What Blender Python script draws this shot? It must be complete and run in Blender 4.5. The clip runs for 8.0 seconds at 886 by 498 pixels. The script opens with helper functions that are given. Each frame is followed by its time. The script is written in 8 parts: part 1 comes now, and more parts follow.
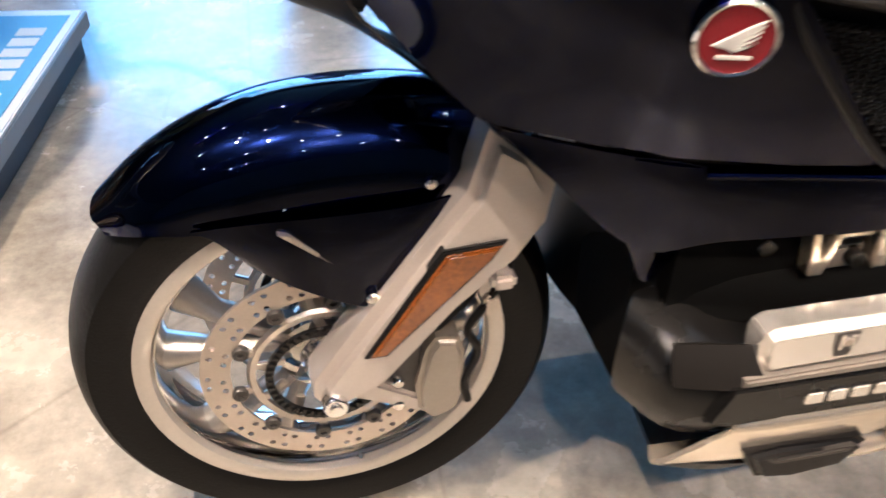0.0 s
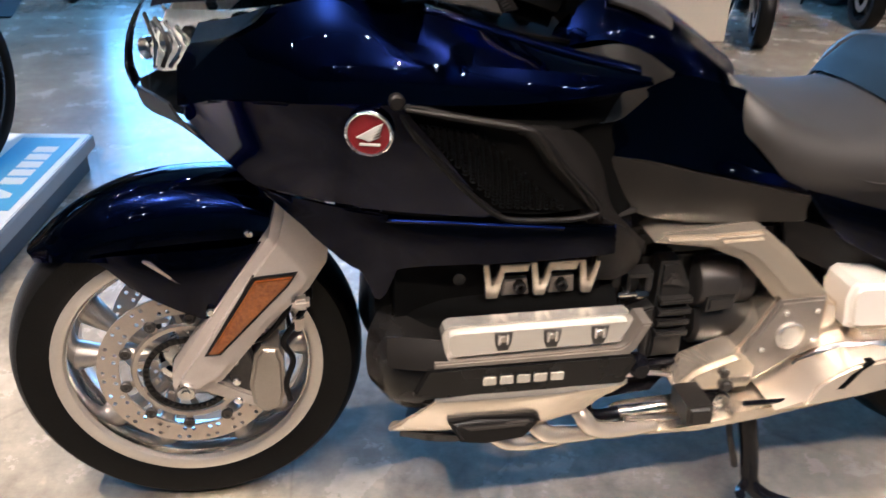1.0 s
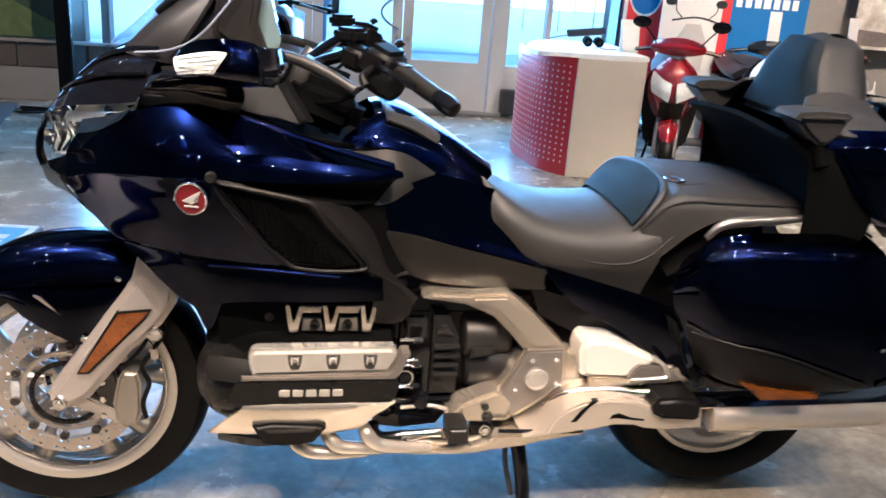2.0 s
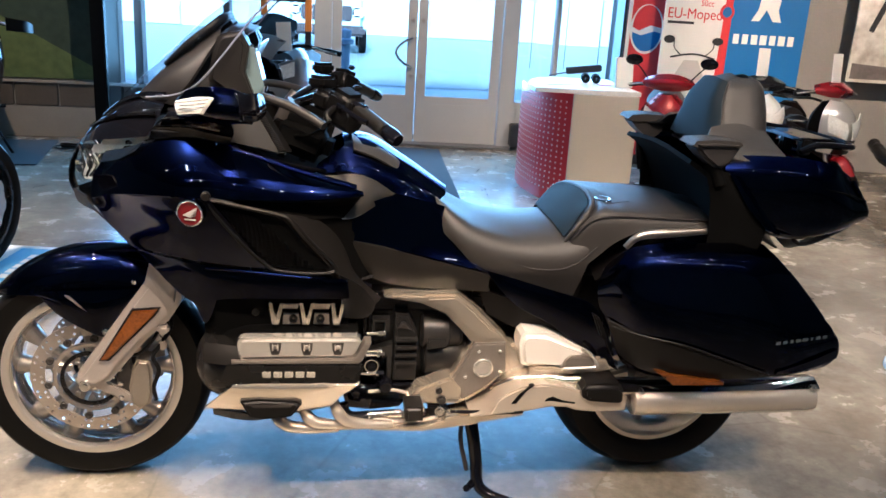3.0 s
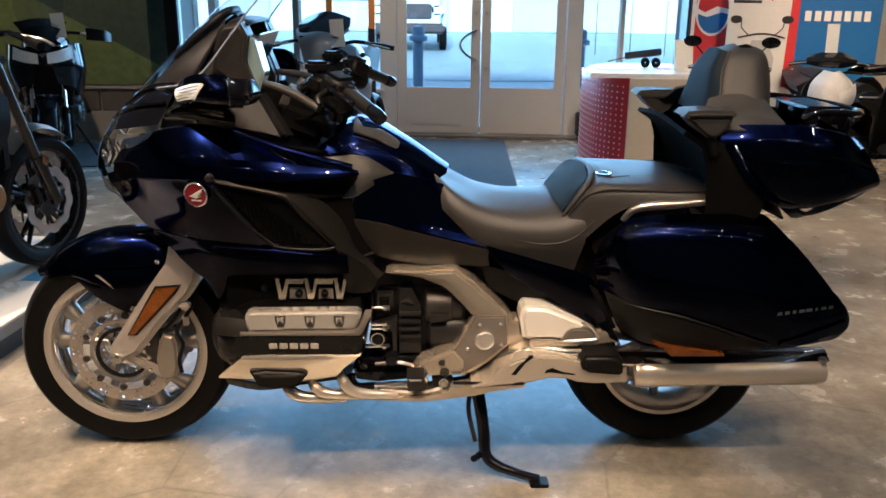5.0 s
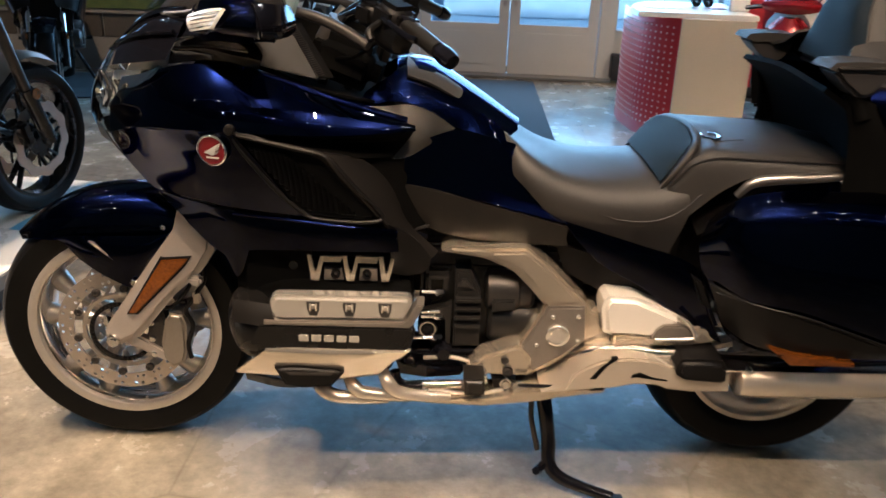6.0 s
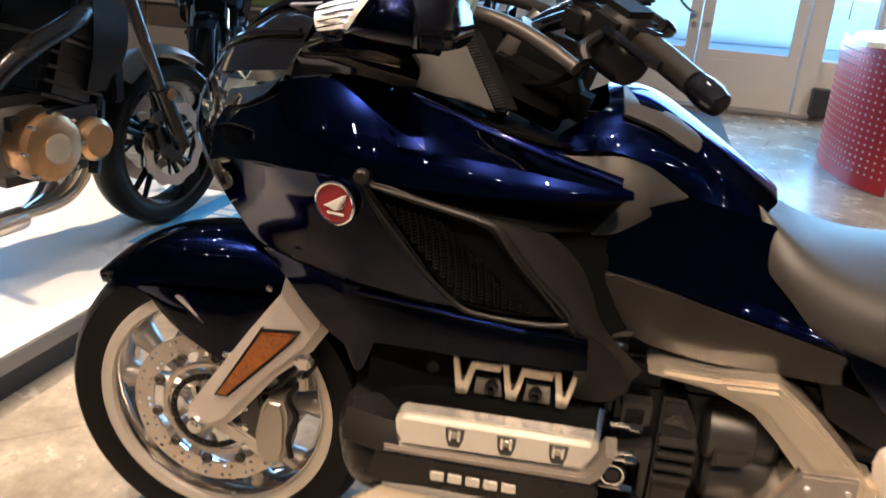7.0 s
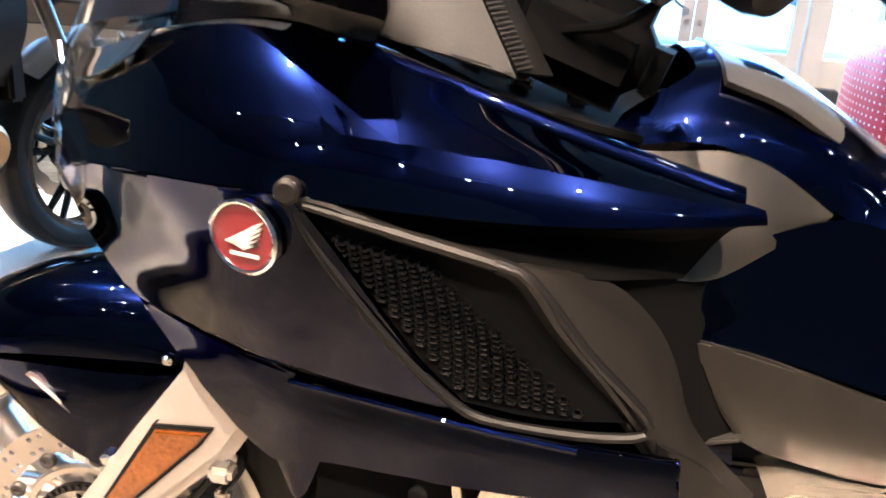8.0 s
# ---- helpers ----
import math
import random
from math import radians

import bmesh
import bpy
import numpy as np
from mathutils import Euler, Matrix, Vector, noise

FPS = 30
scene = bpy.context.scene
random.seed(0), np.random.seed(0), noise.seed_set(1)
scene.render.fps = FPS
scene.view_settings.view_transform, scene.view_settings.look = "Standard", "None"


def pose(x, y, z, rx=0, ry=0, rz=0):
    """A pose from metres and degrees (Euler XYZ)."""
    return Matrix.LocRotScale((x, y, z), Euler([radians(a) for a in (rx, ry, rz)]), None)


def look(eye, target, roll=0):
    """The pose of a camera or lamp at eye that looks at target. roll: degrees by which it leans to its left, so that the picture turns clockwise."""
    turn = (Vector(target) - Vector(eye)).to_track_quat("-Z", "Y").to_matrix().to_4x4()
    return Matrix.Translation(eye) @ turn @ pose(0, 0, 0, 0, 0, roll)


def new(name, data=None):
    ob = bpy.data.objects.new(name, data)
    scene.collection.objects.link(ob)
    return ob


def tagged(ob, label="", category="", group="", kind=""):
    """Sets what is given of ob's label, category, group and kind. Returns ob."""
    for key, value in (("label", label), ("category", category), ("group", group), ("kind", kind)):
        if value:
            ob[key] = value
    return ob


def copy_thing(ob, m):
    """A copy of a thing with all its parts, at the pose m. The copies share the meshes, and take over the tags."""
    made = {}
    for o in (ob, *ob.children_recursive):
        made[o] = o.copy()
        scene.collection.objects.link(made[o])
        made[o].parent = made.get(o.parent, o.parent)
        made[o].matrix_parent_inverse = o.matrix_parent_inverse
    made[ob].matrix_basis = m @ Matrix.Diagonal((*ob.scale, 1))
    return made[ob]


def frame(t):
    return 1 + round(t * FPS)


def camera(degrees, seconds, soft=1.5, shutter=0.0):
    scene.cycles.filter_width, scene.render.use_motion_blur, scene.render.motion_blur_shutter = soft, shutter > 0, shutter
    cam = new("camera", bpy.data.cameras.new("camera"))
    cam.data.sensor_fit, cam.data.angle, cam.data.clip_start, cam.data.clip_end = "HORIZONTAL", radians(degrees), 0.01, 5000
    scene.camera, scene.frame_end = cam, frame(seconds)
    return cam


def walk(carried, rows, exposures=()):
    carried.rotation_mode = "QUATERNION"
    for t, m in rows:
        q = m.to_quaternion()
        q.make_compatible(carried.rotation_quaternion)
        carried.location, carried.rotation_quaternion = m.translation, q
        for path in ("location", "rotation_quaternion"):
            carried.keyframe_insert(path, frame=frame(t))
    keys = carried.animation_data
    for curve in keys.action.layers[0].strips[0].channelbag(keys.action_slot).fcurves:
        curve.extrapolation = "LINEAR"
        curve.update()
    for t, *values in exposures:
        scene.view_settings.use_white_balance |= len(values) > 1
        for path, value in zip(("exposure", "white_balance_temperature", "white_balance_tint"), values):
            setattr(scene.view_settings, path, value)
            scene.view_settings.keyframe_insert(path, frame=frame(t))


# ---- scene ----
cam = camera(55.6, 8.0, soft=1.6, shutter=0.3)
PATH = [
    (0, (-0.007, -0.869, 1.115), (0.351, 0.681, -0.097), 1.5),
    (0.5, (0.17, -1.112, 1.193), (0.449, 0.545, 0.108), 1.6),
    (1, (0.261, -1.391, 1.251), (0.566, 0.351, 0.316), 1.6),
    (1.5, (0.342, -1.676, 1.29), (0.718, 0.143, 0.55), 3.4),
    (2, (0.537, -1.925, 1.314), (0.887, -0.062, 0.676), 4.3),
    (2.2, (0.605, -2.023, 1.328), (0.928, -0.147, 0.715), 4.3),
    (3.5, (0.731, -2.44, 1.388), (0.936, -0.531, 0.827), 2.1),
    (4, (0.924, -2.516, 1.383), (1.012, -0.597, 0.826), 0.6),
    (5.5, (0.897, -2.256, 1.329), (0.945, -0.361, 0.693), 0.6),
    (6, (0.781, -1.989, 1.303), (0.823, -0.124, 0.583), 2.2),
    (6.5, (0.768, -1.683, 1.276), (0.556, 0.16, 0.528), 1.7),
    (7, (0.676, -1.415, 1.23), (0.38, 0.432, 0.522), 4.3),
    (7.5, (0.607, -1.156, 1.182), (0.32, 0.71, 0.524), 4.4),
    (8, (0.588, -0.94, 1.093), (0.34, 0.924, 0.413), 3.9),
]
EXPOSURES = [(0.0, 2.52, 4500, 8), (1.0, 2.36, 4350, 8), (2.2, 2.62, 4500, 8), (4.0, 1.80, 4800, 8), (5.5, 1.80, 5100, 8), (6.0, 1.86, 5050, 8), (6.5, 2.26, 5050, 8), (7.3, 2.48, 4950, 9), (8.0, 3.68, 4800, 10)]
walk(cam, [(t, look(eye, target, roll)) for t, eye, target, roll in PATH], EXPOSURES)

# ---- world and light ----
world = bpy.data.worlds.new("sky")
scene.world = world
world.use_nodes = True
wn = world.node_tree.nodes
sky = wn.new("ShaderNodeTexSky")
sky.sky_type = 'NISHITA'
sky.sun_disc = False
sky.sun_elevation = radians(38)
sky.sun_rotation = radians(190)
wn["Background"].inputs["Strength"].default_value = 0.14
world.node_tree.links.new(sky.outputs[0], wn["Background"].inputs["Color"])

sun_data = bpy.data.lights.new("sun", 'SUN')
sun_data.energy, sun_data.angle, sun_data.color = 2.6, radians(4), (1.0, 0.98, 0.94)
sun = new("sun", sun_data)
sun.matrix_world = look((3.0, -6.0, 12.0), (5.0, 12.0, 0.0))

# facade: its own axes, u along the glass front
FACADE = pose(1.49, 5.98, 0, 0, 0, -4)
CEILING = 3.6


def area_lamp(name, m, sx, sy, watts, colour):
    d = bpy.data.lights.new(name, 'AREA')
    d.shape, d.size, d.size_y, d.energy, d.color = 'RECTANGLE', sx, sy, watts, colour
    ob = new(name, d)
    ob.matrix_world = m
    return ob


# daylight that comes in through the glass front
area_lamp("daylight", FACADE @ pose(-0.9, -0.3, 1.75, -90, 0, 0), 5.6, 2.3, 66, (0.44, 0.76, 1.0))

WARM = (1.0, 0.63, 0.33)


def spot_lamp(eye, target, watts, cone=70, size=0.014, blend=0.6, colour=WARM):
    d = bpy.data.lights.new("spot", 'SPOT')
    d.energy, d.spot_size, d.spot_blend, d.shadow_soft_size, d.color = watts, radians(cone), blend, size, colour
    ob = new("spot", d)
    ob.matrix_world = look(eye, target)
    return ob


SPOTS = [  # eye, target, watts, cone
    ((0.10, -1.15, 3.35), (0.15, -0.65, 0.0), 62, 58),
    ((1.05, -1.15, 3.35), (1.05, -0.60, 0.0), 42, 54),
    ((1.90, -1.15, 3.35), (1.85, -0.60, 0.0), 30, 56),
    ((-0.10, -2.5, 3.35), (0.25, -0.25, 0.40), 64, 44),
    ((0.75, -2.5, 3.35), (0.75, -0.15, 0.45), 64, 44),
    ((1.75, -2.5, 3.35), (1.55, -0.10, 0.45), 78, 42),
    ((-0.9, -0.9, 3.35), (-0.7, -0.3, 0.0), 120, 66),
    ((3.1, 0.0, 3.35), (3.15, 1.4, 0.0), 210, 60),
    ((-1.5, 0.0, 3.35), (-1.1, 1.1, 0.4), 200, 66),
    ((3.4, 2.2, 3.35), (3.6, 3.7, 0.4), 110, 75),
    ((5.2, 2.2, 3.35), (5.7, 4.8, 1.3), 150, 70),
    ((1.2, 3.9, 3.35), (1.4, 5.7, 0.7), 60, 62),
    ((-2.2, 3.6, 3.35), (-2.7, 5.5, 1.2), 60, 70),
]
for eye, target, watts, cone in SPOTS:
    spot_lamp(eye, target, watts, cone)

# ---- materials ----
def material(name, colour, rough=0.5, metal=0.0, vary=0.15, scale=8.0, fine=90.0, bump=0.0, bump_scale=200.0,
             coat=0.0, spec=0.5, tint=None, rough_vary=0.08, coat_rough=0.03):
    """Base colour with broad and fine variation, roughness wear and a fine relief."""
    if metal > 0.4:
        rough_vary = min(rough_vary, 0.02)
    m = bpy.data.materials.new(name)
    m.use_nodes = True
    nt = m.node_tree
    n, link = nt.nodes, nt.links.new
    b = n["Principled BSDF"]
    tc = n.new("ShaderNodeTexCoord")
    big = n.new("ShaderNodeTexNoise")
    big.inputs["Scale"].default_value, big.inputs["Detail"].default_value = scale, 5
    small = n.new("ShaderNodeTexNoise")
    small.inputs["Scale"].default_value, small.inputs["Detail"].default_value = fine, 3
    link(tc.outputs["Object"], big.inputs["Vector"])
    link(tc.outputs["Object"], small.inputs["Vector"])
    mix = n.new("ShaderNodeMix")
    mix.data_type = 'RGBA'
    mix.inputs["Factor"].default_value = 0.35
    link(big.outputs["Fac"], mix.inputs["A"])
    link(small.outputs["Fac"], mix.inputs["B"])
    ramp = n.new("ShaderNodeValToRGB")
    lo = [c * (1 - vary) for c in colour]
    hi = [min(1, c * (1 + vary)) for c in (tint or colour)]
    ramp.color_ramp.elements[0].position, ramp.color_ramp.elements[1].position = 0.3, 0.7
    ramp.color_ramp.elements[0].color, ramp.color_ramp.elements[1].color = (*lo, 1), (*hi, 1)
    link(mix.outputs["Result"], ramp.inputs["Fac"])
    link(ramp.outputs["Color"], b.inputs["Base Color"])
    rr = n.new("ShaderNodeMapRange")
    rr.inputs["To Min"].default_value, rr.inputs["To Max"].default_value = max(0.02, rough - rough_vary), min(1, rough + rough_vary)
    link(big.outputs["Fac"], rr.inputs["Value"])
    link(rr.outputs["Result"], b.inputs["Roughness"])
    b.inputs["Metallic"].default_value = metal
    b.inputs["Specular IOR Level"].default_value = spec
    b.inputs["Coat Weight"].default_value = coat
    b.inputs["Coat Roughness"].default_value = coat_rough
    if bump:
        bn = n.new("ShaderNodeTexNoise")
        bn.inputs["Scale"].default_value, bn.inputs["Detail"].default_value = bump_scale, 4
        link(tc.outputs["Object"], bn.inputs["Vector"])
        bp = n.new("ShaderNodeBump")
        bp.inputs["Strength"].default_value, bp.inputs["Distance"].default_value = bump, 0.002
        link(bn.outputs["Fac"], bp.inputs["Height"])
        link(bp.outputs["Normal"], b.inputs["Normal"])
    return m


def glass(name, colour=(1, 1, 1), rough=0.0, gloss=0.5):
    """Thin clear sheet: see-through, with a gloss that grows at grazing angles."""
    m = bpy.data.materials.new(name)
    m.use_nodes = True
    nt = m.node_tree
    n, link = nt.nodes, nt.links.new
    n.remove(n["Principled BSDF"])
    tr = n.new("ShaderNodeBsdfTransparent")
    tr.inputs["Color"].default_value = (*colour, 1)
    gl = n.new("ShaderNodeBsdfGlossy")
    gl.inputs["Roughness"].default_value = rough + 0.02
    lw = n.new("ShaderNodeLayerWeight")
    lw.inputs["Blend"].default_value = 0.25
    pw = n.new("ShaderNodeMath")
    pw.operation = 'POWER'
    pw.inputs[1].default_value = 2.5
    link(lw.outputs["Facing"], pw.inputs[0])
    ma = n.new("ShaderNodeMath")
    ma.operation = 'MULTIPLY_ADD'
    ma.inputs[1].default_value, ma.inputs[2].default_value = gloss, 0.04
    link(pw.outputs[0], ma.inputs[0])
    mx = n.new("ShaderNodeMixShader")
    link(ma.outputs[0], mx.inputs[0])
    link(tr.outputs[0], mx.inputs[1])
    link(gl.outputs[0], mx.inputs[2])
    link(mx.outputs[0], n["Material Output"].inputs["Surface"])
    return m


def glow(name, colour, strength):
    m = bpy.data.materials.new(name)
    m.use_nodes = True
    b = m.node_tree.nodes["Principled BSDF"]
    b.inputs["Base Color"].default_value = (*colour, 1)
    b.inputs["Emission Color"].default_value = (*colour, 1)
    b.inputs["Emission Strength"].default_value = strength
    return m


PAINT = material("blue metallic paint", (0.0011, 0.0016, 0.0115), 0.22, 1.0, 0.25, 3, 900, coat=0.48, tint=(0.0011, 0.0027, 0.0175), rough_vary=0.03, coat_rough=0.012)
PAINT.node_tree.nodes["Principled BSDF"].inputs["Specular Tint"].default_value = (0.2, 0.22, 0.4, 1)
PAINT_DARK = PAINT
BLACK_GLOSS = material("gloss black paint", (0.004, 0.004, 0.006), 0.07, 0.0, 0.2, 4, 300, rough_vary=0.03, spec=0.38)
BLACK = material("matt black plastic", (0.005, 0.0047, 0.0047), 0.40, 0.0, 0.25, 6, 120, bump=0.15, bump_scale=500, spec=0.18)
CHARCOAL = material("charcoal plastic", (0.0095, 0.0085, 0.0076), 0.40, 0.0, 0.2, 6, 120, bump=0.15, bump_scale=600, spec=0.2)
BRONZEP = material("bronze grey satin plastic", (0.018, 0.016, 0.0135), 0.34, 0.35, 0.2, 6, 120, bump=0.1, bump_scale=600)
SEATM = material("grey seat vinyl", (0.031, 0.0288, 0.0272), 0.46, 0.0, 0.15, 5, 300, bump=0.3, bump_scale=700, spec=0.42)
SEATB = material("blue grey suede vinyl", (0.009, 0.018, 0.029), 0.7, 0.0, 0.15, 5, 400, bump=0.4, bump_scale=900, spec=0.25)
SEATD = material("dark seat vinyl", (0.018, 0.016, 0.016), 0.5, 0.0, 0.15, 5, 300, bump=0.35, bump_scale=700)
RUBBER = material("tyre rubber", (0.0036, 0.0035, 0.0035), 0.42, 0.0, 0.3, 12, 150, bump=0.3, bump_scale=300, spec=0.14)
RIM = material("silver painted wheel", (0.54, 0.50, 0.45), 0.36, 0.7, 0.08, 6, 200)
CALIPER = material("grey champagne caliper paint", (0.30, 0.265, 0.225), 0.34, 0.6, 0.1, 8, 200)
# the rim's silver made darker, so the shade inside the wheel is in the colour
SPOKEM = material("silver wheel paint darkened for shade", (0.36, 0.33, 0.30), 0.34, 0.75, 0.1, 6, 200)
BARREL = material("polished wheel barrel", (0.70, 0.68, 0.66), 0.06, 1.0, 0.1, 8, 150)
STEEL = material("brushed steel", (0.55, 0.50, 0.45), 0.3, 0.95, 0.12, 20, 260, bump=0.05, bump_scale=800)
ROTOR = material("brake disc steel", (0.52, 0.46, 0.40), 0.32, 0.85, 0.1, 14, 300)
CHROME = material("chrome", (0.8, 0.78, 0.75), 0.1, 1.0, 0.05, 10, 200)
BOXWHITE = material("pale silver box paint", (0.88, 0.84, 0.77), 0.26, 0.35, 0.03, 5, 300, rough_vary=0.015)
SILVER = material("satin silver cover", (0.84, 0.80, 0.74), 0.21, 0.8, 0.03, 5, 300, rough_vary=0.015)
CHAMP = material("champagne metal cover", (0.74, 0.65, 0.53), 0.20, 0.85, 0.05, 5, 300, rough_vary=0.02)
FORK = material("silver fork cover", (0.52, 0.47, 0.43), 0.38, 0.6, 0.08, 5, 300)
ENGINE = material("black engine paint", (0.005, 0.0047, 0.0045), 0.26, 0.0, 0.3, 10, 160, bump=0.2, bump_scale=250, spec=0.4)
ENGGREY = material("dark grey engine metal", (0.050, 0.046, 0.043), 0.38, 0.5, 0.25, 12, 200)
AMBER = material("amber reflector", (0.070, 0.017, 0.001), 0.10, 0.0, 0.5, 16, 200, coat=1.0, tint=(0.145, 0.043, 0.002))
REDPL = material("dark red enamel", (0.12, 0.008, 0.010), 0.22, 0.0, 0.1, 20, 200, coat=0.8)
# pale cyan base colour stands for the shop window mirrored in the screen
SCREENG = material("screen glass with painted reflection", (.20, .27, .29), .10, 0.1, .1, 4, 40, coat=1)
LENS = material("clear lamp lens", (0.80, 0.80, 0.78), 0.32, 0.0, 0.2, 70, 300, coat=1.0)
SMOKE = glass("smoked windscreen", (0.86, 0.86, 0.88), 0.0, 0.5)
GLASSEDGE = material("pale cut glass edge", (0.22, 0.24, 0.32), 0.12, 0.0, 0.1, 10, 100, coat=1.0)
CLEAR = glass("clear pane", (0.96, 0.98, 0.98))
HEADGLASS = glass("headlight glass", (0.9, 0.92, 0.92))
MUFFLER = material("satin stainless", (0.70, 0.62, 0.52), 0.24, 0.7, 0.05, 6, 200, rough_vary=0.02)
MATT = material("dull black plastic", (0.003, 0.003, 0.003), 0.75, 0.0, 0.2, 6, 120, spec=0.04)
CASTGREY = material("grey cast metal", (0.23, 0.205, 0.18), 0.42, 0.6, 0.12, 12, 220, bump=0.25, bump_scale=500)
WHITEBAR = material("pale badge print", (0.55, 0.53, 0.50), 0.3, 0.2, 0.04, 12, 220)
FINM = material("dark finned engine casting", (0.022, 0.021, 0.020), 0.34, 0.3, 0.25, 12, 200, bump=0.15, bump_scale=250)
MESHM = material("black moulded mesh", (0.006, 0.006, 0.006), 0.3, 0.0, 0.2, 12, 200, spec=0.4)
SHROUD = material("dark grey shroud plastic", (0.017, 0.016, 0.0155), 0.4, 0.0, 0.2, 6, 120, bump=0.1, bump_scale=500)
DASHGREY = material("warm grey dash plastic", (0.015, 0.0135, 0.012), 0.42, 0.1, 0.15, 6, 120, bump=0.12, bump_scale=600)

# ---- building helpers ----
def spline(pts, n, closed=False):
    """Points along a smooth curve through pts (Catmull-Rom), evenly spread by chord length."""
    p = [Vector(q) for q in pts]
    if len(p) == 2 and not closed:
        return [p[0].lerp(p[1], i / n) for i in range(n + 1)]
    k = len(p)
    segs = k if closed else k - 1
    dense = []
    for s in range(segs):
        a = p[(s - 1) % k] if closed or s else p[0] * 2 - p[1]
        b, c = p[s % k], p[(s + 1) % k]
        d = p[(s + 2) % k] if closed or s + 2 < k else p[-1] * 2 - p[-2]
        for j in range(12):
            t = j / 12
            dense.append(0.5 * ((2 * b) + (c - a) * t + (2 * a - 5 * b + 4 * c - d) * t * t + (3 * b - a - 3 * c + d) * t ** 3))
    dense.append(p[0].copy() if closed else p[-1].copy())
    acc = [0.0]
    for i in range(1, len(dense)):
        acc.append(acc[-1] + (dense[i] - dense[i - 1]).length)
    out, j = [], 0
    for i in range(n if closed else n + 1):
        want = acc[-1] * i / n
        while j < len(acc) - 2 and acc[j + 1] < want:
            j += 1
        span = acc[j + 1] - acc[j] or 1
        out.append(dense[j].lerp(dense[j + 1], (want - acc[j]) / span))
    return out


def part(name, bm, mat, parent=None, label="", sharp=38):
    """Links a bmesh as one mesh object under a thing or a part."""
    bmesh.ops.recalc_face_normals(bm, faces=bm.faces)
    lim = radians(sharp)
    for f in bm.faces:
        f.smooth = True
    for e in bm.edges:
        if len(e.link_faces) == 2 and e.calc_face_angle(0) > lim:
            e.smooth = False
    me = bpy.data.meshes.new(name)
    bm.to_mesh(me)
    bm.free()
    me.materials.append(mat)
    ob = new(name, me)
    if parent is not None:
        ob.parent = parent
        w = Matrix.Identity(4)
        q = parent
        while q is not None and q.type == 'MESH':
            q = q.parent
        ob.matrix_basis = w
    if label:
        tagged(ob, label)
    return ob


def thing(name, label, category, m=None, group="", kind=""):
    ob = new(name)
    ob.empty_display_size = 0.2
    if m is not None:
        ob.matrix_basis = m
    return tagged(ob, label, category, group, kind)


def mirrored(bm):
    b = bm.copy()
    for v in b.verts:
        v.co.y = -v.co.y
    bmesh.ops.reverse_faces(b, faces=b.faces)
    return b


def pair(name, bm, mat, parent, label="", sharp=38):
    """A part on the left side and its twin on the right."""
    b = mirrored(bm)
    ob = part(name, bm, mat, parent, label, sharp)
    return ob, part(name, b, mat, parent, label, sharp)


def polyline(pts, per):
    out = []
    for a, b in zip(pts[:-1], pts[1:]):
        out += [a.lerp(b, k / per) for k in range(per)]
    return out + [pts[-1]]


def skin(curves, n=24, m=8, thick=0.004, rim=0.0, flat=0):
    """A shell lofted through curves, with thickness towards its inside."""
    rows = [spline(c, n) for c in curves]
    if len(rows) == 1:
        raise ValueError
    grid = []
    for i in range(n + 1):
        grid.append(polyline([r[i] for r in rows], flat) if flat else spline([r[i] for r in rows], m))
    m = len(grid[0]) - 1
    bm = bmesh.new()
    vs = [[bm.verts.new(grid[i][j]) for j in range(m + 1)] for i in range(n + 1)]
    for i in range(n):
        for j in range(m):
            q = [vs[i][j], vs[i + 1][j], vs[i + 1][j + 1], vs[i][j + 1]]
            if len({v.co.to_tuple(5) for v in q}) > 2:
                bm.faces.new(q)
    bmesh.ops.remove_doubles(bm, verts=bm.verts, dist=0.0003)
    if thick:
        # the shell's inside lies towards the bike's middle plane
        bmesh.ops.recalc_face_normals(bm, faces=bm.faces)
        c = sum((f.normal.y * f.calc_area() for f in bm.faces))
        if c > 0:
            bmesh.ops.reverse_faces(bm, faces=bm.faces)
        bm.normal_update()
        inner = {v: bm.verts.new(v.co - v.normal * thick) for v in list(bm.verts)}
        faces = list(bm.faces)
        border = [e for e in bm.edges if len(e.link_faces) == 1]
        for f in faces:
            try:
                bm.faces.new([inner[v] for v in reversed(f.verts)])
            except ValueError:
                pass
        for e in border:
            a, b = e.verts
            try:
                bm.faces.new([a, b, inner[b], inner[a]])
            except ValueError:
                pass
        if rim:
            es = [e for e in border if e.is_valid]
            bmesh.ops.bevel(bm, geom=es, offset=rim, segments=2, affect='EDGES', clamp_overlap=True)
    return bm


def prism(outline, y0, y1, bevel=0.004, smooth=0, seg=2, slope=0.0):
    """A plate with an outline in the x-z plane, from y0 (outside) to y1, with rounded outer edges."""
    pts = [Vector((x, 0, z)) for x, z in outline]
    if smooth:
        pts = spline(pts, smooth, True)
    bm = bmesh.new()
    c = sum(pts, Vector()) / len(pts)
    a = [bm.verts.new((p.x + (c.x - p.x) * slope, y0, p.z + (c.z - p.z) * slope)) for p in pts]
    b = [bm.verts.new((p.x, y1, p.z)) for p in pts]
    bm.faces.new(a)
    bm.faces.new(b[::-1])
    k = len(a)
    for i in range(k):
        bm.faces.new([a[i], b[i], b[(i + 1) % k], a[(i + 1) % k]])
    bmesh.ops.recalc_face_normals(bm, faces=bm.faces)
    if bevel:
        es = [e for e in bm.edges if all(abs(v.co.y - y0) < 1e-6 for v in e.verts)]
        bmesh.ops.bevel(bm, geom=es, offset=bevel, segments=seg, affect='EDGES', clamp_overlap=True)
    return bm


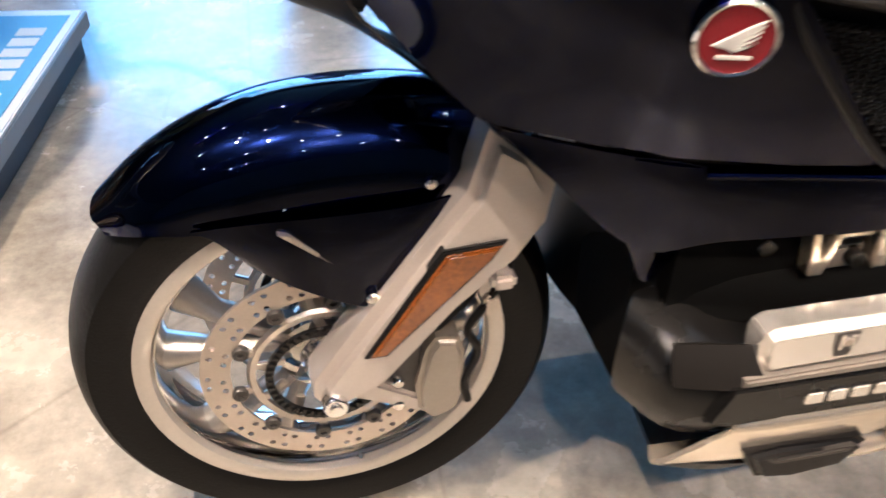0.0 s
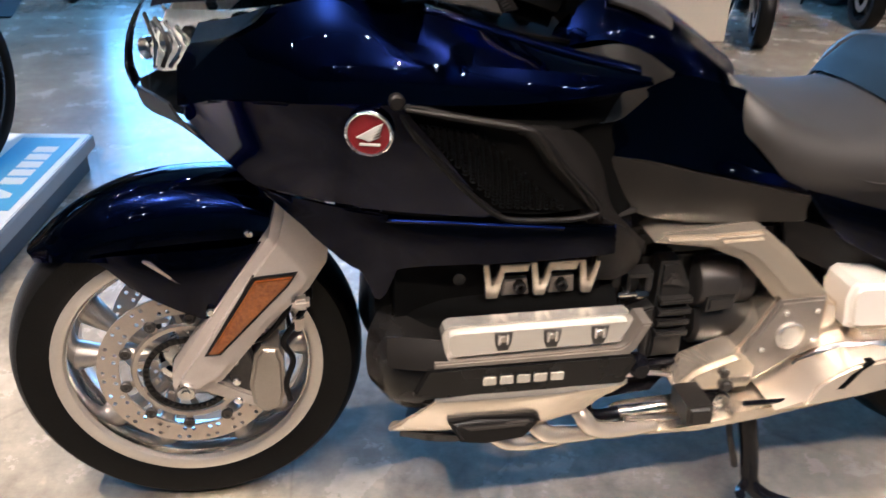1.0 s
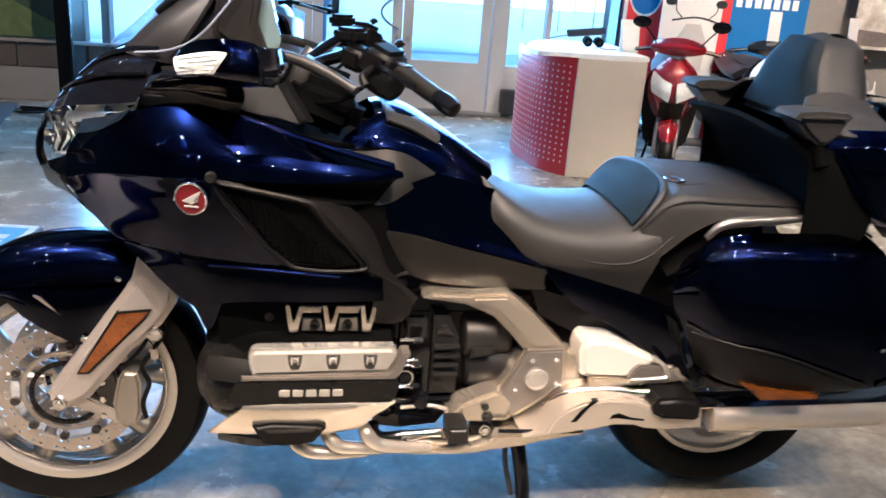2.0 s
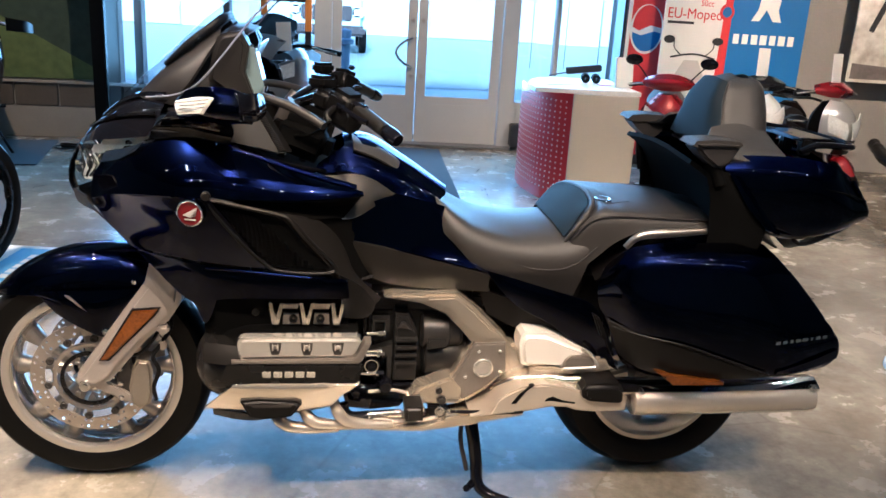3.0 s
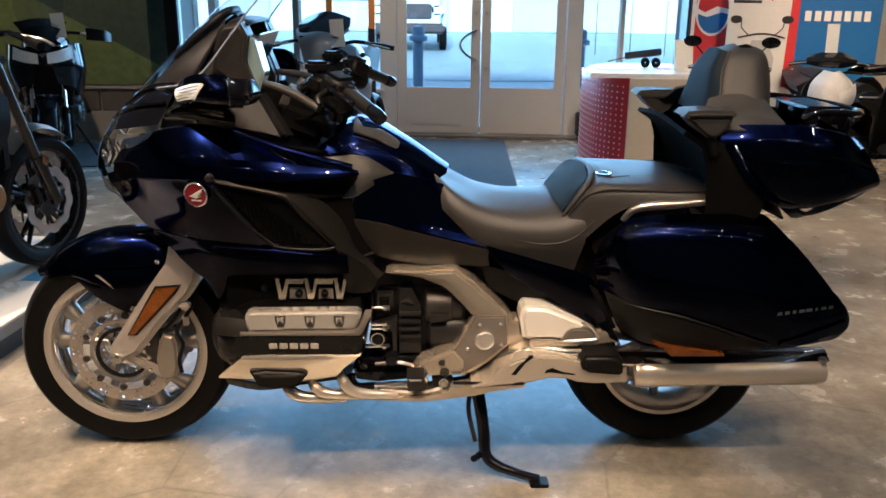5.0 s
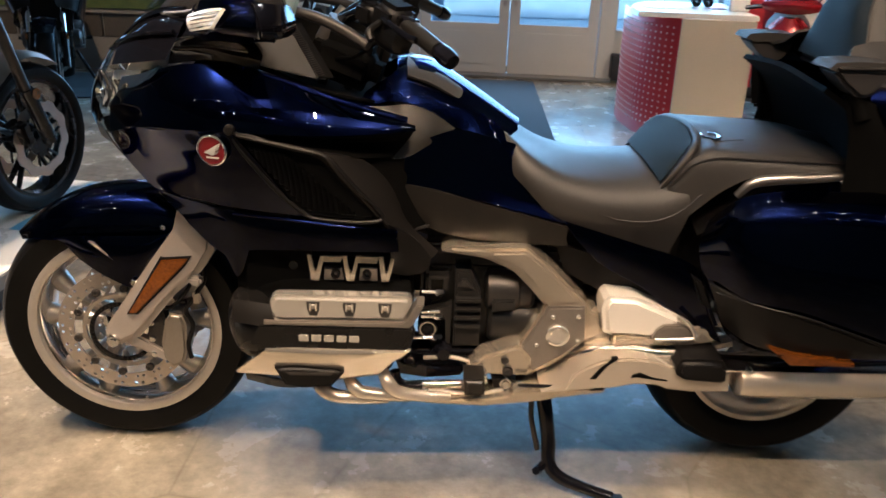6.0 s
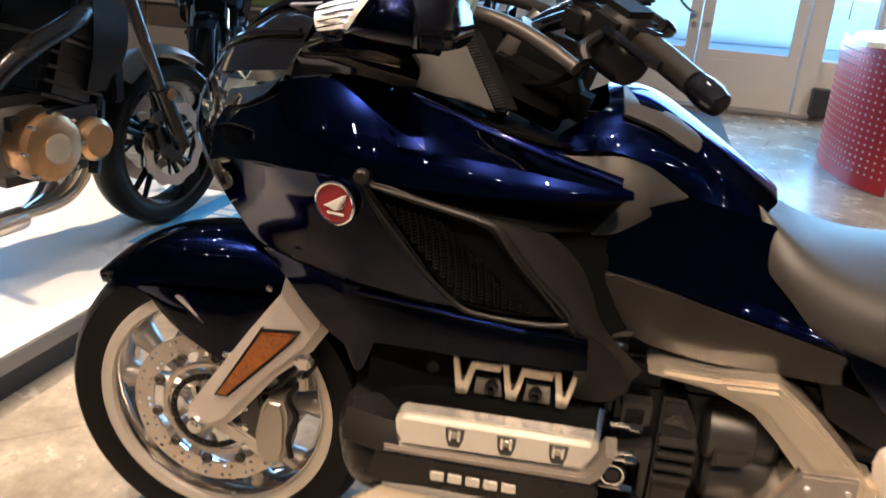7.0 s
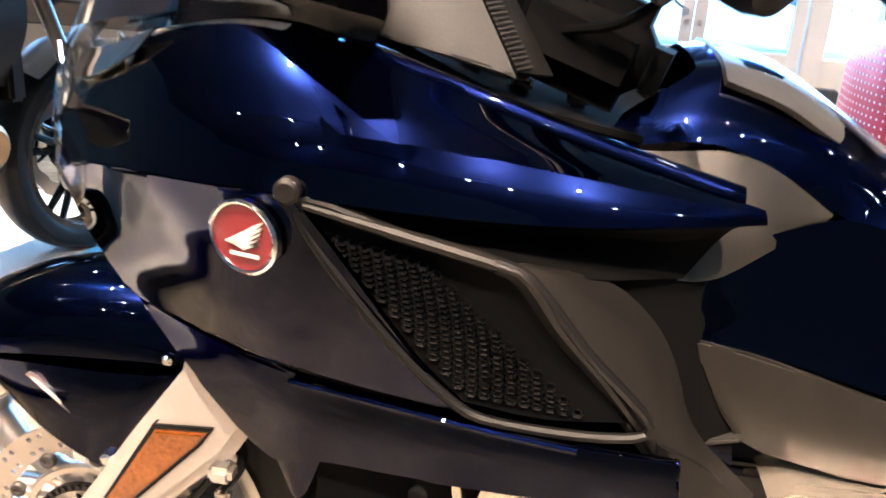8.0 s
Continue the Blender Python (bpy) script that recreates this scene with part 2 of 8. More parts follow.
def tube(pts, r, seg=10, n=0, closed=False, bm=None):
    """A round bar along a path; r may be one radius or one for each given point."""
    p = spline(pts, n or 6 * (len(pts) - 1), closed) if len(pts) > 2 else [Vector(q) for q in pts]
    k = len(p)
    if isinstance(r, (int, float)):
        rad = [r] * k
    else:
        rad = [float(np.interp(i / (k - 1), np.linspace(0, 1, len(r)), r)) for i in range(k)]
    bm = bm or bmesh.new()
    rings, up = [], Vector((0.13, 0.21, 0.97))
    for i in range(k):
        d = (p[(i + 1) % k] - p[i - 1]) if closed else (p[min(i + 1, k - 1)] - p[max(i - 1, 0)])
        d.normalize()
        s = d.cross(up)
        if s.length < 0.05:
            s = d.cross(Vector((1, 0, 0)))
        s.normalize()
        u = s.cross(d)
        up = u
        rings.append([bm.verts.new(p[i] + (s * math.cos(2 * math.pi * j / seg) + u * math.sin(2 * math.pi * j / seg)) * rad[i]) for j in range(seg)])
    for i in range(k if closed else k - 1):
        A, B = rings[i], rings[(i + 1) % k]
        for j in range(seg):
            bm.faces.new([A[j], A[(j + 1) % seg], B[(j + 1) % seg], B[j]])
    if not closed:
        bm.faces.new(rings[0][::-1])
        bm.faces.new(rings[-1])
    return bm


def lathe(profile, centre=(0, 0, 0), seg=48, closed=True, bm=None, axis='y', phase=0.0):
    """Turns a profile of (radius, along the axis) about an axis."""
    bm = bm or bmesh.new()
    cx, cy, cz = centre
    rings = []
    for r, h in profile:
        ring = []
        for j in range(seg if r > 1e-6 else 1):
            a = 2 * math.pi * j / seg + phase
            c, s = r * math.cos(a), r * math.sin(a)
            co = {'y': (c, h, s), 'z': (c, s, h), 'x': (h, c, s)}[axis]
            ring.append(bm.verts.new((cx + co[0], cy + co[1], cz + co[2])))
        rings.append(ring)
    k = len(rings)
    for i in range(k if closed else k - 1):
        A, B = rings[i], rings[(i + 1) % k]
        for j in range(seg):
            q = [A[j % len(A)], A[(j + 1) % len(A)], B[(j + 1) % len(B)], B[j % len(B)]]
            q = list(dict.fromkeys(q))
            if len(q) > 2:
                bm.faces.new(q)
    return bm


def disc(r, y0, y1, centre, seg=24, bm=None, axis='y', bevel=0.0):
    """A short closed cylinder from y0 to y1 along its axis."""
    b = min(bevel, r * 0.5)
    prof = [(0, y0), (r - b, y0), (r, y0 + (b if y1 > y0 else -b)), (r, y1), (0, y1)] if b else [(0, y0), (r, y0), (r, y1), (0, y1)]
    return lathe(prof, centre, seg, False, bm, axis)


def box(size, centre=(0, 0, 0), bevel=0.0, bm=None, rot=None, seg=2):
    one = bmesh.new()
    bmesh.ops.create_cube(one, size=1.0)
    for v in one.verts:
        v.co = Vector((v.co.x * size[0], v.co.y * size[1], v.co.z * size[2]))
    if bevel:
        bmesh.ops.bevel(one, geom=list(one.edges), offset=min(bevel, min(size) * 0.45), segments=seg, affect='EDGES')
    m = Matrix.Translation(centre) @ (rot or Matrix.Identity(4))
    for v in one.verts:
        v.co = m @ v.co
    return merge(bm, one)


def merge(bm, one):
    if bm is None:
        return one
    vm = {v: bm.verts.new(v.co) for v in one.verts}
    for f in one.faces:
        bm.faces.new([vm[v] for v in f.verts])
    one.free()
    return bm


def moved(bm, m):
    for v in bm.verts:
        v.co = m @ v.co
    return bm

# ---- the blue touring motorcycle ----
bike = thing("touring_motorcycle", "dark blue touring motorcycle with silver wheels on its side stand", "motorcycle")


def drilled_ring(r0, r1, y0, y1, cells, rows, hole, centre):
    """A ring with rows of real round holes."""
    bm = bmesh.new()
    cx, cy, cz = centre

    def put(a, r, y):
        return bm.verts.new((cx + r * math.cos(a), cy + y, cz + r * math.sin(a)))
    ring8 = [(-1, -1), (0, -1), (1, -1), (1, 0), (1, 1), (0, 1), (-1, 1), (-1, 0)]
    for row in range(rows):
        for c in range(cells):
            off = 0.5 * (row % 2)
            da, dr = 2 * math.pi / cells, (r1 - r0) / rows
            ac, rc = (c + off) * da, r0 + (row + 0.5) * dr
            solid = (c + row) % 3 == 2
            layers = []
            for y in (y0, y1):
                outer = [put(ac + u * da / 2, rc + v * dr / 2, y) for u, v in ring8]
                inner = None
                if not solid:
                    inner = []
                    for u, v in ring8:
                        k = math.hypot(u, v)
                        inner.append(put(ac + u / k * hole / rc, rc + v / k * hole, y))
                layers.append((outer, inner))
            for (o, i) in layers:
                if i is None:
                    bm.faces.new(o)
                else:
                    for j in range(8):
                        bm.faces.new([o[j], o[(j + 1) % 8], i[(j + 1) % 8], i[j]])
            if not solid:
                a, b = layers[0][1], layers[1][1]
                for j in range(8):
                    bm.faces.new([a[j], a[(j + 1) % 8], b[(j + 1) % 8], b[j]])
    for r in (r0, r1):
        lathe([(r, y0), (r, y1)], centre, cells * 2, False, bm)
    bmesh.ops.remove_doubles(bm, verts=bm.verts, dist=0.0002)
    return bm


def tyre_profile(R, w, bead):
    """Half-round tread, bulged walls and a bead, as (radius, across)."""
    pr = []
    for i in range(15):
        a = -1.25 + 2.5 * i / 14
        pr.append((R - w * 0.55 * (1 - math.cos(a)), w * 1.0 * math.sin(a) / math.sin(1.25)))
    lo = [(bead + 0.018, w * 1.0), (bead + 0.006, w * 0.93), (bead - 0.004, w * 0.84)]
    return [(r, -y) for r, y in lo[::-1]] + pr + lo


FW = (0.025, 0.0, 0.318)
RW = (1.662, 0.0, 0.315)

rim = part("front_wheel", lathe([(0.244, -0.057), (0.2435, -0.0625), (0.238, -0.0635), (0.226, -0.0635), (0.222, -0.061), (0.219, -0.05),
                                 (0.208, -0.03), (0.205, 0.0), (0.208, 0.03), (0.219, 0.05), (0.222, 0.061), (0.226, 0.0635), (0.238, 0.0635),
                                 (0.2435, 0.0625), (0.244, 0.057), (0.232, 0.03), (0.228, 0.0), (0.232, -0.03)], FW, 72), RIM, bike, "silver painted cast front wheel rim")
part("barrel", lathe([(0.2185, -0.052), (0.208, -0.032), (0.2045, 0.0), (0.208, 0.032), (0.2185, 0.052), (0.2165, 0.052), (0.206, 0.032), (0.2025, 0.0), (0.206, -0.032), (0.2165, -0.052)], FW, 72), BARREL, rim, "mirror polished rim barrel")
part("tyre", lathe(tyre_profile(0.322, 0.068, 0.240), FW, 72), RUBBER, rim, "black road tyre")
# wheel spokes: five forked blades
for k in range(5):
    a0 = radians(90 + 72 * k)
    for s in (-1, 1):
        a = a0 + s * radians(15)
        d, t = Vector((math.cos(a), 0, math.sin(a))), Vector((-math.sin(a), 0, math.cos(a)))
        d0 = Vector((math.cos(a0 + s * 0.12), 0, math.sin(a0 + s * 0.12)))
        bm = bmesh.new()
        rings = []
        for f, wd, th, off in ((0.0, 0.022, 0.028, -0.006), (0.3, 0.015, 0.022, -0.016), (0.65, 0.014, 0.020, -0.020), (1.0, 0.032, 0.026, -0.012)):
            c = Vector(FW) + d0.lerp(d, f) * (0.045 + f * 0.165) + Vector((0, off, 0))
            rings.append([bm.verts.new(c + t * (wd * math.cos(q)) + Vector((0, th * math.sin(q), 0))) for q in [2 * math.pi * j / 10 for j in range(10)]])
        for i in range(3):
            for j in range(10):
                bm.faces.new([rings[i][j], rings[i][(j + 1) % 10], rings[i + 1][(j + 1) % 10], rings[i + 1][j]])
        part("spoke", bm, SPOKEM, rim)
part("hub", lathe([(0.0, -0.075), (0.026, -0.075), (0.03, -0.07), (0.034, -0.05), (0.06, -0.045), (0.062, -0.03), (0.05, 0.0), (0.062, 0.03), (0.06, 0.045), (0.034, 0.05), (0.03, 0.07), (0.0, 0.072)], FW, 36, False), BARREL, rim)
for side in (-1, 1):
    dc = (FW[0], side * 0.073, FW[2])
    dsk = part("brake_disc", drilled_ring(0.124, 0.162, -0.0025, 0.0025, 54, 2, 0.0042, dc), ROTOR, rim, "drilled steel brake disc")
    carrier = part("disc_carrier", lathe([(0.092, -0.004), (0.100, -0.005), (0.104, 0.0), (0.100, 0.005), (0.092, 0.004)], dc, 48), STEEL, rim)
    for k in range(10):
        a = 2 * math.pi * k / 10 + 0.2
        part("carrier_lug", box((0.030, 0.007, 0.013), Vector(dc) + Vector((math.cos(a), 0, math.sin(a))) * 0.112, 0.002, None, Matrix.Rotation(-a, 4, 'Y')), STEEL, rim)
        part("carrier_arm", box((0.045, 0.007, 0.012), Vector(dc) + Vector((math.cos(a + .16), 0, math.sin(a + .16))) * 0.078, 0.002, None, Matrix.Rotation(-(a + .5), 4, 'Y')), STEEL, rim)
    ring = lathe([(0.070, -0.003), (0.081, -0.003), (0.081, 0.003), (0.070, 0.003)], (FW[0], side * 0.084, FW[2]), 48)
    for k in range(44):
        a = 2 * math.pi * k / 44
        box((0.007, 0.004, 0.0045), (FW[0] + 0.0755 * math.cos(a), side * 0.0878, FW[2] + 0.0755 * math.sin(a)), 0, ring, Matrix.Rotation(-a, 4, 'Y'))
    part("sensor_ring", ring, ENGINE, rim, "dark toothed speed sensor ring")
    if side < 0:
        for k in range(10):
            a = 2 * math.pi * k / 10 + 0.2
            c = (FW[0] + 0.117 * math.cos(a), -0.081, FW[2] + 0.117 * math.sin(a))
            part("disc_bolt", lathe([(0, 0.002), (0.004, 0.002), (0.005, -0.001), (0.0095, -0.001), (0.011, 0.001), (0.011, 0.008), (0, 0.008)], c, 14, False), ENGGREY, rim)
part("valve_stem", tube([(0.06, -0.055, 0.105), (0.063, -0.064, 0.118)], 0.004, 8), CHROME, rim)

# front mudguard
part("front_mudguard", skin([
    [(-.208, -.046, .545), (-.165, -.078, .560), (-.09, -.092, .563), (-.04, -.098, .573), (.05, -.100, .575), (.15, -.100, .575), (.225, -.100, .58)],
    [(-.213, -.044, .556), (-.166, -.070, .583), (-.105, -.083, .603), (-.04, -.090, .622), (.04, -.092, .632), (.14, -.092, .630), (.23, -.090, .615)],
    [(-.222, -.030, .560), (-.172, -.045, .600), (-.112, -.055, .634), (-.042, -.06, .660), (.036, -.062, .672), (.136, -.062, .672), (.235, -.060, .655)],
    [(-.226, 0, .560), (-.176, 0, .606), (-.116, 0, .645), (-.043, 0, .674), (.036, 0, .687), (.136, 0, .687), (.24, 0, .672)],
    [(-.222, .030, .560), (-.172, .045, .600), (-.112, .055, .634), (-.042, .06, .660), (.036, .062, .672), (.136, .062, .672), (.235, .060, .655)],
    [(-.213, .044, .556), (-.166, .070, .583), (-.105, .083, .603), (-.04, .090, .622), (.04, .092, .632), (.14, .092, .630), (.23, .090, .615)],
    [(-.208, .046, .545), (-.165, .078, .560), (-.09, .092, .563), (-.04, .098, .573), (.05, .100, .575), (.15, .100, .575), (.225, .100, .58)],
], 36, 30, 0.0), PAINT, bike, "glossy dark blue front mudguard")
pair("mudguard_skirt", skin([
    [(-.11, -.097, .572), (-.05, -.108, .582), (.05, -.117, .588), (.13, -.118, .592), (.195, -.112, .60)],
    [(-.085, -.102, .560), (-.02, -.116, .540), (.05, -.124, .535), (.12, -.124, .545), (.175, -.116, .57)],
    [(-.05, -.100, .517), (-.008, -.113, .494), (.045, -.120, .468), (.078, -.120, .456), (.095, -.116, .462)],
], 20, 8, 0.005), PAINT_DARK, bike, "dark blue mudguard side panel")
# highlight along the narrow gap, laid on as a steel-coloured sliver
pair("mudguard_slot", prism([(-.018, .574), (-.006, .571), (.050, .521), (.036, .528)], -.1235, -.112, 0.002), STEEL, bike, "thin bright strip for the highlight along the slot")
pair("mudguard_bolt", disc(0.0085, -.132, -.11, (0.083, 0, 0.474), 14, None, 'y', 0.003), CHROME, bike)
pair("mudguard_screw", disc(0.007, -.106, -.09, (0.155, 0, 0.607), 14, None, 'y', 0.003), CHROME, bike)

# fork legs
forks = pair("fork_leg", prism([(.212, .700), (.190, .618), (.128, .534), (.002, .352), (.000, .325), (.012, .309), (.036, .305), (.088, .331), (.182, .447), (.252, .513), (.285, .565), (.292, .615), (.265, .665)],
                               -.148, -.085, 0.016, 0, 4, 0.03), FORK, bike, "silver front fork cover")
for f, s in zip(forks, (1, -1)):
    for nm, dat, mt, lb in (("reflector_frame", prism([(.158, .550), (.233, .556), (.217, .531), (.094, .401), (.067, .401)], -.1535, -.14, 0.002), BLACK, "black reflector surround"),
                            ("reflector", prism([(.163, .546), (.226, .551), (.212, .532), (.092, .406), (.074, .406)], -.158, -.15, 0.003), AMBER, "amber reflector")):
        part(nm, dat if s > 0 else mirrored(dat), mt, f, lb)
    b = lathe([(0, -.162), (.008, -.162), (.009, -.158), (.014, -.158), (.016, -.154), (.016, -.13), (0, -.13)], (.028, 0, .328), 18, False)
    part("axle_cap", b if s > 0 else mirrored(b), CHROME, f)
    b = box((.03, .03, .022), (.235, -.135, .488), .006)
    part("fork_lug", b if s > 0 else mirrored(b), FORK, f)
pair("brake_caliper", prism([(.147, .372), (.160, .392), (.190, .388), (.198, .360), (.197, .290), (.188, .258), (.158, .245), (.138, .268), (.134, .310)], -.128, -.06, 0.008, 0, 3), CALIPER, bike, "grey champagne brake caliper")
pair("caliper_body", prism([(.108, .385), (.140, .392), (.150, .330), (.140, .262), (.108, .272), (.098, .330)], -.112, -.05, 0.006), ENGGREY, bike)
for z in (.362, .318, .276):
    pair("caliper_bolt", disc(.008, -.122, -.10, (.112, 0, z), 10, None, 'y', .002), CHROME, bike)
pair("caliper_arm", prism([(.03, .318), (.05, .30), (.16, .245), (.175, .262), (.15, .28), (.06, .335)], -.118, -.09, .005), FORK, bike)
pair("brake_hose", tube([(.21, -.10, .60), (.25, -.11, .50), (.225, -.118, .44), (.20, -.12, .40), (.215, -.12, .36), (.20, -.12, .31), (.205, -.12, .27)], .006, 8), BLACK, bike)
pair("brake_hose", tube([(.24, -.10, .56), (.215, -.112, .47), (.17, -.115, .41), (.14, -.115, .40), (.12, -.10, .36)], .005, 8), BLACK, bike)
pair("hose_clamp", box((.02, .016, .03), (.228, -.118, .435), .004), STEEL, bike)

# lower mudguard behind the wheel and radiator side
part("inner_mudguard", skin([
    [(.27, -.13, .72), (.335, -.14, .62), (.365, -.13, .50), (.365, -.12, .38)],
    [(.26, 0, .74), (.325, 0, .62), (.35, 0, .50), (.345, 0, .38)],
    [(.27, .13, .72), (.335, .14, .62), (.365, .13, .50), (.365, .12, .38)]], 16, 10, 0.004), BLACK, bike)

# fairing side: lower big panel
pair("side_fairing", skin([
    [(.075, -.155, .849), (.140, -.215, .875), (.220, -.272, .888), (.320, -.314, .896), (.385, -.328, .898)],
    [(.103, -.178, .814), (.212, -.250, .834), (.296, -.299, .844), (.370, -.319, .847), (.427, -.329, .848)],
    [(.141, -.198, .778), (.226, -.246, .785), (.308, -.290, .787), (.400, -.312, .786), (.476, -.326, .785)],
    [(.178, -.212, .742), (.240, -.238, .736), (.320, -.275, .730), (.430, -.302, .725), (.525, -.318, .722)],
], 26, 18, 0.006, 0.003), PAINT_DARK, bike, "dark blue side fairing panel")
pair("lower_fairing", skin([
    [(.182, -.210, .738), (.260, -.246, .728), (.362, -.284, .720), (.500, -.310, .713), (.640, -.310, .700), (.720, -.298, .690)],
    [(.235, -.236, .694), (.300, -.260, .688), (.380, -.290, .682), (.500, -.312, .680), (.640, -.312, .674), (.722, -.300, .668)],
    [(.315, -.254, .618), (.350, -.266, .606), (.400, -.288, .628), (.490, -.309, .640), (.610, -.311, .642), (.724, -.300, .640)],
], 28, 10, 0.006, 0.003), PAINT_DARK, bike, "dark blue lower fairing strip")
pair("fairing_leg", skin([
    [(.285, -.236, .655), (.335, -.25, .636), (.395, -.256, .632)],
    [(.330, -.238, .605), (.355, -.244, .590), (.385, -.25, .596)],
    [(.354, -.236, .550), (.362, -.24, .548), (.372, -.243, .560)]], 10, 8, .005), PAINT_DARK, bike)
# bright edge strip above the lower panel
pair("edge_strip", tube([(.37, -.292, .713), (.45, -.306, .712), (.54, -.318, .708), (.63, -.318, .699)], .004, 8), PAINT, bike)
# upper cheek between headlight and tank, in two facets
top_line = [(.100, -.152, .938), (.155, -.188, .974), (.210, -.206, 1.003), (.255, -.217, 1.017), (.300, -.238, 1.023), (.345, -.250, 1.022), (.400, -.258, 1.012), (.460, -.262, .994), (.530, -.264, .972), (.600, -.267, .950), (.680, -.272, .931), (.752, -.279, .914)]
crease = [(.080, -.150, .905), (.150, -.205, .928), (.220, -.255, .940), (.300, -.290, .947), (.380, -.309, .950), (.450, -.316, .949), (.530, -.317, .943), (.610, -.310, .933), (.690, -.298, .920), (.753, -.286, .909)]
under_line = [(.075, -.155, .850), (.140, -.215, .876), (.220, -.272, .889), (.320, -.314, .897), (.420, -.332, .899), (.520, -.338, .897), (.620, -.328, .898), (.690, -.308, .901), (.754, -.286, .904)]


def fair(pts, n=44, rounds=30):
    """A line without bumps: sampled and eased, its ends held."""
    p = spline(pts, n)
    for _ in range(rounds):
        p = [p[0]] + [(p[i - 1] + p[i] * 2 + p[i + 1]) / 4 for i in range(1, n)] + [p[n]]
    return p


top_line, crease, under_line = fair(top_line, 44, 24), fair(crease), fair(under_line)


def between(a, b, f, n, push):
    """A line between two lines, pushed outwards in its middle."""
    pa, pb = spline(a, n), spline(b, n)
    out = []
    for i in range(n + 1):
        w = math.sin(math.pi * i / n)
        out.append(pa[i].lerp(pb[i], f) + Vector((0, -push * w, push * .55 * w)))
    return out


bm = skin([top_line, between(top_line, crease, .5, 16, .0025), crease], 44, 8, 0)
bm = merge(bm, skin([crease, between(crease, under_line, .5, 16, .002), under_line], 44, 6, 0))
bmesh.ops.remove_doubles(bm, verts=bm.verts, dist=.0012)
cheek = pair("upper_fairing", bm, PAINT, bike, "glossy blue upper fairing shoulder", 14)
def rise(q):
    """How far the edge trim has grown out of the shoulder at its front end."""
    return min(1.0, .1 + (q.x - .385) / .05)


lip = [q for q in top_line if .385 < q.x < .74]
pair("shoulder_trim", skin([lip, [q + Vector((0, .003, .0075 * rise(q))) for q in lip], [q + Vector((0, .012, .0105 * rise(q))) for q in lip], [q + Vector((0, .026, .004)) for q in lip]], 30, 8, 0), PAINT, bike, "bright blue rounded edge trim", 60)
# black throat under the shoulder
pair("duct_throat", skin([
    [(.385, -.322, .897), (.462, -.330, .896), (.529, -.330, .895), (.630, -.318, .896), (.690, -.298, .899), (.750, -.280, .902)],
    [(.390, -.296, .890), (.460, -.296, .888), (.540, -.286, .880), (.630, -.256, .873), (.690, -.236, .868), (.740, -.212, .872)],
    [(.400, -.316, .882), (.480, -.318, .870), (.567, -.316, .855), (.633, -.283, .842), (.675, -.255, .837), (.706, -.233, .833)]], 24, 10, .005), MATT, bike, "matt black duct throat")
# duct frame with mesh inside
for s in (1, -1):
    bm = tube([(.385, -.322, .892), (.475, -.328, .878), (.560, -.330, .862), (.585, -.328, .845), (.630, -.318, .790), (.690, -.300, .722), (.655, -.305, .708), (.565, -.315, .714), (.522, -.318, .730), (.450, -.326, .802)], .0048, 8, 70, True)
    fr = part("air_duct", bm if s > 0 else mirrored(bm), BLACK, bike, "black air duct frame with honeycomb mesh")
    bm = skin([[(.392, -.312, .885), (.48, -.318, .872), (.575, -.318, .855)], [(.45, -.308, .802), (.54, -.306, .80), (.63, -.302, .79)], [(.53, -.306, .725), (.60, -.300, .715), (.675, -.292, .718)]], 14, 10, .004)
    part("duct_back", bm if s > 0 else mirrored(bm), MATT, fr)
    bm = bmesh.new()
    for i in range(9):
        for j in range(22):
            u, v = (i + 0.5 * (j % 2) + .3) / 9.6, (j + .5) / 22
            a = Vector((.405, -.317, .868)).lerp(Vector((.530, -.312, .735)), v)
            b = Vector((.500, -.323, .852)).lerp(Vector((.640, -.302, .722)), v)
            c = a.lerp(b, u)
            w = (b - a).normalized() * .0055
            up = Vector((.0, 0, .0040))
            hexa = [c + w, c + w * .5 + up, c - w * .5 + up, c - w, c - w * .5 - up, c + w * .5 - up]
            ins = [c + (p - c) * .62 for p in hexa]
            vo, vi = [bm.verts.new(p) for p in hexa], [bm.verts.new(p + Vector((0, .004, 0))) for p in ins]
            for k in range(6):
                bm.faces.new([vo[k], vo[(k + 1) % 6], vi[(k + 1) % 6], vi[k]])
    mesh_grid = part("duct_mesh", bm if s > 0 else mirrored(bm), MESHM, fr, "black honeycomb grille")
    tagged(mesh_grid, kind="stuff")
    bm = tube([(.392, -.326, .892), (.475, -.332, .878), (.548, -.334, .864)], [.003, .0055, .0055], 8)
    part("duct_bar", bm if s > 0 else mirrored(bm), CHARCOAL, fr)
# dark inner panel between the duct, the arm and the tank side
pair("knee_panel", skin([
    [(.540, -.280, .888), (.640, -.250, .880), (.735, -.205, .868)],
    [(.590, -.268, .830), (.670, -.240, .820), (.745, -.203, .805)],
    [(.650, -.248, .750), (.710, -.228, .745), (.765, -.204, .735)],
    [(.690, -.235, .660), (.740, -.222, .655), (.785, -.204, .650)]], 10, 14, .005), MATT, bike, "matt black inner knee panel")
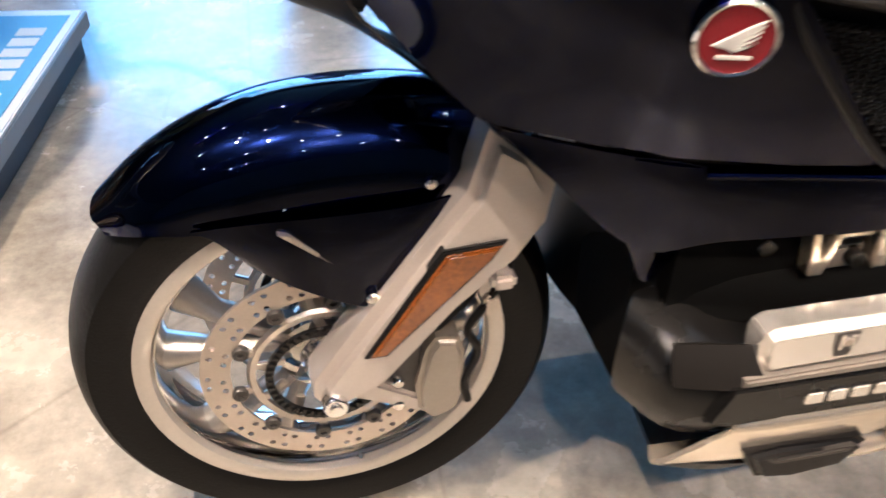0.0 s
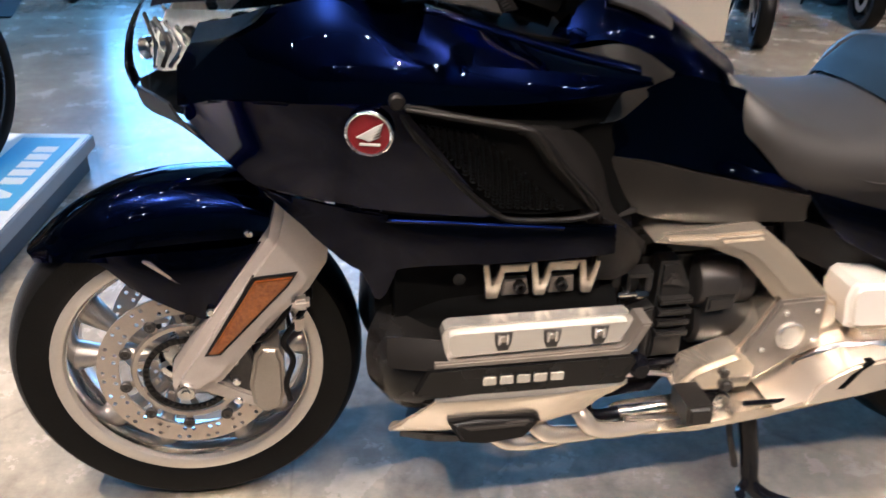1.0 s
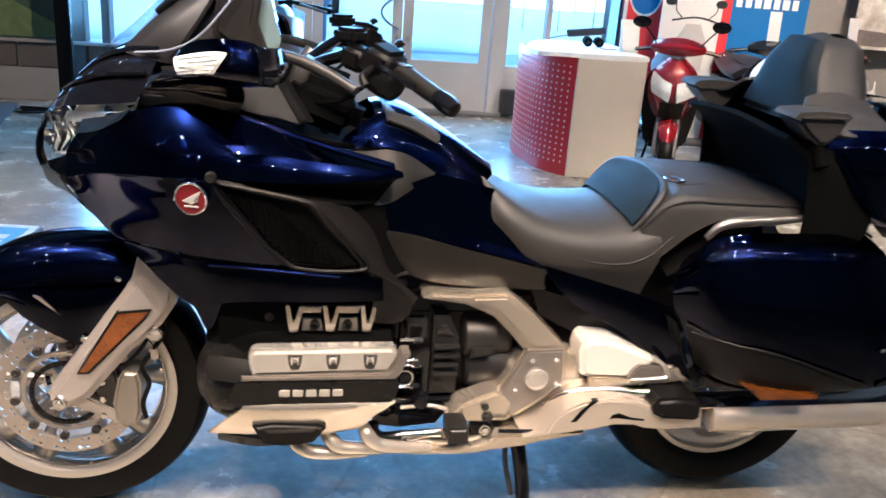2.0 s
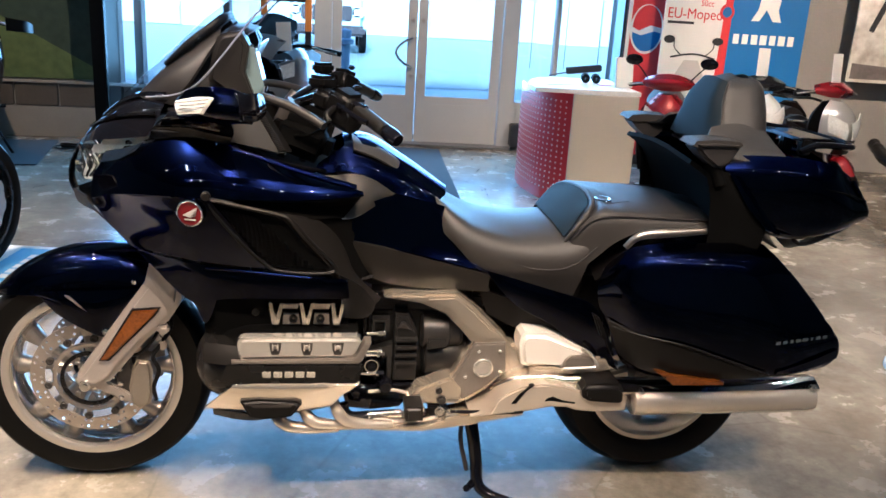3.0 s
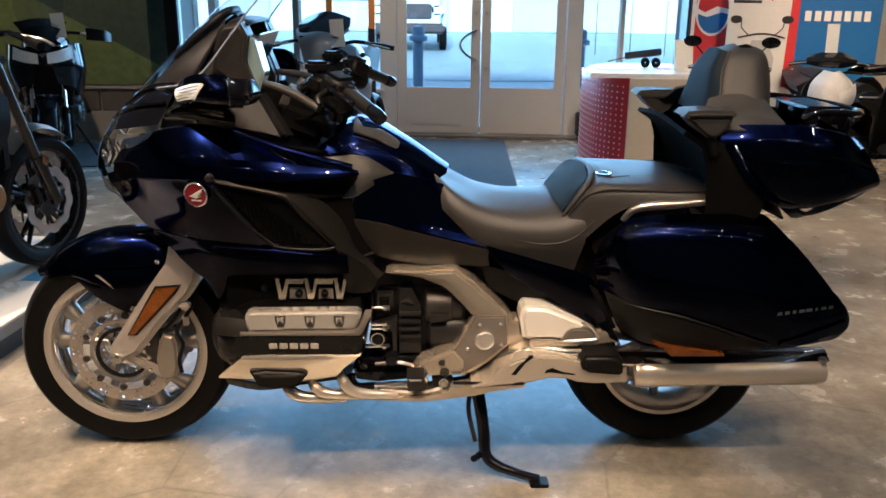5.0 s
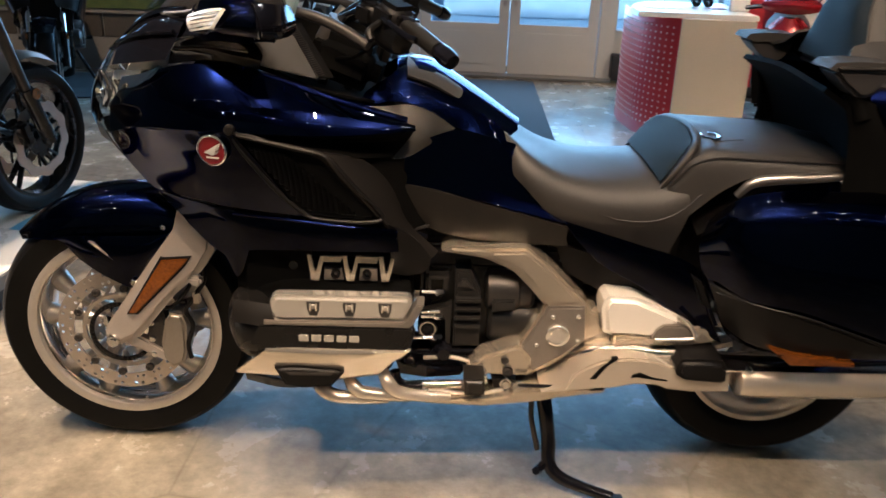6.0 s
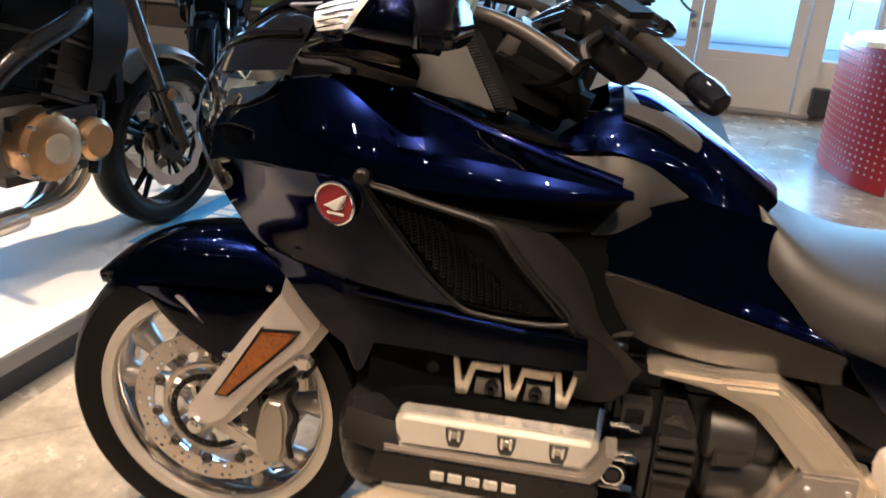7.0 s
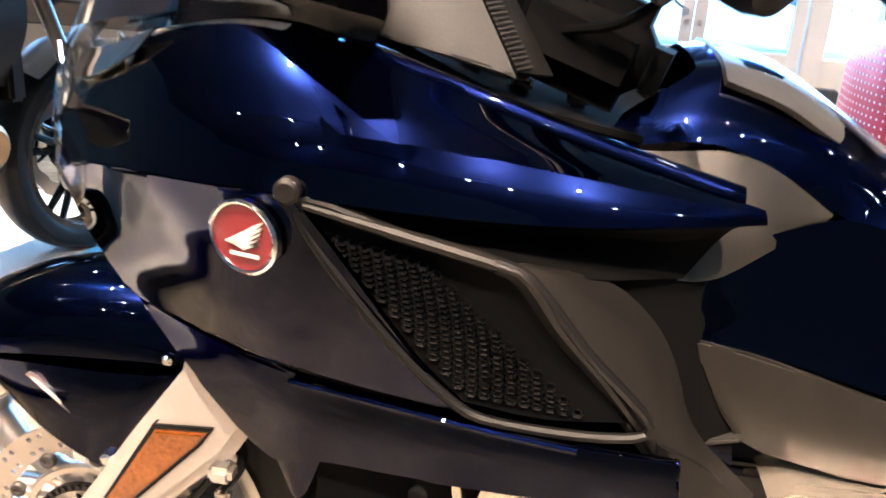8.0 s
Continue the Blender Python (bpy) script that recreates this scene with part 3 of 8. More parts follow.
# broad black arm that runs down behind the duct
pair("fairing_arm", skin([
    [(.548, -.322, .852), (.566, -.318, .842), (.600, -.306, .795), (.643, -.290, .742), (.703, -.262, .660), (.772, -.23, .590)],
    [(.553, -.331, .860), (.572, -.330, .853), (.608, -.318, .805), (.652, -.302, .753), (.712, -.274, .669), (.785, -.238, .597)],
    [(.560, -.330, .865), (.606, -.306, .845), (.650, -.286, .800), (.688, -.268, .750), (.735, -.246, .674), (.80, -.228, .605)],
    [(.571, -.318, .862), (.638, -.276, .840), (.680, -.258, .806), (.710, -.241, .760), (.742, -.226, .684), (.81, -.212, .612)]], 28, 12, .008, .003), CHARCOAL, bike, "matt black curved fairing arm", 30)
pair("arm_edge", tube([(.545, -.333, .863), (.572, -.3325, .855), (.608, -.3205, .807), (.652, -.3045, .755), (.712, -.2765, .671)], [.003, .0055, .0055, .005, .003], 8), CHARCOAL, bike)
pair("arm_pocket", skin([
    [(.700, -.216, .775), (.726, -.214, .762), (.758, -.212, .726), (.792, -.210, .682)],
    [(.705, -.190, .735), (.730, -.190, .720), (.758, -.190, .700), (.785, -.190, .668)],
    [(.715, -.222, .690), (.735, -.220, .676), (.760, -.216, .655), (.785, -.212, .640)]], 12, 8, .004), BLACK_GLOSS, bike, "dark glossy pocket behind the arm")
pair("arm_foot", skin([
    [(.70, -.292, .700), (.755, -.272, .665), (.795, -.24, .606)],
    [(.705, -.280, .640), (.745, -.268, .620), (.790, -.24, .585)],
    [(.712, -.265, .575), (.745, -.255, .568), (.775, -.235, .565)]], 10, 8, .006), BLACK, bike)
pair("arm_bracket", prism([(.754, .666), (.788, .674), (.787, .668), (.755, .659)], -.216, -.17, .002), ENGGREY, bike)

# nose, headlights and upper cowl
part("nose_cowl", skin([
    [(.232, -.222, 1.022), (.150, -.178, 1.006), (.080, -.115, .990), (.040, -.065, .975)],
    [(.255, -.215, 1.062), (.170, -.165, 1.058), (.100, -.105, 1.035), (.058, -.055, 1.010)],
    [(.270, -.185, 1.100), (.210, -.130, 1.105), (.140, -.080, 1.080), (.085, -.040, 1.040)],
    [(.280, 0, 1.125), (.220, 0, 1.118), (.150, 0, 1.092), (.085, 0, 1.045)],
    [(.270, .185, 1.100), (.210, .130, 1.105), (.140, .080, 1.080), (.085, .040, 1.040)],
    [(.255, .215, 1.062), (.170, .165, 1.058), (.100, .105, 1.035), (.058, .055, 1.010)],
    [(.232, .222, 1.022), (.150, .178, 1.006), (.080, .115, .990), (.040, .065, .975)]], 18, 30, 0.0), BLACK_GLOSS, bike, "gloss black upper nose cowl")
pair("cowl_ridge", tube([(.060, -.062, 1.016), (.105, -.112, 1.043), (.170, -.168, 1.066), (.250, -.214, 1.078)], [.003, .006, .007, .005], 8), BLACK_GLOSS, bike)
pair("cowl_ridge", tube([(.090, -.045, 1.045), (.145, -.085, 1.086), (.210, -.135, 1.112), (.270, -.188, 1.122)], [.003, .006, .007, .005], 8), BLACK_GLOSS, bike)
part("nose_beak", skin([
    [(.058, -.055, 1.012), (.022, -.035, .968), (-.002, -.028, .925), (-.012, -.026, .870), (-.004, -.026, .838)],
    [(.062, 0, 1.022), (.018, 0, .972), (-.010, 0, .925), (-.022, 0, .868), (-.012, 0, .830)],
    [(.058, .055, 1.012), (.022, .035, .968), (-.002, .028, .925), (-.012, .026, .870), (-.004, .026, .838)]], 16, 8, 0), BLACK_GLOSS, bike)
heads = pair("headlight", skin([
    [(.040, -.062, .975), (.085, -.115, .988), (.150, -.176, 1.002), (.230, -.222, 1.016)],
    [(.014, -.048, .930), (.060, -.110, .950), (.120, -.165, .965), (.195, -.217, .985)],
    [(-.004, -.032, .885), (.035, -.095, .905), (.085, -.145, .915), (.142, -.195, .945)],
    [(-.002, -.030, .845), (.022, -.080, .852), (.045, -.115, .850), (.072, -.148, .872)]], 20, 14, 0.0), HEADGLASS, bike, "clear headlight lens with bright reflectors")
for f, s in zip(heads, (1, -1)):
    bm = skin([
        [(.062, -.05, .968), (.105, -.105, .978), (.170, -.165, .99), (.240, -.205, 1.006)],
        [(.040, -.035, .925), (.085, -.095, .94), (.145, -.145, .955), (.205, -.20, .978)],
        [(.025, -.025, .87), (.055, -.075, .88), (.10, -.125, .90), (.155, -.178, .938)]], 16, 8, .003)
    part("reflector_bowl", bm if s > 0 else mirrored(bm), LENS, f)
    for i in range(5):
        c = Vector((.035 + .038 * i, -.052 - .034 * i, .912 + .016 * i))
        bm = lathe([(0, -.002), (.013, -.010), (.017, -.016), (.018, -.006), (.016, .004), (0, .006)], (0, 0, 0), 14, False)
        moved(bm, Matrix.Translation(c) @ Matrix.Rotation(radians(-48), 4, 'Z'))
        part("lamp_unit", bm if s > 0 else mirrored(bm), CHROME, f)
    bm = skin([[(.120, -.172, .975), (.17, -.2, .988), (.222, -.222, 1.008)], [(.105, -.165, .945), (.155, -.2, .96), (.20, -.219, .985)]], 12, 4, .003)
    part("light_bezel", bm if s > 0 else mirrored(bm), BARREL, f)
    for k in range(4):
        q = k / 3
        bm = tube([(.030 + .05 * q, -.062 - .045 * q, .965 - .01 * q), (.045 + .06 * q, -.085 - .05 * q, .925 + .005 * q), (.04 + .04 * q, -.09 - .045 * q, .89 + .012 * q)], .0035, 6)
        part("lamp_fin", bm if s > 0 else mirrored(bm), ENGINE if k % 2 else CHROME, f)
pair("chin_panel", skin([
    [(-.006, -.020, .842), (.030, -.085, .846), (.060, -.142, .848)],
    [(.010, -.020, .80), (.048, -.085, .808), (.085, -.150, .812)],
    [(.10, -.02, .76), (.13, -.09, .765), (.165, -.195, .752)]], 12, 8, .004), BLACK, bike)

# turn signal pod with mirror housing
pods = pair("mirror_pod", skin([
    [(.318, -.335, 1.128), (.355, -.395, 1.158), (.410, -.455, 1.174), (.462, -.465, 1.172), (.494, -.425, 1.150)],
    [(.322, -.352, 1.126), (.362, -.408, 1.144), (.422, -.482, 1.156), (.472, -.490, 1.148), (.502, -.440, 1.128)],
    [(.332, -.374, 1.098), (.368, -.426, 1.108), (.402, -.486, 1.120), (.468, -.495, 1.112), (.502, -.448, 1.096)],
    [(.326, -.335, 1.084), (.372, -.395, 1.086), (.416, -.445, 1.092), (.468, -.450, 1.094), (.498, -.430, 1.094)],
], 24, 16, .006, .002), PAINT, bike, "dark blue mirror and turn signal pod")
for f, s in zip(pods, (1, -1)):
    bm = skin([[(.324, -.368, 1.129), (.355, -.410, 1.140), (.387, -.454, 1.150), (.422, -.498, 1.157)],
               [(.326, -.383, 1.115), (.354, -.424, 1.124), (.382, -.463, 1.132), (.411, -.503, 1.140)],
               [(.333, -.391, 1.101), (.355, -.424, 1.108), (.378, -.462, 1.115), (.399, -.500, 1.122)]], 14, 8, .006, .002)
    sig = part("turn_signal", bm if s > 0 else mirrored(bm), LENS, f, "clear turn signal lens")
    for q in (.15, .38, .61, .85):
        a, b = Vector((.324, -.370, 1.129)).lerp(Vector((.332, -.393, 1.101)), q), Vector((.419, -.501, 1.157)).lerp(Vector((.398, -.503, 1.122)), q)
        bm = tube([a, a.lerp(b, .5) + Vector((-.002, -.003, 0)), b], .0010, 6, 6)
        part("lens_rib", bm if s > 0 else mirrored(bm), CHROME, sig)
    bm = skin([[(.470, -.478, 1.166), (.500, -.420, 1.160), (.515, -.350, 1.150)], [(.484, -.496, 1.128), (.512, -.430, 1.120), (.524, -.345, 1.115)],
               [(.484, -.490, 1.104), (.510, -.430, 1.098), (.520, -.350, 1.100)]], 10, 10, .010, .003)
    part("mirror_shell", bm if s > 0 else mirrored(bm), BLACK_GLOSS, f, "gloss black mirror shell")
pair("pod_arm", skin([
    [(.228, -.196, 1.008), (.300, -.222, 1.021), (.360, -.238, 1.021), (.425, -.246, 1.008)],
    [(.242, -.206, 1.042), (.312, -.238, 1.056), (.375, -.258, 1.056), (.440, -.258, 1.044)],
    [(.285, -.258, 1.082), (.335, -.312, 1.090), (.382, -.348, 1.092), (.440, -.352, 1.092)],
    [(.280, -.215, 1.092), (.342, -.250, 1.102), (.400, -.268, 1.102), (.448, -.262, 1.092)]], 20, 14, .006), BLACK_GLOSS, bike, "gloss black arched stalk of the mirror", 60)

# windscreen: a curved smoked sheet
part("windscreen", skin([
    [(.225, -.185, 1.112), (.300, -.218, 1.125), (.358, -.230, 1.158), (.426, -.225, 1.240), (.486, -.210, 1.317), (.549, -.188, 1.386), (.650, -.13, 1.535)],
    [(.165, -.110, 1.112), (.245, -.145, 1.175), (.330, -.150, 1.245), (.415, -.150, 1.320), (.495, -.135, 1.395), (.555, -.105, 1.450), (.622, -.075, 1.545)],
    [(.140, 0, 1.100), (.220, 0, 1.178), (.305, 0, 1.264), (.396, 0, 1.344), (.475, 0, 1.402), (.545, 0, 1.460), (.612, 0, 1.550)],
    [(.165, .110, 1.112), (.245, .145, 1.175), (.330, .150, 1.245), (.415, .150, 1.320), (.495, .135, 1.395), (.555, .105, 1.450), (.622, .075, 1.545)],
    [(.225, .185, 1.112), (.300, .218, 1.125), (.358, .230, 1.158), (.426, .225, 1.240), (.486, .210, 1.317), (.549, .188, 1.386), (.650, .13, 1.535)]], 22, 24, 0), SMOKE, bike, "raked smoked clear windscreen")
pair("windscreen_edge", tube([(.225, -.186, 1.112), (.300, -.219, 1.125), (.358, -.231, 1.158), (.426, -.226, 1.240), (.486, -.211, 1.317), (.549, -.189, 1.386), (.650, -.131, 1.535)], .0024, 6, 36), GLASSEDGE, bike, "pale polished windscreen edge")
part("screen_bracket", skin([[(.27, -.06, 1.165), (.35, -.06, 1.235), (.42, -.06, 1.29)], [(.27, 0, 1.17), (.35, 0, 1.24), (.42, 0, 1.295)], [(.27, .06, 1.165), (.35, .06, 1.235), (.42, .06, 1.29)]], 10, 6, .01), BLACK, bike)
# instrument binnacle
dash = part("dashboard", skin([
    [(.300, -.215, 1.105), (.345, -.205, 1.165), (.395, -.185, 1.245), (.425, -.16, 1.272), (.465, -.155, 1.268)],
    [(.310, -.10, 1.125), (.350, -.10, 1.185), (.400, -.10, 1.262), (.430, -.10, 1.283), (.475, -.10, 1.275)],
    [(.310, .10, 1.125), (.350, .10, 1.185), (.400, .10, 1.262), (.430, .10, 1.283), (.475, .10, 1.275)],
    [(.300, .215, 1.105), (.345, .205, 1.165), (.395, .185, 1.245), (.425, .16, 1.272), (.465, .155, 1.268)]], 18, 16, .006), CHARCOAL, bike, "dark grey instrument binnacle")
pair("dash_side", prism([(0.395, 1.261), (0.411, 1.273), (0.455, 1.281), (0.470, 1.241), (0.459, 1.183), (0.484, 1.113), (0.481, 1.095), (0.454, 1.082), (0.431, 1.081), (0.403, 1.139), (0.374, 1.159), (0.383, 1.218)], -.205, -.11, .012, 0, 3), DASHGREY, bike, "grey dashboard cheek", 60)
pair("dash_bevel", prism([(0.454, 1.280), (0.472, 1.248), (0.462, 1.184), (0.489, 1.114), (0.485, 1.095), (0.474, 1.107), (0.447, 1.177), (0.459, 1.241)], -.211, -.15, .004, 0, 2), DASHGREY, bike, "ribbed grey dash edge")
part("screen_shroud", skin([
    [(.190, -.120, 1.108), (.260, -.125, 1.178), (.330, -.118, 1.236), (.392, -.105, 1.284)],
    [(.215, -.150, 1.104), (.280, -.158, 1.160), (.345, -.155, 1.205), (.400, -.140, 1.250)],
    [(.260, -.166, 1.096), (.315, -.178, 1.132), (.370, -.180, 1.160), (.415, -.172, 1.205)],
    [(.300, -.170, 1.090), (.355, -.182, 1.112), (.405, -.185, 1.130), (.440, -.178, 1.165)]], 16, 14, .006), SHROUD, bike, "dark grey shroud under the windscreen", 60)
part("screen_shroud", skin([
    [(.190, .120, 1.108), (.260, .125, 1.178), (.330, .118, 1.236), (.392, .105, 1.284)],
    [(.185, 0, 1.112), (.252, 0, 1.186), (.322, 0, 1.246), (.388, 0, 1.292)],
    [(.190, -.120, 1.108), (.260, -.125, 1.178), (.330, -.118, 1.236), (.392, -.105, 1.284)]], 16, 10, .006), SHROUD, bike, "dark grey shroud under the windscreen", 60)
part("shroud_rim", tube([(.262, -.128, 1.186), (.322, -.122, 1.240), (.372, -.112, 1.280), (.398, -.085, 1.302), (.405, 0, 1.306)], [.006, .011, .012, .012, .012], 10), BLACK, bike, "black rubber rim of the shroud")
part("screen_side", prism([(.458, 1.175), (.470, 1.245), (.484, 1.240), (.506, 1.15), (.490, 1.100), (.474, 1.116), (.464, 1.149)], -.186, -.10, .006, 0, 2), SCREENG, bike, "screen edge with the window's pale reflection painted in")
part("instrument_screen", moved(box((.30, .004, .13), (0, 0, 0), .002), pose(.468, 0, 1.19, 24, 0, 90)), SCREENG, dash, "instrument screen with the window's pale reflection painted in")
pair("inner_panel", skin([
    [(.400, -.235, 1.085), (.440, -.205, 1.098), (.480, -.190, 1.098)],
    [(.412, -.240, 1.045), (.465, -.218, 1.050), (.512, -.200, 1.045)],
    [(.430, -.238, 1.018), (.500, -.225, 1.003), (.545, -.212, .990)]], 10, 8, .008, .002), DASHGREY, bike)
grilles = pair("speaker_grille", skin([[(.482, -.188, 1.098), (.505, -.165, 1.10)], [(.545, -.210, .994), (.575, -.18, .99)]], 6, 8, .005), BLACK, bike)
for f, s in zip(grilles, (1, -1)):
    bm = bmesh.new()
    for k in range(26):
        q = (k + .5) / 26
        a = Vector((.481, -.1915, 1.097)).lerp(Vector((.545, -.2135, .995)), q)
        merge(bm, tube([a, a + Vector((.013, .0135, .002))], .0013, 5, 2))
    tagged(part("grille_rib", bm if s > 0 else mirrored(bm), DASHGREY, f, "fine grey ribs"), kind="stuff")
part("inner_cowl", skin([
    [(.45, -.20, 1.00), (.55, -.195, .960), (.66, -.17, .935)],
    [(.47, 0, .99), (.57, 0, .950), (.68, 0, .935)],
    [(.45, .20, 1.00), (.55, .195, .960), (.66, .17, .935)]], 12, 10, .006), MATT, bike, "matt black inner cowl")
for k, (x, z) in enumerate(((.50, .985), (.545, .968), (.60, .955))):
    part("cowl_switch", box((.022, .05, .012), (x, -.14 + .02 * k, z + .004), .004), BLACK_GLOSS, bike)

# handlebars, grips, switches
pair("handlebar", tube([(.56, -.05, 1.085), (.60, -.12, 1.11), (.655, -.20, 1.135), (.695, -.275, 1.132), (.75, -.32, 1.118)], .0125, 10), BLACK_GLOSS, bike)
pair("grip", tube([(.730, -.300, 1.120), (.762, -.345, 1.101), (.794, -.390, 1.083)], [.0165, .0175, .0165], 14), BRONZEP, bike, "grey rubber grip")
pair("bar_end", tube([(.797, -.394, 1.081), (.800, -.398, 1.0795), (.818, -.424, 1.069), (.821, -.428, 1.067)], [.017, .0185, .018, .015], 14), BLACK_GLOSS, bike, "black bar end weight")
pair("switch_box", moved(box((.075, .075, .070), (0, 0, 0), .016, None, None, 3), pose(.705, -.275, 1.125, 0, 18, -45)), BLACK, bike, "grey switch housing")
pair("switch_lever", tube([(.68, -.30, 1.12), (.66, -.325, 1.105), (.665, -.335, 1.09)], .008, 8), BLACK, bike)
pair("switch_button", box((.02, .02, .014), (.73, -.292, 1.167), .004), BLACK, bike)
pair("clutch_lever", tube([(.672, -.255, 1.135), (.70, -.34, 1.122), (.732, -.375, 1.105), (.752, -.388, 1.099)], [.008, .007, .006, .007], 8), BLACK_GLOSS, bike)
pair("brake_reservoir", moved(box((.055, .05, .03), (0, 0, 0), .008), pose(.645, -.20, 1.17, 0, 0, -45)), BLACK, bike)
pair("bar_riser", tube([(.53, -.06, 1.00), (.545, -.09, 1.06), (.575, -.10, 1.105)], .02, 10), STEEL, bike)
pair("control_cable", tube([(.685, -.255, 1.09), (.63, -.225, 1.045), (.585, -.18, 1.03), (.54, -.13, 1.02), (.50, -.10, .99)], .0045, 7), MATT, bike)
pair("bar_clamp", moved(box((.06, .05, .05), (0, 0, 0), .012, None, None, 3), pose(.655, -.215, 1.128, 0, 12, -45)), BLACK, bike)
pair("steering_cover", moved(box((.16, .10, .10), (0, 0, 0), .03, None, None, 3), pose(.60, -.13, 1.02, 0, 18, -10)), MATT, bike, "black steering head cover")
pair("bar_link", tube([(0.481, -0.160, 1.124), (0.520, -0.180, 1.119), (0.560, -0.200, 1.109), (0.605, -0.225, 1.092), (0.654, -0.260, 1.069)], [.010, .0115, .012, .0115, .010], 12), ENGGREY, bike, "grey handlebar arm")
pair("switch_block", moved(lathe([(0, -.038), (.024, -.038), (.031, -.032), (.033, -.017), (.033, .017), (.029, .031), (.022, .036), (0, .036)], (0, 0, 0), 24, False, None, 'x'), Matrix.Translation((0.705, -.285, 1.096)) @ Matrix.Rotation(radians(-45), 4, 'Z') @ Matrix.Rotation(radians(18), 4, 'Y')), BLACK, bike, "black round switch housing")
part("ignition_knob", disc(.035, 1.0, 1.035, (.60, 0, 0), 20, None, 'z', .006), BLACK_GLOSS, bike)

# tank cover and the panels round it
part("tank_cover", skin([
    [(0.632, -0.172, 0.930), (0.735, -0.164, 0.938), (0.842, -0.156, 0.885), (0.915, -0.156, 0.866), (0.960, -0.140, 0.848)],
    [(0.640, -0.152, 0.956), (0.725, -0.148, 0.964), (0.800, -0.142, 0.946), (0.890, -0.134, 0.906), (0.968, -0.115, 0.862)],
    [(0.700, -0.118, 0.994), (0.742, -0.114, 0.998), (0.795, -0.108, 0.982), (0.880, -0.098, 0.930), (0.985, -0.080, 0.866)],
    [(0.706, -0.085, 1.003), (0.742, -0.080, 1.008), (0.795, -0.075, 0.996), (0.880, -0.068, 0.944), (0.988, -0.060, 0.872)],
    [(0.704, 0.000, 1.008), (0.738, 0.000, 1.014), (0.795, 0.000, 1.002), (0.885, 0.000, 0.950), (0.995, 0.000, 0.876)],
    [(0.706, 0.085, 1.003), (0.742, 0.080, 1.008), (0.795, 0.075, 0.996), (0.880, 0.068, 0.944), (0.988, 0.060, 0.872)],
    [(0.700, 0.118, 0.994), (0.742, 0.114, 0.998), (0.795, 0.108, 0.982), (0.880, 0.098, 0.930), (0.985, 0.080, 0.866)],
    [(0.640, 0.152, 0.956), (0.725, 0.148, 0.964), (0.800, 0.142, 0.946), (0.890, 0.134, 0.906), (0.968, 0.115, 0.862)],
    [(0.632, 0.172, 0.930), (0.735, 0.164, 0.938), (0.842, 0.156, 0.885), (0.915, 0.156, 0.866), (0.960, 0.140, 0.848)]], 24, 26, 0), PAINT, bike, "glossy dark blue tank cover")
part("tank_pad", skin([
    [(.730, -.134, .988), (.785, -.130, .970), (.835, -.118, .942), (.868, -.092, .926)],
    [(.728, -.096, 1.004), (.790, -.092, .988), (.845, -.080, .957), (.880, -.060, .935)],
    [(.726, 0, 1.009), (.792, 0, .995), (.850, 0, .963), (.888, 0, .939)],
    [(.728, .096, 1.004), (.790, .092, .988), (.845, .080, .957), (.880, .060, .935)],
    [(.730, .134, .988), (.785, .130, .970), (.835, .118, .942), (.868, .092, .926)]], 16, 16, .006), SEATM, bike, "grey tank top lid", 60)
pair("tank_inset", skin([
    [(0.632, -0.188, 0.931), (0.684, -0.183, 0.933), (0.736, -0.176, 0.936), (0.782, -0.169, 0.922), (0.840, -0.163, 0.885)],
    [(0.650, -0.196, 0.906), (0.700, -0.196, 0.902), (0.745, -0.192, 0.896), (0.785, -0.184, 0.890), (0.838, -0.166, 0.884)],
    [(0.690, -0.214, 0.862), (0.715, -0.210, 0.860), (0.750, -0.204, 0.860), (0.785, -0.192, 0.869), (0.837, -0.167, 0.883)],
    [(0.704, -0.226, 0.828), (0.722, -0.222, 0.828), (0.745, -0.214, 0.833), (0.785, -0.195, 0.855), (0.836, -0.167, 0.882)]], 18, 12, .004), BRONZEP, bike, "bronze grey inset panel")
pair("tank_side", skin([
    [(0.715, -0.214, 0.844), (0.765, -0.198, 0.863), (0.845, -0.176, 0.884), (0.915, -0.166, 0.869), (0.975, -0.150, 0.851)],
    [(0.712, -0.212, 0.826), (0.775, -0.200, 0.833), (0.870, -0.182, 0.825), (0.950, -0.172, 0.813), (1.005, -0.165, 0.800)],
    [(0.735, -0.212, 0.790), (0.800, -0.205, 0.782), (0.885, -0.196, 0.765), (0.980, -0.190, 0.735), (1.060, -0.190, 0.712)],
    [(0.735, -0.214, 0.768), (0.800, -0.212, 0.758), (0.890, -0.206, 0.735), (1.000, -0.204, 0.708), (1.098, -0.204, 0.684)]], 22, 14, .005), PAINT_DARK, bike, "dark blue tank side panel")
pair("side_cover", skin([
    [(.725, -.216, .770), (.800, -.218, .757), (.897, -.214, .730), (1.000, -.212, .704), (1.105, -.208, .676)],
    [(.752, -.214, .715), (.815, -.216, .700), (.905, -.214, .688), (1.000, -.210, .672), (1.100, -.206, .655)],
    [(.790, -.205, .662), (.850, -.206, .645), (.920, -.206, .638), (1.010, -.204, .634), (1.106, -.202, .628)]], 20, 10, .006, .003), BRONZEP, bike, "bronze grey side cover")
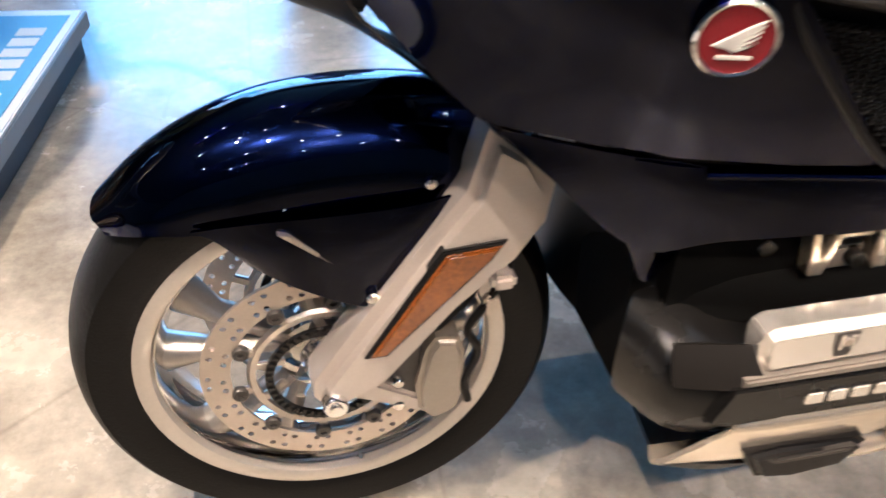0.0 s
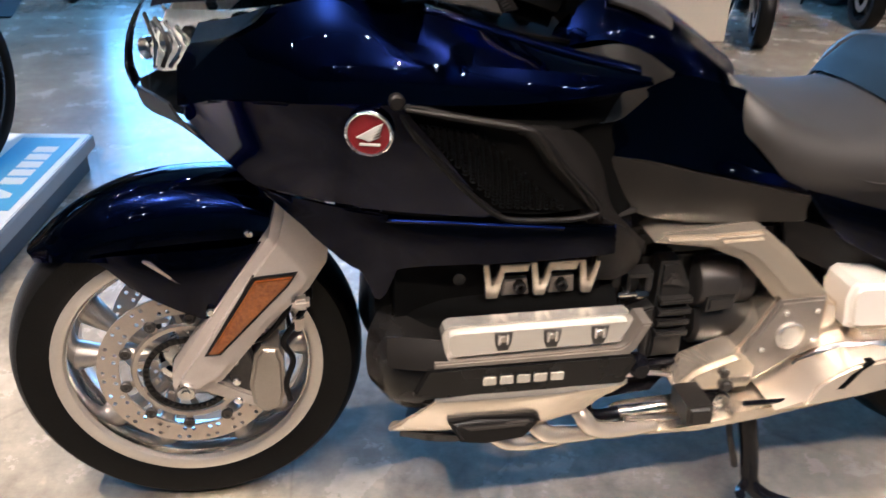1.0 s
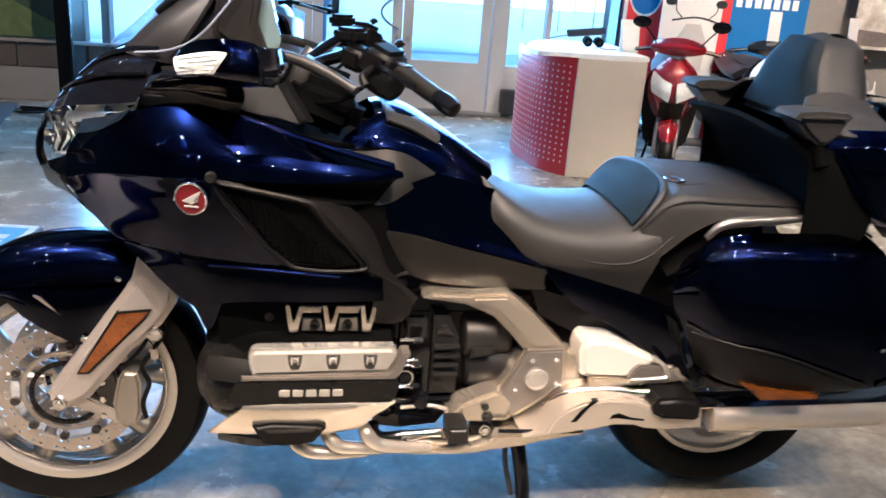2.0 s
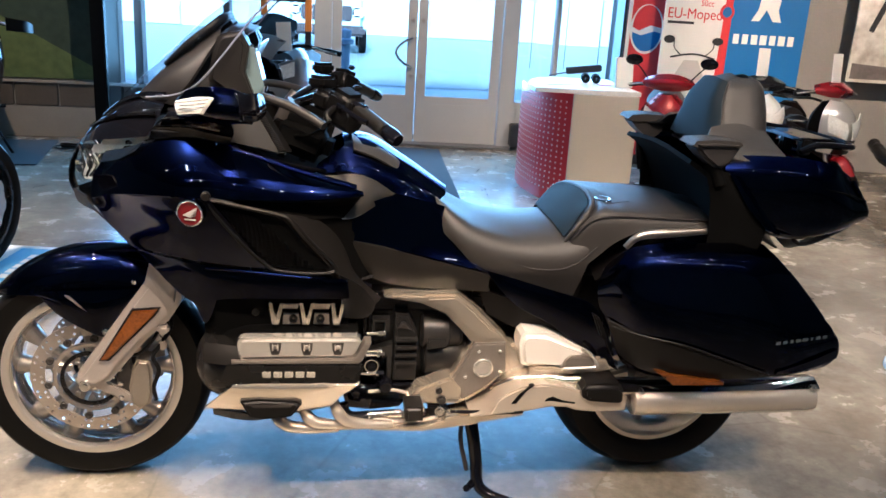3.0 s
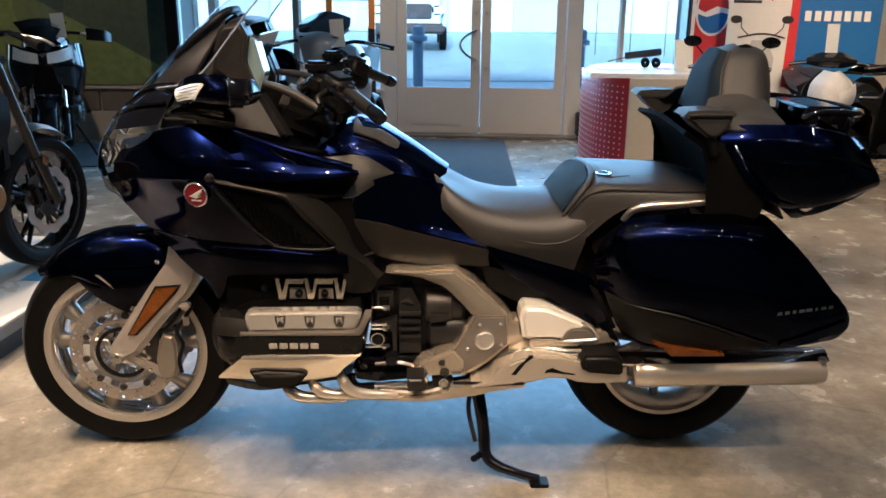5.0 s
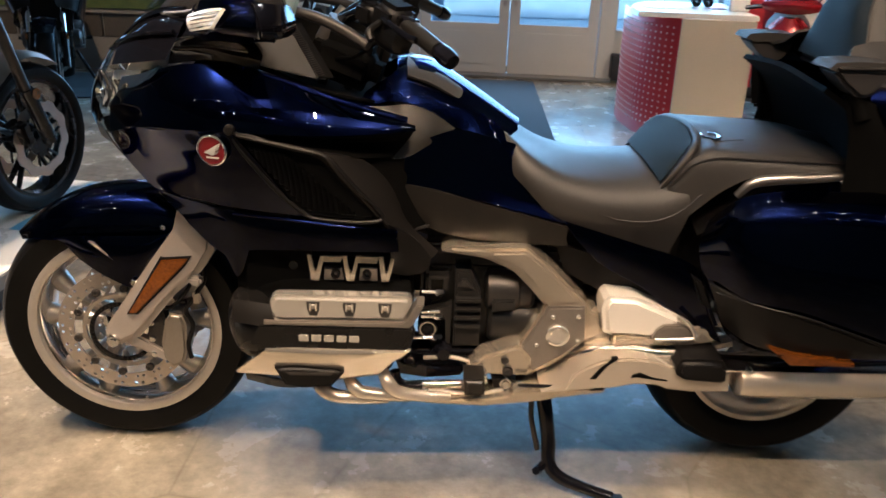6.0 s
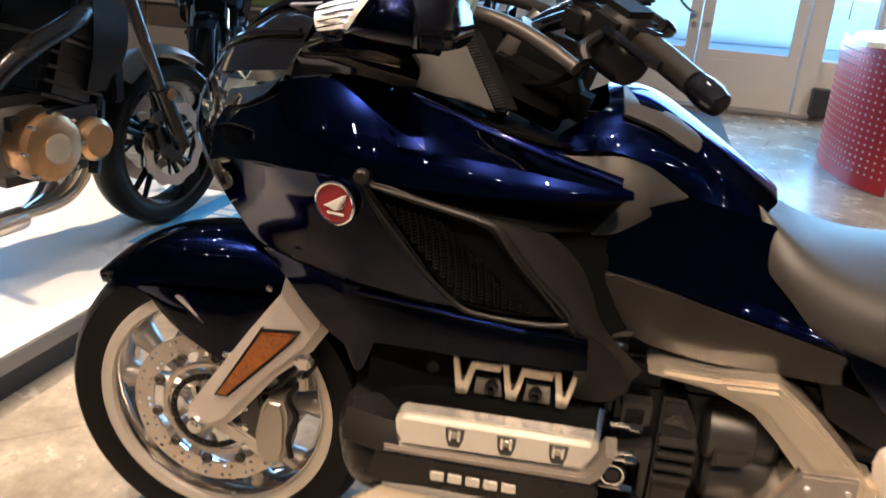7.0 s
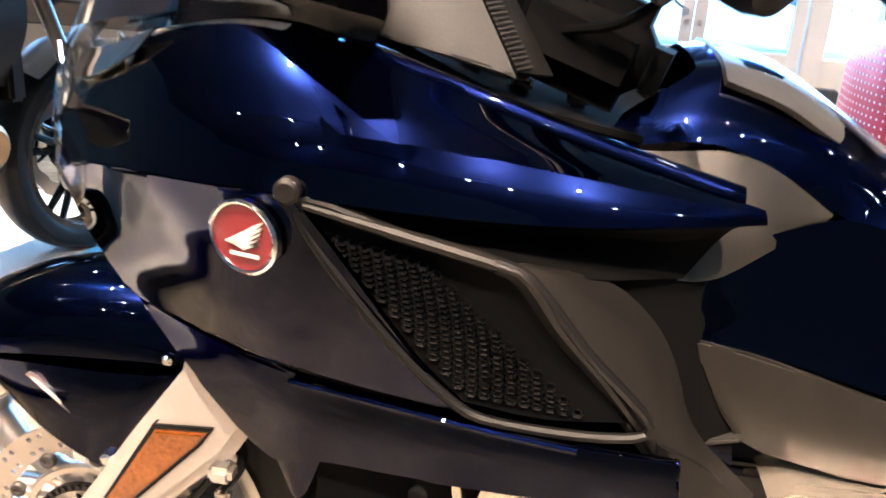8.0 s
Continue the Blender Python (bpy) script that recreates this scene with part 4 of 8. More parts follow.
pair("tail_side_panel", skin([
    [(1.092, -.205, .690), (1.228, -.222, .655), (1.366, -.252, .620), (1.402, -.27, .585)],
    [(1.130, -.212, .640), (1.240, -.228, .608), (1.360, -.256, .560), (1.420, -.28, .515)],
    [(1.181, -.212, .591), (1.270, -.228, .548), (1.345, -.245, .500), (1.463, -.280, .430)]], 18, 10, .006, .003), PAINT_DARK, bike, "dark blue tail side panel")
pair("under_tail", skin([
    [(1.08, -.165, .625), (1.20, -.185, .590), (1.34, -.205, .52), (1.45, -.23, .44)],
    [(1.11, -.16, .55), (1.20, -.18, .51), (1.30, -.19, .47), (1.43, -.21, .40)]], 12, 5, .01), BLACK, bike)
pair("tail_vent", prism([(1.372, .600), (1.395, .585), (1.425, .52), (1.40, .535)], -.292, -.27, .004), BLACK, bike)
pair("passenger_peg_bracket", prism([(1.37, .60), (1.40, .59), (1.455, .47), (1.43, .46)], -.27, -.22, .006), PAINT, bike)

# seat in three pieces
seat = part("seat", skin([
    [(0.945, -0.100, 0.858), (0.962, -0.165, 0.800), (1.008, -0.190, 0.752), (1.060, -0.194, 0.700), (1.120, -0.192, 0.668), (1.230, -0.186, 0.640), (1.345, -0.180, 0.612)],
    [(0.944, -0.118, 0.866), (0.990, -0.188, 0.804), (1.045, -0.207, 0.756), (1.130, -0.216, 0.722), (1.230, -0.217, 0.706), (1.310, -0.214, 0.708), (1.370, -0.212, 0.730)],
    [(0.950, -0.114, 0.874), (1.008, -0.170, 0.826), (1.070, -0.190, 0.787), (1.150, -0.198, 0.763), (1.235, -0.198, 0.756), (1.310, -0.192, 0.764), (1.350, -0.188, 0.786)],
    [(0.957, -0.075, 0.862), (1.030, -0.110, 0.820), (1.090, -0.125, 0.796), (1.165, -0.130, 0.783), (1.235, -0.130, 0.783), (1.300, -0.125, 0.789), (1.345, -0.120, 0.800)],
    [(0.962, 0.000, 0.852), (1.035, 0.000, 0.816), (1.095, 0.000, 0.803), (1.165, 0.000, 0.796), (1.235, 0.000, 0.797), (1.300, 0.000, 0.801), (1.345, 0.000, 0.808)],
    [(0.957, 0.075, 0.862), (1.030, 0.110, 0.820), (1.090, 0.125, 0.796), (1.165, 0.130, 0.783), (1.235, 0.130, 0.783), (1.300, 0.125, 0.789), (1.345, 0.120, 0.800)],
    [(0.950, 0.114, 0.874), (1.008, 0.170, 0.826), (1.070, 0.190, 0.787), (1.150, 0.198, 0.763), (1.235, 0.198, 0.756), (1.310, 0.192, 0.764), (1.350, 0.188, 0.786)],
    [(0.944, 0.118, 0.866), (0.990, 0.188, 0.804), (1.045, 0.207, 0.756), (1.130, 0.216, 0.722), (1.230, 0.217, 0.706), (1.310, 0.214, 0.708), (1.370, 0.212, 0.730)],
    [(0.945, 0.100, 0.858), (0.962, 0.165, 0.800), (1.008, 0.190, 0.752), (1.060, 0.194, 0.700), (1.120, 0.192, 0.668), (1.230, 0.186, 0.640), (1.345, 0.180, 0.612)]], 30, 40, 0), SEATM, bike, "grey vinyl rider seat")
part("passenger_seat", skin([
    [(1.345, -0.205, 0.690), (1.390, -0.212, 0.735), (1.435, -0.222, 0.780), (1.500, -0.226, 0.812), (1.600, -0.226, 0.818), (1.690, -0.222, 0.820), (1.735, -0.190, 0.826)],
    [(1.319, -0.192, 0.770), (1.365, -0.206, 0.832), (1.415, -0.213, 0.846), (1.500, -0.217, 0.847), (1.600, -0.217, 0.844), (1.690, -0.213, 0.840), (1.735, -0.180, 0.836)],
    [(1.324, -0.176, 0.784), (1.388, -0.180, 0.858), (1.430, -0.184, 0.862), (1.500, -0.184, 0.860), (1.600, -0.184, 0.856), (1.690, -0.178, 0.850), (1.738, -0.150, 0.842)],
    [(1.335, -0.100, 0.790), (1.404, -0.100, 0.864), (1.440, -0.100, 0.866), (1.500, -0.100, 0.868), (1.600, -0.100, 0.863), (1.690, -0.100, 0.856), (1.740, -0.080, 0.846)],
    [(1.320, 0.000, 0.798), (1.408, 0.000, 0.872), (1.445, 0.000, 0.872), (1.500, 0.000, 0.869), (1.600, 0.000, 0.866), (1.690, 0.000, 0.858), (1.741, 0.000, 0.848)],
    [(1.335, 0.100, 0.790), (1.404, 0.100, 0.864), (1.440, 0.100, 0.866), (1.500, 0.100, 0.868), (1.600, 0.100, 0.863), (1.690, 0.100, 0.856), (1.740, 0.080, 0.846)],
    [(1.324, 0.176, 0.784), (1.388, 0.180, 0.858), (1.430, 0.184, 0.862), (1.500, 0.184, 0.860), (1.600, 0.184, 0.856), (1.690, 0.178, 0.850), (1.738, 0.150, 0.842)],
    [(1.319, 0.192, 0.770), (1.365, 0.206, 0.832), (1.415, 0.213, 0.846), (1.500, 0.217, 0.847), (1.600, 0.217, 0.844), (1.690, 0.213, 0.840), (1.735, 0.180, 0.836)],
    [(1.345, 0.205, 0.690), (1.390, 0.212, 0.735), (1.435, 0.222, 0.780), (1.500, 0.226, 0.812), (1.600, 0.226, 0.818), (1.690, 0.222, 0.820), (1.735, 0.190, 0.826)]], 34, 34, 0), SEATM, bike, "grey vinyl passenger seat")
part("seat_lumbar", moved(skin([
    [(1.306, -0.178, 0.778), (1.312, -0.180, 0.786), (1.320, -0.180, 0.796)],
    [(1.302, -0.150, 0.787), (1.333, -0.156, 0.822), (1.366, -0.154, 0.854)],
    [(1.297, -0.100, 0.795), (1.334, -0.106, 0.832), (1.384, -0.106, 0.866)],
    [(1.293, 0.000, 0.800), (1.336, 0.000, 0.839), (1.392, 0.000, 0.876)],
    [(1.297, 0.100, 0.795), (1.334, 0.106, 0.832), (1.384, 0.106, 0.866)],
    [(1.302, 0.150, 0.787), (1.333, 0.156, 0.822), (1.366, 0.154, 0.854)],
    [(1.306, 0.178, 0.778), (1.312, 0.180, 0.786), (1.320, 0.180, 0.796)]], 14, 30, 0), Matrix.Translation((-.004, 0, .004))), SEATB, seat, "blue grey lumbar insert")
part("lumbar_rim", tube([(1.304, -.186, .770), (1.336, -.184, .812), (1.368, -.168, .850), (1.390, -.120, .864), (1.398, -.06, .872), (1.400, 0, .875), (1.398, .06, .872), (1.390, .120, .864), (1.368, .168, .850), (1.336, .184, .812), (1.304, .186, .770)], [.004, .008, .009, .009, .009, .009, .009, .009, .009, .008, .004], 10, 60), SEATM, seat, "padded rim of the lumbar insert", 60)
pair("seat_piping", tube([(1.319, -.194, .775), (1.340, -.204, .806), (1.366, -.208, .833), (1.415, -.215, .850), (1.50, -.219, .850), (1.60, -.219, .848), (1.69, -.215, .848)], .003, 6), SEATD, bike)
part("seat_latch", moved(lathe([(.014, 0), (.017, .002), (.021, .002), (.023, 0), (.021, -.002), (.014, -.002)], (0, 0, 0), 24, True, None, "z"), Matrix.Translation((1.432, -.085, .8695)) @ Matrix.Diagonal((1, 1.5, 1, 1))), CHROME, bike, "small chrome seat ring")
pair("seat_seam", tube([(1.16, -.2155, .715), (1.22, -.2165, .700), (1.29, -.2155, .700), (1.345, -.2135, .722), (1.39, -.2125, .765)], .0016, 5), SEATD, bike)
part("latch_seam", tube([(1.402, -.14, .8625), (1.44, -.125, .8655), (1.50, -.11, .8675)], .0014, 5), SEATD, seat)
pair("seat_edge_trim", tube([(1.458, -0.238, 0.772), (1.484, -0.244, 0.802), (1.526, -0.246, 0.813), (1.606, -0.246, 0.819), (1.681, -0.244, 0.825)], [.008, .012, .012, .011, .009], 10), STEEL, bike, "brushed metal grab trim")

# side panniers
bags = pair("pannier", skin([
    [(1.405, -.245, .720), (1.445, -.275, .775), (1.505, -.292, .800), (1.640, -.298, .806), (1.750, -.292, .806), (1.830, -.270, .800)],
    [(1.388, -.262, .695), (1.440, -.318, .748), (1.510, -.342, .772), (1.640, -.350, .778), (1.760, -.340, .776), (1.868, -.305, .764)],
    [(1.382, -.272, .650), (1.448, -.342, .690), (1.530, -.368, .708), (1.660, -.376, .712), (1.800, -.366, .704), (1.938, -.325, .690)],
    [(1.396, -.282, .595), (1.460, -.354, .610), (1.550, -.382, .622), (1.690, -.391, .620), (1.850, -.380, .606), (2.008, -.335, .610)],
    [(1.422, -.288, .545), (1.482, -.352, .540), (1.570, -.381, .545), (1.710, -.391, .540), (1.890, -.380, .530), (2.066, -.330, .545)],
    [(1.448, -.284, .490), (1.500, -.338, .470), (1.590, -.366, .465), (1.720, -.378, .462), (1.900, -.370, .465), (2.080, -.318, .492)],
    [(1.475, -.270, .450), (1.520, -.31, .438), (1.600, -.340, .436), (1.720, -.350, .438), (1.900, -.342, .443), (2.058, -.300, .450)]], 34, 30, .008, .003), PAINT, bike, "glossy dark blue hard pannier")
for f, s in zip(bags, (1, -1)):
    bm = skin([
        [(1.405, -.307, .592), (1.46, -.352, .578), (1.560, -.386, .556), (1.700, -.394, .512), (1.82, -.384, .470)],
        [(1.428, -.305, .540), (1.485, -.350, .518), (1.580, -.380, .500), (1.705, -.386, .480), (1.82, -.380, .460)],
        [(1.450, -.297, .488), (1.502, -.340, .462), (1.590, -.366, .452), (1.715, -.372, .450), (1.82, -.372, .450)]], 18, 8, .005, .002)
    part("pannier_lower", bm if s > 0 else mirrored(bm), BLACK, f, "matt black lower pannier panel")
    bm = prism([(1.524, .480), (1.584, .465), (1.718, .447), (1.718, .439), (1.578, .439)], -.392, -.37, .003)
    part("side_reflector", bm if s > 0 else mirrored(bm), AMBER, f, "amber side reflector")
    bm = skin([[(1.868, -.384, .475), (1.96, -.37, .498), (2.06, -.338, .520)], [(1.868, -.378, .462), (1.97, -.365, .475), (2.07, -.33, .492)]], 10, 3, .006)
    part("pannier_crease", bm if s > 0 else mirrored(bm), PAINT_DARK, f)
    for i, w in enumerate((.014, .014, .010, .016, .018, .006, .014, .013)):
        x = 1.853 + i * .0208
        y = -.3905 + (x - 1.878) * .17
        bm = box((w, .002, .009), (x, y + .006, .560 + (x - 1.853) * .06), .0005, None, Matrix.Rotation(radians(9.5), 4, 'Z') @ Matrix.Rotation(radians(-4), 4, 'Y'))
        part("emblem_bar", bm if s > 0 else mirrored(bm), CHROME, f, "small chrome badge bar")
    bm = tube([(1.42, -.318, .575), (1.50, -.372, .568), (1.60, -.395, .552), (1.75, -.397, .502), (1.84, -.390, .468)], .003, 6)
    part("pannier_seam", bm if s > 0 else mirrored(bm), BLACK, f)

# top trunk and backrest
trunk = part("top_trunk", skin([
    [(1.700, -.245, 1.030), (1.780, -.262, 1.036), (1.900, -.268, 1.034), (2.010, -.250, 1.012), (2.085, -.205, .972)],
    [(1.690, -.272, .985), (1.780, -.290, .982), (1.900, -.296, .976), (2.020, -.275, .958), (2.112, -.215, .930)],
    [(1.700, -0.268, 0.910), (1.790, -0.288, 0.895), (1.900, -0.292, 0.881), (2.040, -0.272, 0.877), (2.165, -0.205, 0.877)],
    [(1.760, -0.245, 0.859), (1.830, -0.262, 0.837), (1.920, -0.262, 0.811), (2.040, -0.245, 0.826), (2.155, -0.185, 0.848)],
    [(1.840, -0.100, 0.837), (1.880, -0.110, 0.811), (1.930, -0.110, 0.785), (2.050, -0.100, 0.811), (2.165, -0.080, 0.837)],
    [(1.840, 0.100, 0.837), (1.880, 0.110, 0.811), (1.930, 0.110, 0.785), (2.050, 0.100, 0.811), (2.165, 0.080, 0.837)],
    [(1.760, 0.245, 0.859), (1.830, 0.262, 0.837), (1.920, 0.262, 0.811), (2.040, 0.245, 0.826), (2.155, 0.185, 0.848)],
    [(1.700, 0.268, 0.910), (1.790, 0.288, 0.895), (1.900, 0.292, 0.881), (2.040, 0.272, 0.877), (2.165, 0.205, 0.877)],
    [(1.690, .272, .985), (1.780, .290, .982), (1.900, .296, .976), (2.020, .275, .958), (2.112, .215, .930)],
    [(1.700, .245, 1.030), (1.780, .262, 1.036), (1.900, .268, 1.034), (2.010, .250, 1.012), (2.085, .205, .972)],
    [(1.690, 0.000, 1.030), (1.780, 0.000, 1.045), (1.900, 0.000, 1.052), (2.030, 0.000, 1.030), (2.150, 0.000, 0.975)]], 26, 60, 0), PAINT, bike, "glossy dark blue top trunk")
part("trunk_rear", skin([
    [(2.108, -0.200, 0.964), (2.139, -0.214, 0.915), (2.164, -0.204, 0.877), (2.155, -0.184, 0.848), (2.160, -0.080, 0.838)],
    [(2.158, 0.000, 0.972), (2.205, 0.000, 0.920), (2.235, 0.000, 0.877), (2.225, 0.000, 0.853), (2.170, 0.000, 0.837)],
    [(2.108, 0.200, 0.964), (2.139, 0.214, 0.915), (2.164, 0.204, 0.877), (2.155, 0.184, 0.848), (2.160, 0.080, 0.838)]], 16, 14, .006), PAINT_DARK, trunk)
pair("trunk_seam", tube([(1.700, -0.268, 0.972), (1.800, -0.289, 0.972), (1.900, -0.294, 0.967), (2.030, -0.275, 0.945), (2.140, -0.217, 0.912)], .002, 6), MATT, bike)
pair("trunk_skid", skin([[(1.885, -0.262, 0.838), (1.950, -0.255, 0.790), (2.080, -0.225, 0.826), (2.140, -0.190, 0.844)], [(1.900, -0.200, 0.800), (1.950, -0.200, 0.768), (2.060, -0.180, 0.811), (2.130, -0.150, 0.837)]], 12, 5, .01), CHARCOAL, bike)
pair("trunk_support", skin([
    [(1.640, -.255, 1.000), (1.665, -.270, 1.000), (1.700, -.278, .990)],
    [(1.660, -.262, .930), (1.700, -.285, .925), (1.755, -.300, .905)],
    [(1.668, -.265, .860), (1.725, -.292, .855), (1.810, -.305, .845)],
    [(1.668, -.265, .790), (1.715, -.292, .780), (1.785, -.300, .765)],
    [(1.655, -.262, .735), (1.690, -.285, .720), (1.735, -.290, .705)]], 12, 18, .01, .003), MATT, bike, "black swept trunk support")
pair("support_stripe", skin([[(1.700, -.286, .985), (1.752, -.306, .905), (1.808, -.312, .848)], [(1.715, -.286, .985), (1.772, -.308, .905), (1.838, -.310, .838)], [(1.728, -.282, .985), (1.790, -.300, .905), (1.860, -.300, .830)]], 14, 6, .008), PAINT_DARK, bike, "dark blue support edge")
part("backrest_shell", skin([
    [(1.600, -0.245, 1.005), (1.660, -0.255, 0.960), (1.700, -0.240, 0.870), (1.710, -0.220, 0.810)],
    [(1.600, 0.000, 1.020), (1.670, 0.000, 0.960), (1.720, 0.000, 0.870), (1.730, 0.000, 0.810)],
    [(1.600, 0.245, 1.005), (1.660, 0.255, 0.960), (1.700, 0.240, 0.870), (1.710, 0.220, 0.810)]], 12, 12, .012), MATT, bike, "black backrest lower shell")
back = part("backrest", skin([
    [(1.729, -0.165, 1.022), (1.740, -0.140, 1.085), (1.752, -0.112, 1.145), (1.767, -0.085, 1.195), (1.800, -0.050, 1.218)],
    [(1.704, -0.130, 1.022), (1.711, -0.105, 1.090), (1.727, -0.088, 1.150), (1.748, -0.065, 1.200), (1.795, -0.035, 1.222)],
    [(1.699, 0.000, 1.022), (1.708, 0.000, 1.092), (1.725, 0.000, 1.152), (1.748, 0.000, 1.203), (1.797, 0.000, 1.226)],
    [(1.704, 0.130, 1.022), (1.711, 0.105, 1.090), (1.727, 0.088, 1.150), (1.748, 0.065, 1.200), (1.795, 0.035, 1.222)],
    [(1.729, 0.165, 1.022), (1.740, 0.140, 1.085), (1.752, 0.112, 1.145), (1.767, 0.085, 1.195), (1.800, 0.050, 1.218)],
    [(1.840, 0.175, 1.022), (1.845, 0.145, 1.080), (1.848, 0.115, 1.140), (1.846, 0.085, 1.195), (1.830, 0.050, 1.218)],
    [(1.900, 0.000, 1.022), (1.905, 0.000, 1.090), (1.900, 0.000, 1.150), (1.880, 0.000, 1.205), (1.835, 0.000, 1.225)],
    [(1.840, -0.175, 1.022), (1.845, -0.145, 1.080), (1.848, -0.115, 1.140), (1.846, -0.085, 1.195), (1.830, -0.050, 1.218)],
    [(1.729, -0.165, 1.022), (1.740, -0.140, 1.085), (1.752, -0.112, 1.145), (1.767, -0.085, 1.195), (1.800, -0.050, 1.218)]], 22, 48, 0), SEATM, bike, "grey padded passenger backrest")
part("backrest_insert", moved(skin([
    [(1.716, -0.160, 1.040), (1.730, -0.136, 1.100), (1.742, -0.100, 1.155), (1.765, -0.070, 1.205)],
    [(1.698, -0.118, 1.040), (1.710, -0.096, 1.100), (1.722, -0.080, 1.158), (1.752, -0.055, 1.210)],
    [(1.694, 0.000, 1.040), (1.706, 0.000, 1.100), (1.720, 0.000, 1.160), (1.752, 0.000, 1.214)],
    [(1.698, 0.118, 1.040), (1.710, 0.096, 1.100), (1.722, 0.080, 1.158), (1.752, 0.055, 1.210)],
    [(1.716, 0.160, 1.040), (1.730, 0.136, 1.100), (1.742, 0.100, 1.155), (1.765, 0.070, 1.205)]], 14, 20, 0), Matrix.Translation((-.008, 0, .003))), SEATB, back, "blue grey backrest insert")
pair("backrest_piping", tube([(1.712, -.156, 1.040), (1.726, -.131, 1.102), (1.737, -.104, 1.158), (1.762, -.073, 1.208)], .0032, 6), SEATM, bike)
pair("armrest", prism([(1.598, 1.050), (1.610, 1.060), (1.708, 1.060), (1.714, 1.052), (1.690, 1.014), (1.672, 1.002), (1.652, 1.004), (1.622, 1.026)], -.289, -.208, .014, 0, 4), SEATD, bike, "dark padded armrest", 60)
pair("armrest_pad", prism([(1.584, 1.060), (1.594, 1.072), (1.640, 1.076), (1.708, 1.074), (1.720, 1.065), (1.710, 1.055), (1.604, 1.052)], -.297, -.200, .010, 0, 4), SEATM, bike, "grey vinyl armrest pad", 60)
pair("armrest_neck", tube([(1.655, -.25, 1.012), (1.672, -.262, .985), (1.682, -.270, .955)], [.020, .018, .018], 10), MATT, bike)
pair("backrest_flare", skin([
    [(1.690, -.150, 1.090), (1.740, -.140, 1.100), (1.800, -.140, 1.100), (1.850, -.142, 1.085)],
    [(1.668, -.182, 1.062), (1.735, -.185, 1.066), (1.800, -.185, 1.066), (1.865, -.185, 1.054)],
    [(1.648, -.225, 1.050), (1.730, -.235, 1.048), (1.800, -.232, 1.046), (1.875, -.222, 1.034)],
    [(1.655, -.252, 1.030), (1.730, -.268, 1.022), (1.800, -.262, 1.020), (1.880, -.245, 1.012)]], 16, 12, .008), SEATM, bike, "grey flare between backrest and armrest", 60)
pair("trunk_rail", tube([(1.930, -0.200, 1.040), (1.980, -0.205, 1.060), (2.080, -0.190, 1.055), (2.130, -0.100, 1.050), (2.140, 0.000, 1.050)], .009, 8), BLACK_GLOSS, bike, "black luggage rail")
part("trunk_rack", box((0.100, 0.220, 0.010), (2.030, 0.000, 1.059), .004), BLACK_GLOSS, bike)
for y in (-0.100, 0.000, 0.100):
    part("rack_foot", box((0.030, 0.030, 0.050), (2.0, y, 1.040), .005), BLACK, bike)

# rear wheel
rrim = part("rear_wheel", lathe([(0.214, -0.075), (0.213, -0.082), (0.207, -0.083), (0.196, -0.083), (0.192, -0.078), (0.186, -0.06), (0.178, -0.03), (0.178, 0.03),
                                 (0.186, 0.06), (0.192, 0.078), (0.196, 0.083), (0.207, 0.083), (0.213, 0.082), (0.214, 0.075), (0.20, 0.04), (0.20, -0.04)], RW, 64), RIM, bike, "silver painted cast rear wheel rim")
part("tyre", lathe(tyre_profile(0.314, 0.098, 0.212), RW, 64), RUBBER, rrim, "wide black rear tyre")
for k in range(10):
    a = radians(36 * k + 10)
    bm = tube([Vector(RW) + Vector((math.cos(a), 0, math.sin(a))) * .05, Vector(RW) + Vector((math.cos(a + .1), 0, math.sin(a + .1))) * .185], [.02, .014], 8)
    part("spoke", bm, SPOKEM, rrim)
part("hub", disc(.065, -.09, .09, RW, 32, None, 'y', .01), ENGGREY, rrim)
part("brake_disc", drilled_ring(.11, .158, -.003, .003, 48, 2, .0042, (RW[0], .095, RW[2])), ROTOR, rrim)
part("rear_mudguard", skin([
    [(1.45, -.11, .60), (1.62, -.115, .665), (1.80, -.115, .645), (1.95, -.11, .52), (2.02, -.10, .40)],
    [(1.45, 0, .64), (1.62, 0, .70), (1.82, 0, .675), (1.98, 0, .54), (2.05, 0, .40)],
    [(1.45, .11, .60), (1.62, .115, .665), (1.80, .115, .645), (1.95, .11, .52), (2.02, .10, .40)]], 18, 10, .006), BLACK, bike)
part("swingarm", tube([(1.05, .12, .40), (1.30, .13, .36), (1.66, .13, .315)], [.05, .045, .06], 12), ENGGREY, bike)
part("tail_body", skin([
    [(1.40, -.20, .66), (1.60, -.21, .80), (1.80, -.21, .81), (1.92, -.18, .76)],
    [(1.40, 0, .72), (1.60, 0, .84), (1.80, 0, .85), (1.95, 0, .78)],
    [(1.40, .20, .66), (1.60, .21, .80), (1.80, .21, .81), (1.92, .18, .76)]], 12, 10, .006), BLACK, bike)

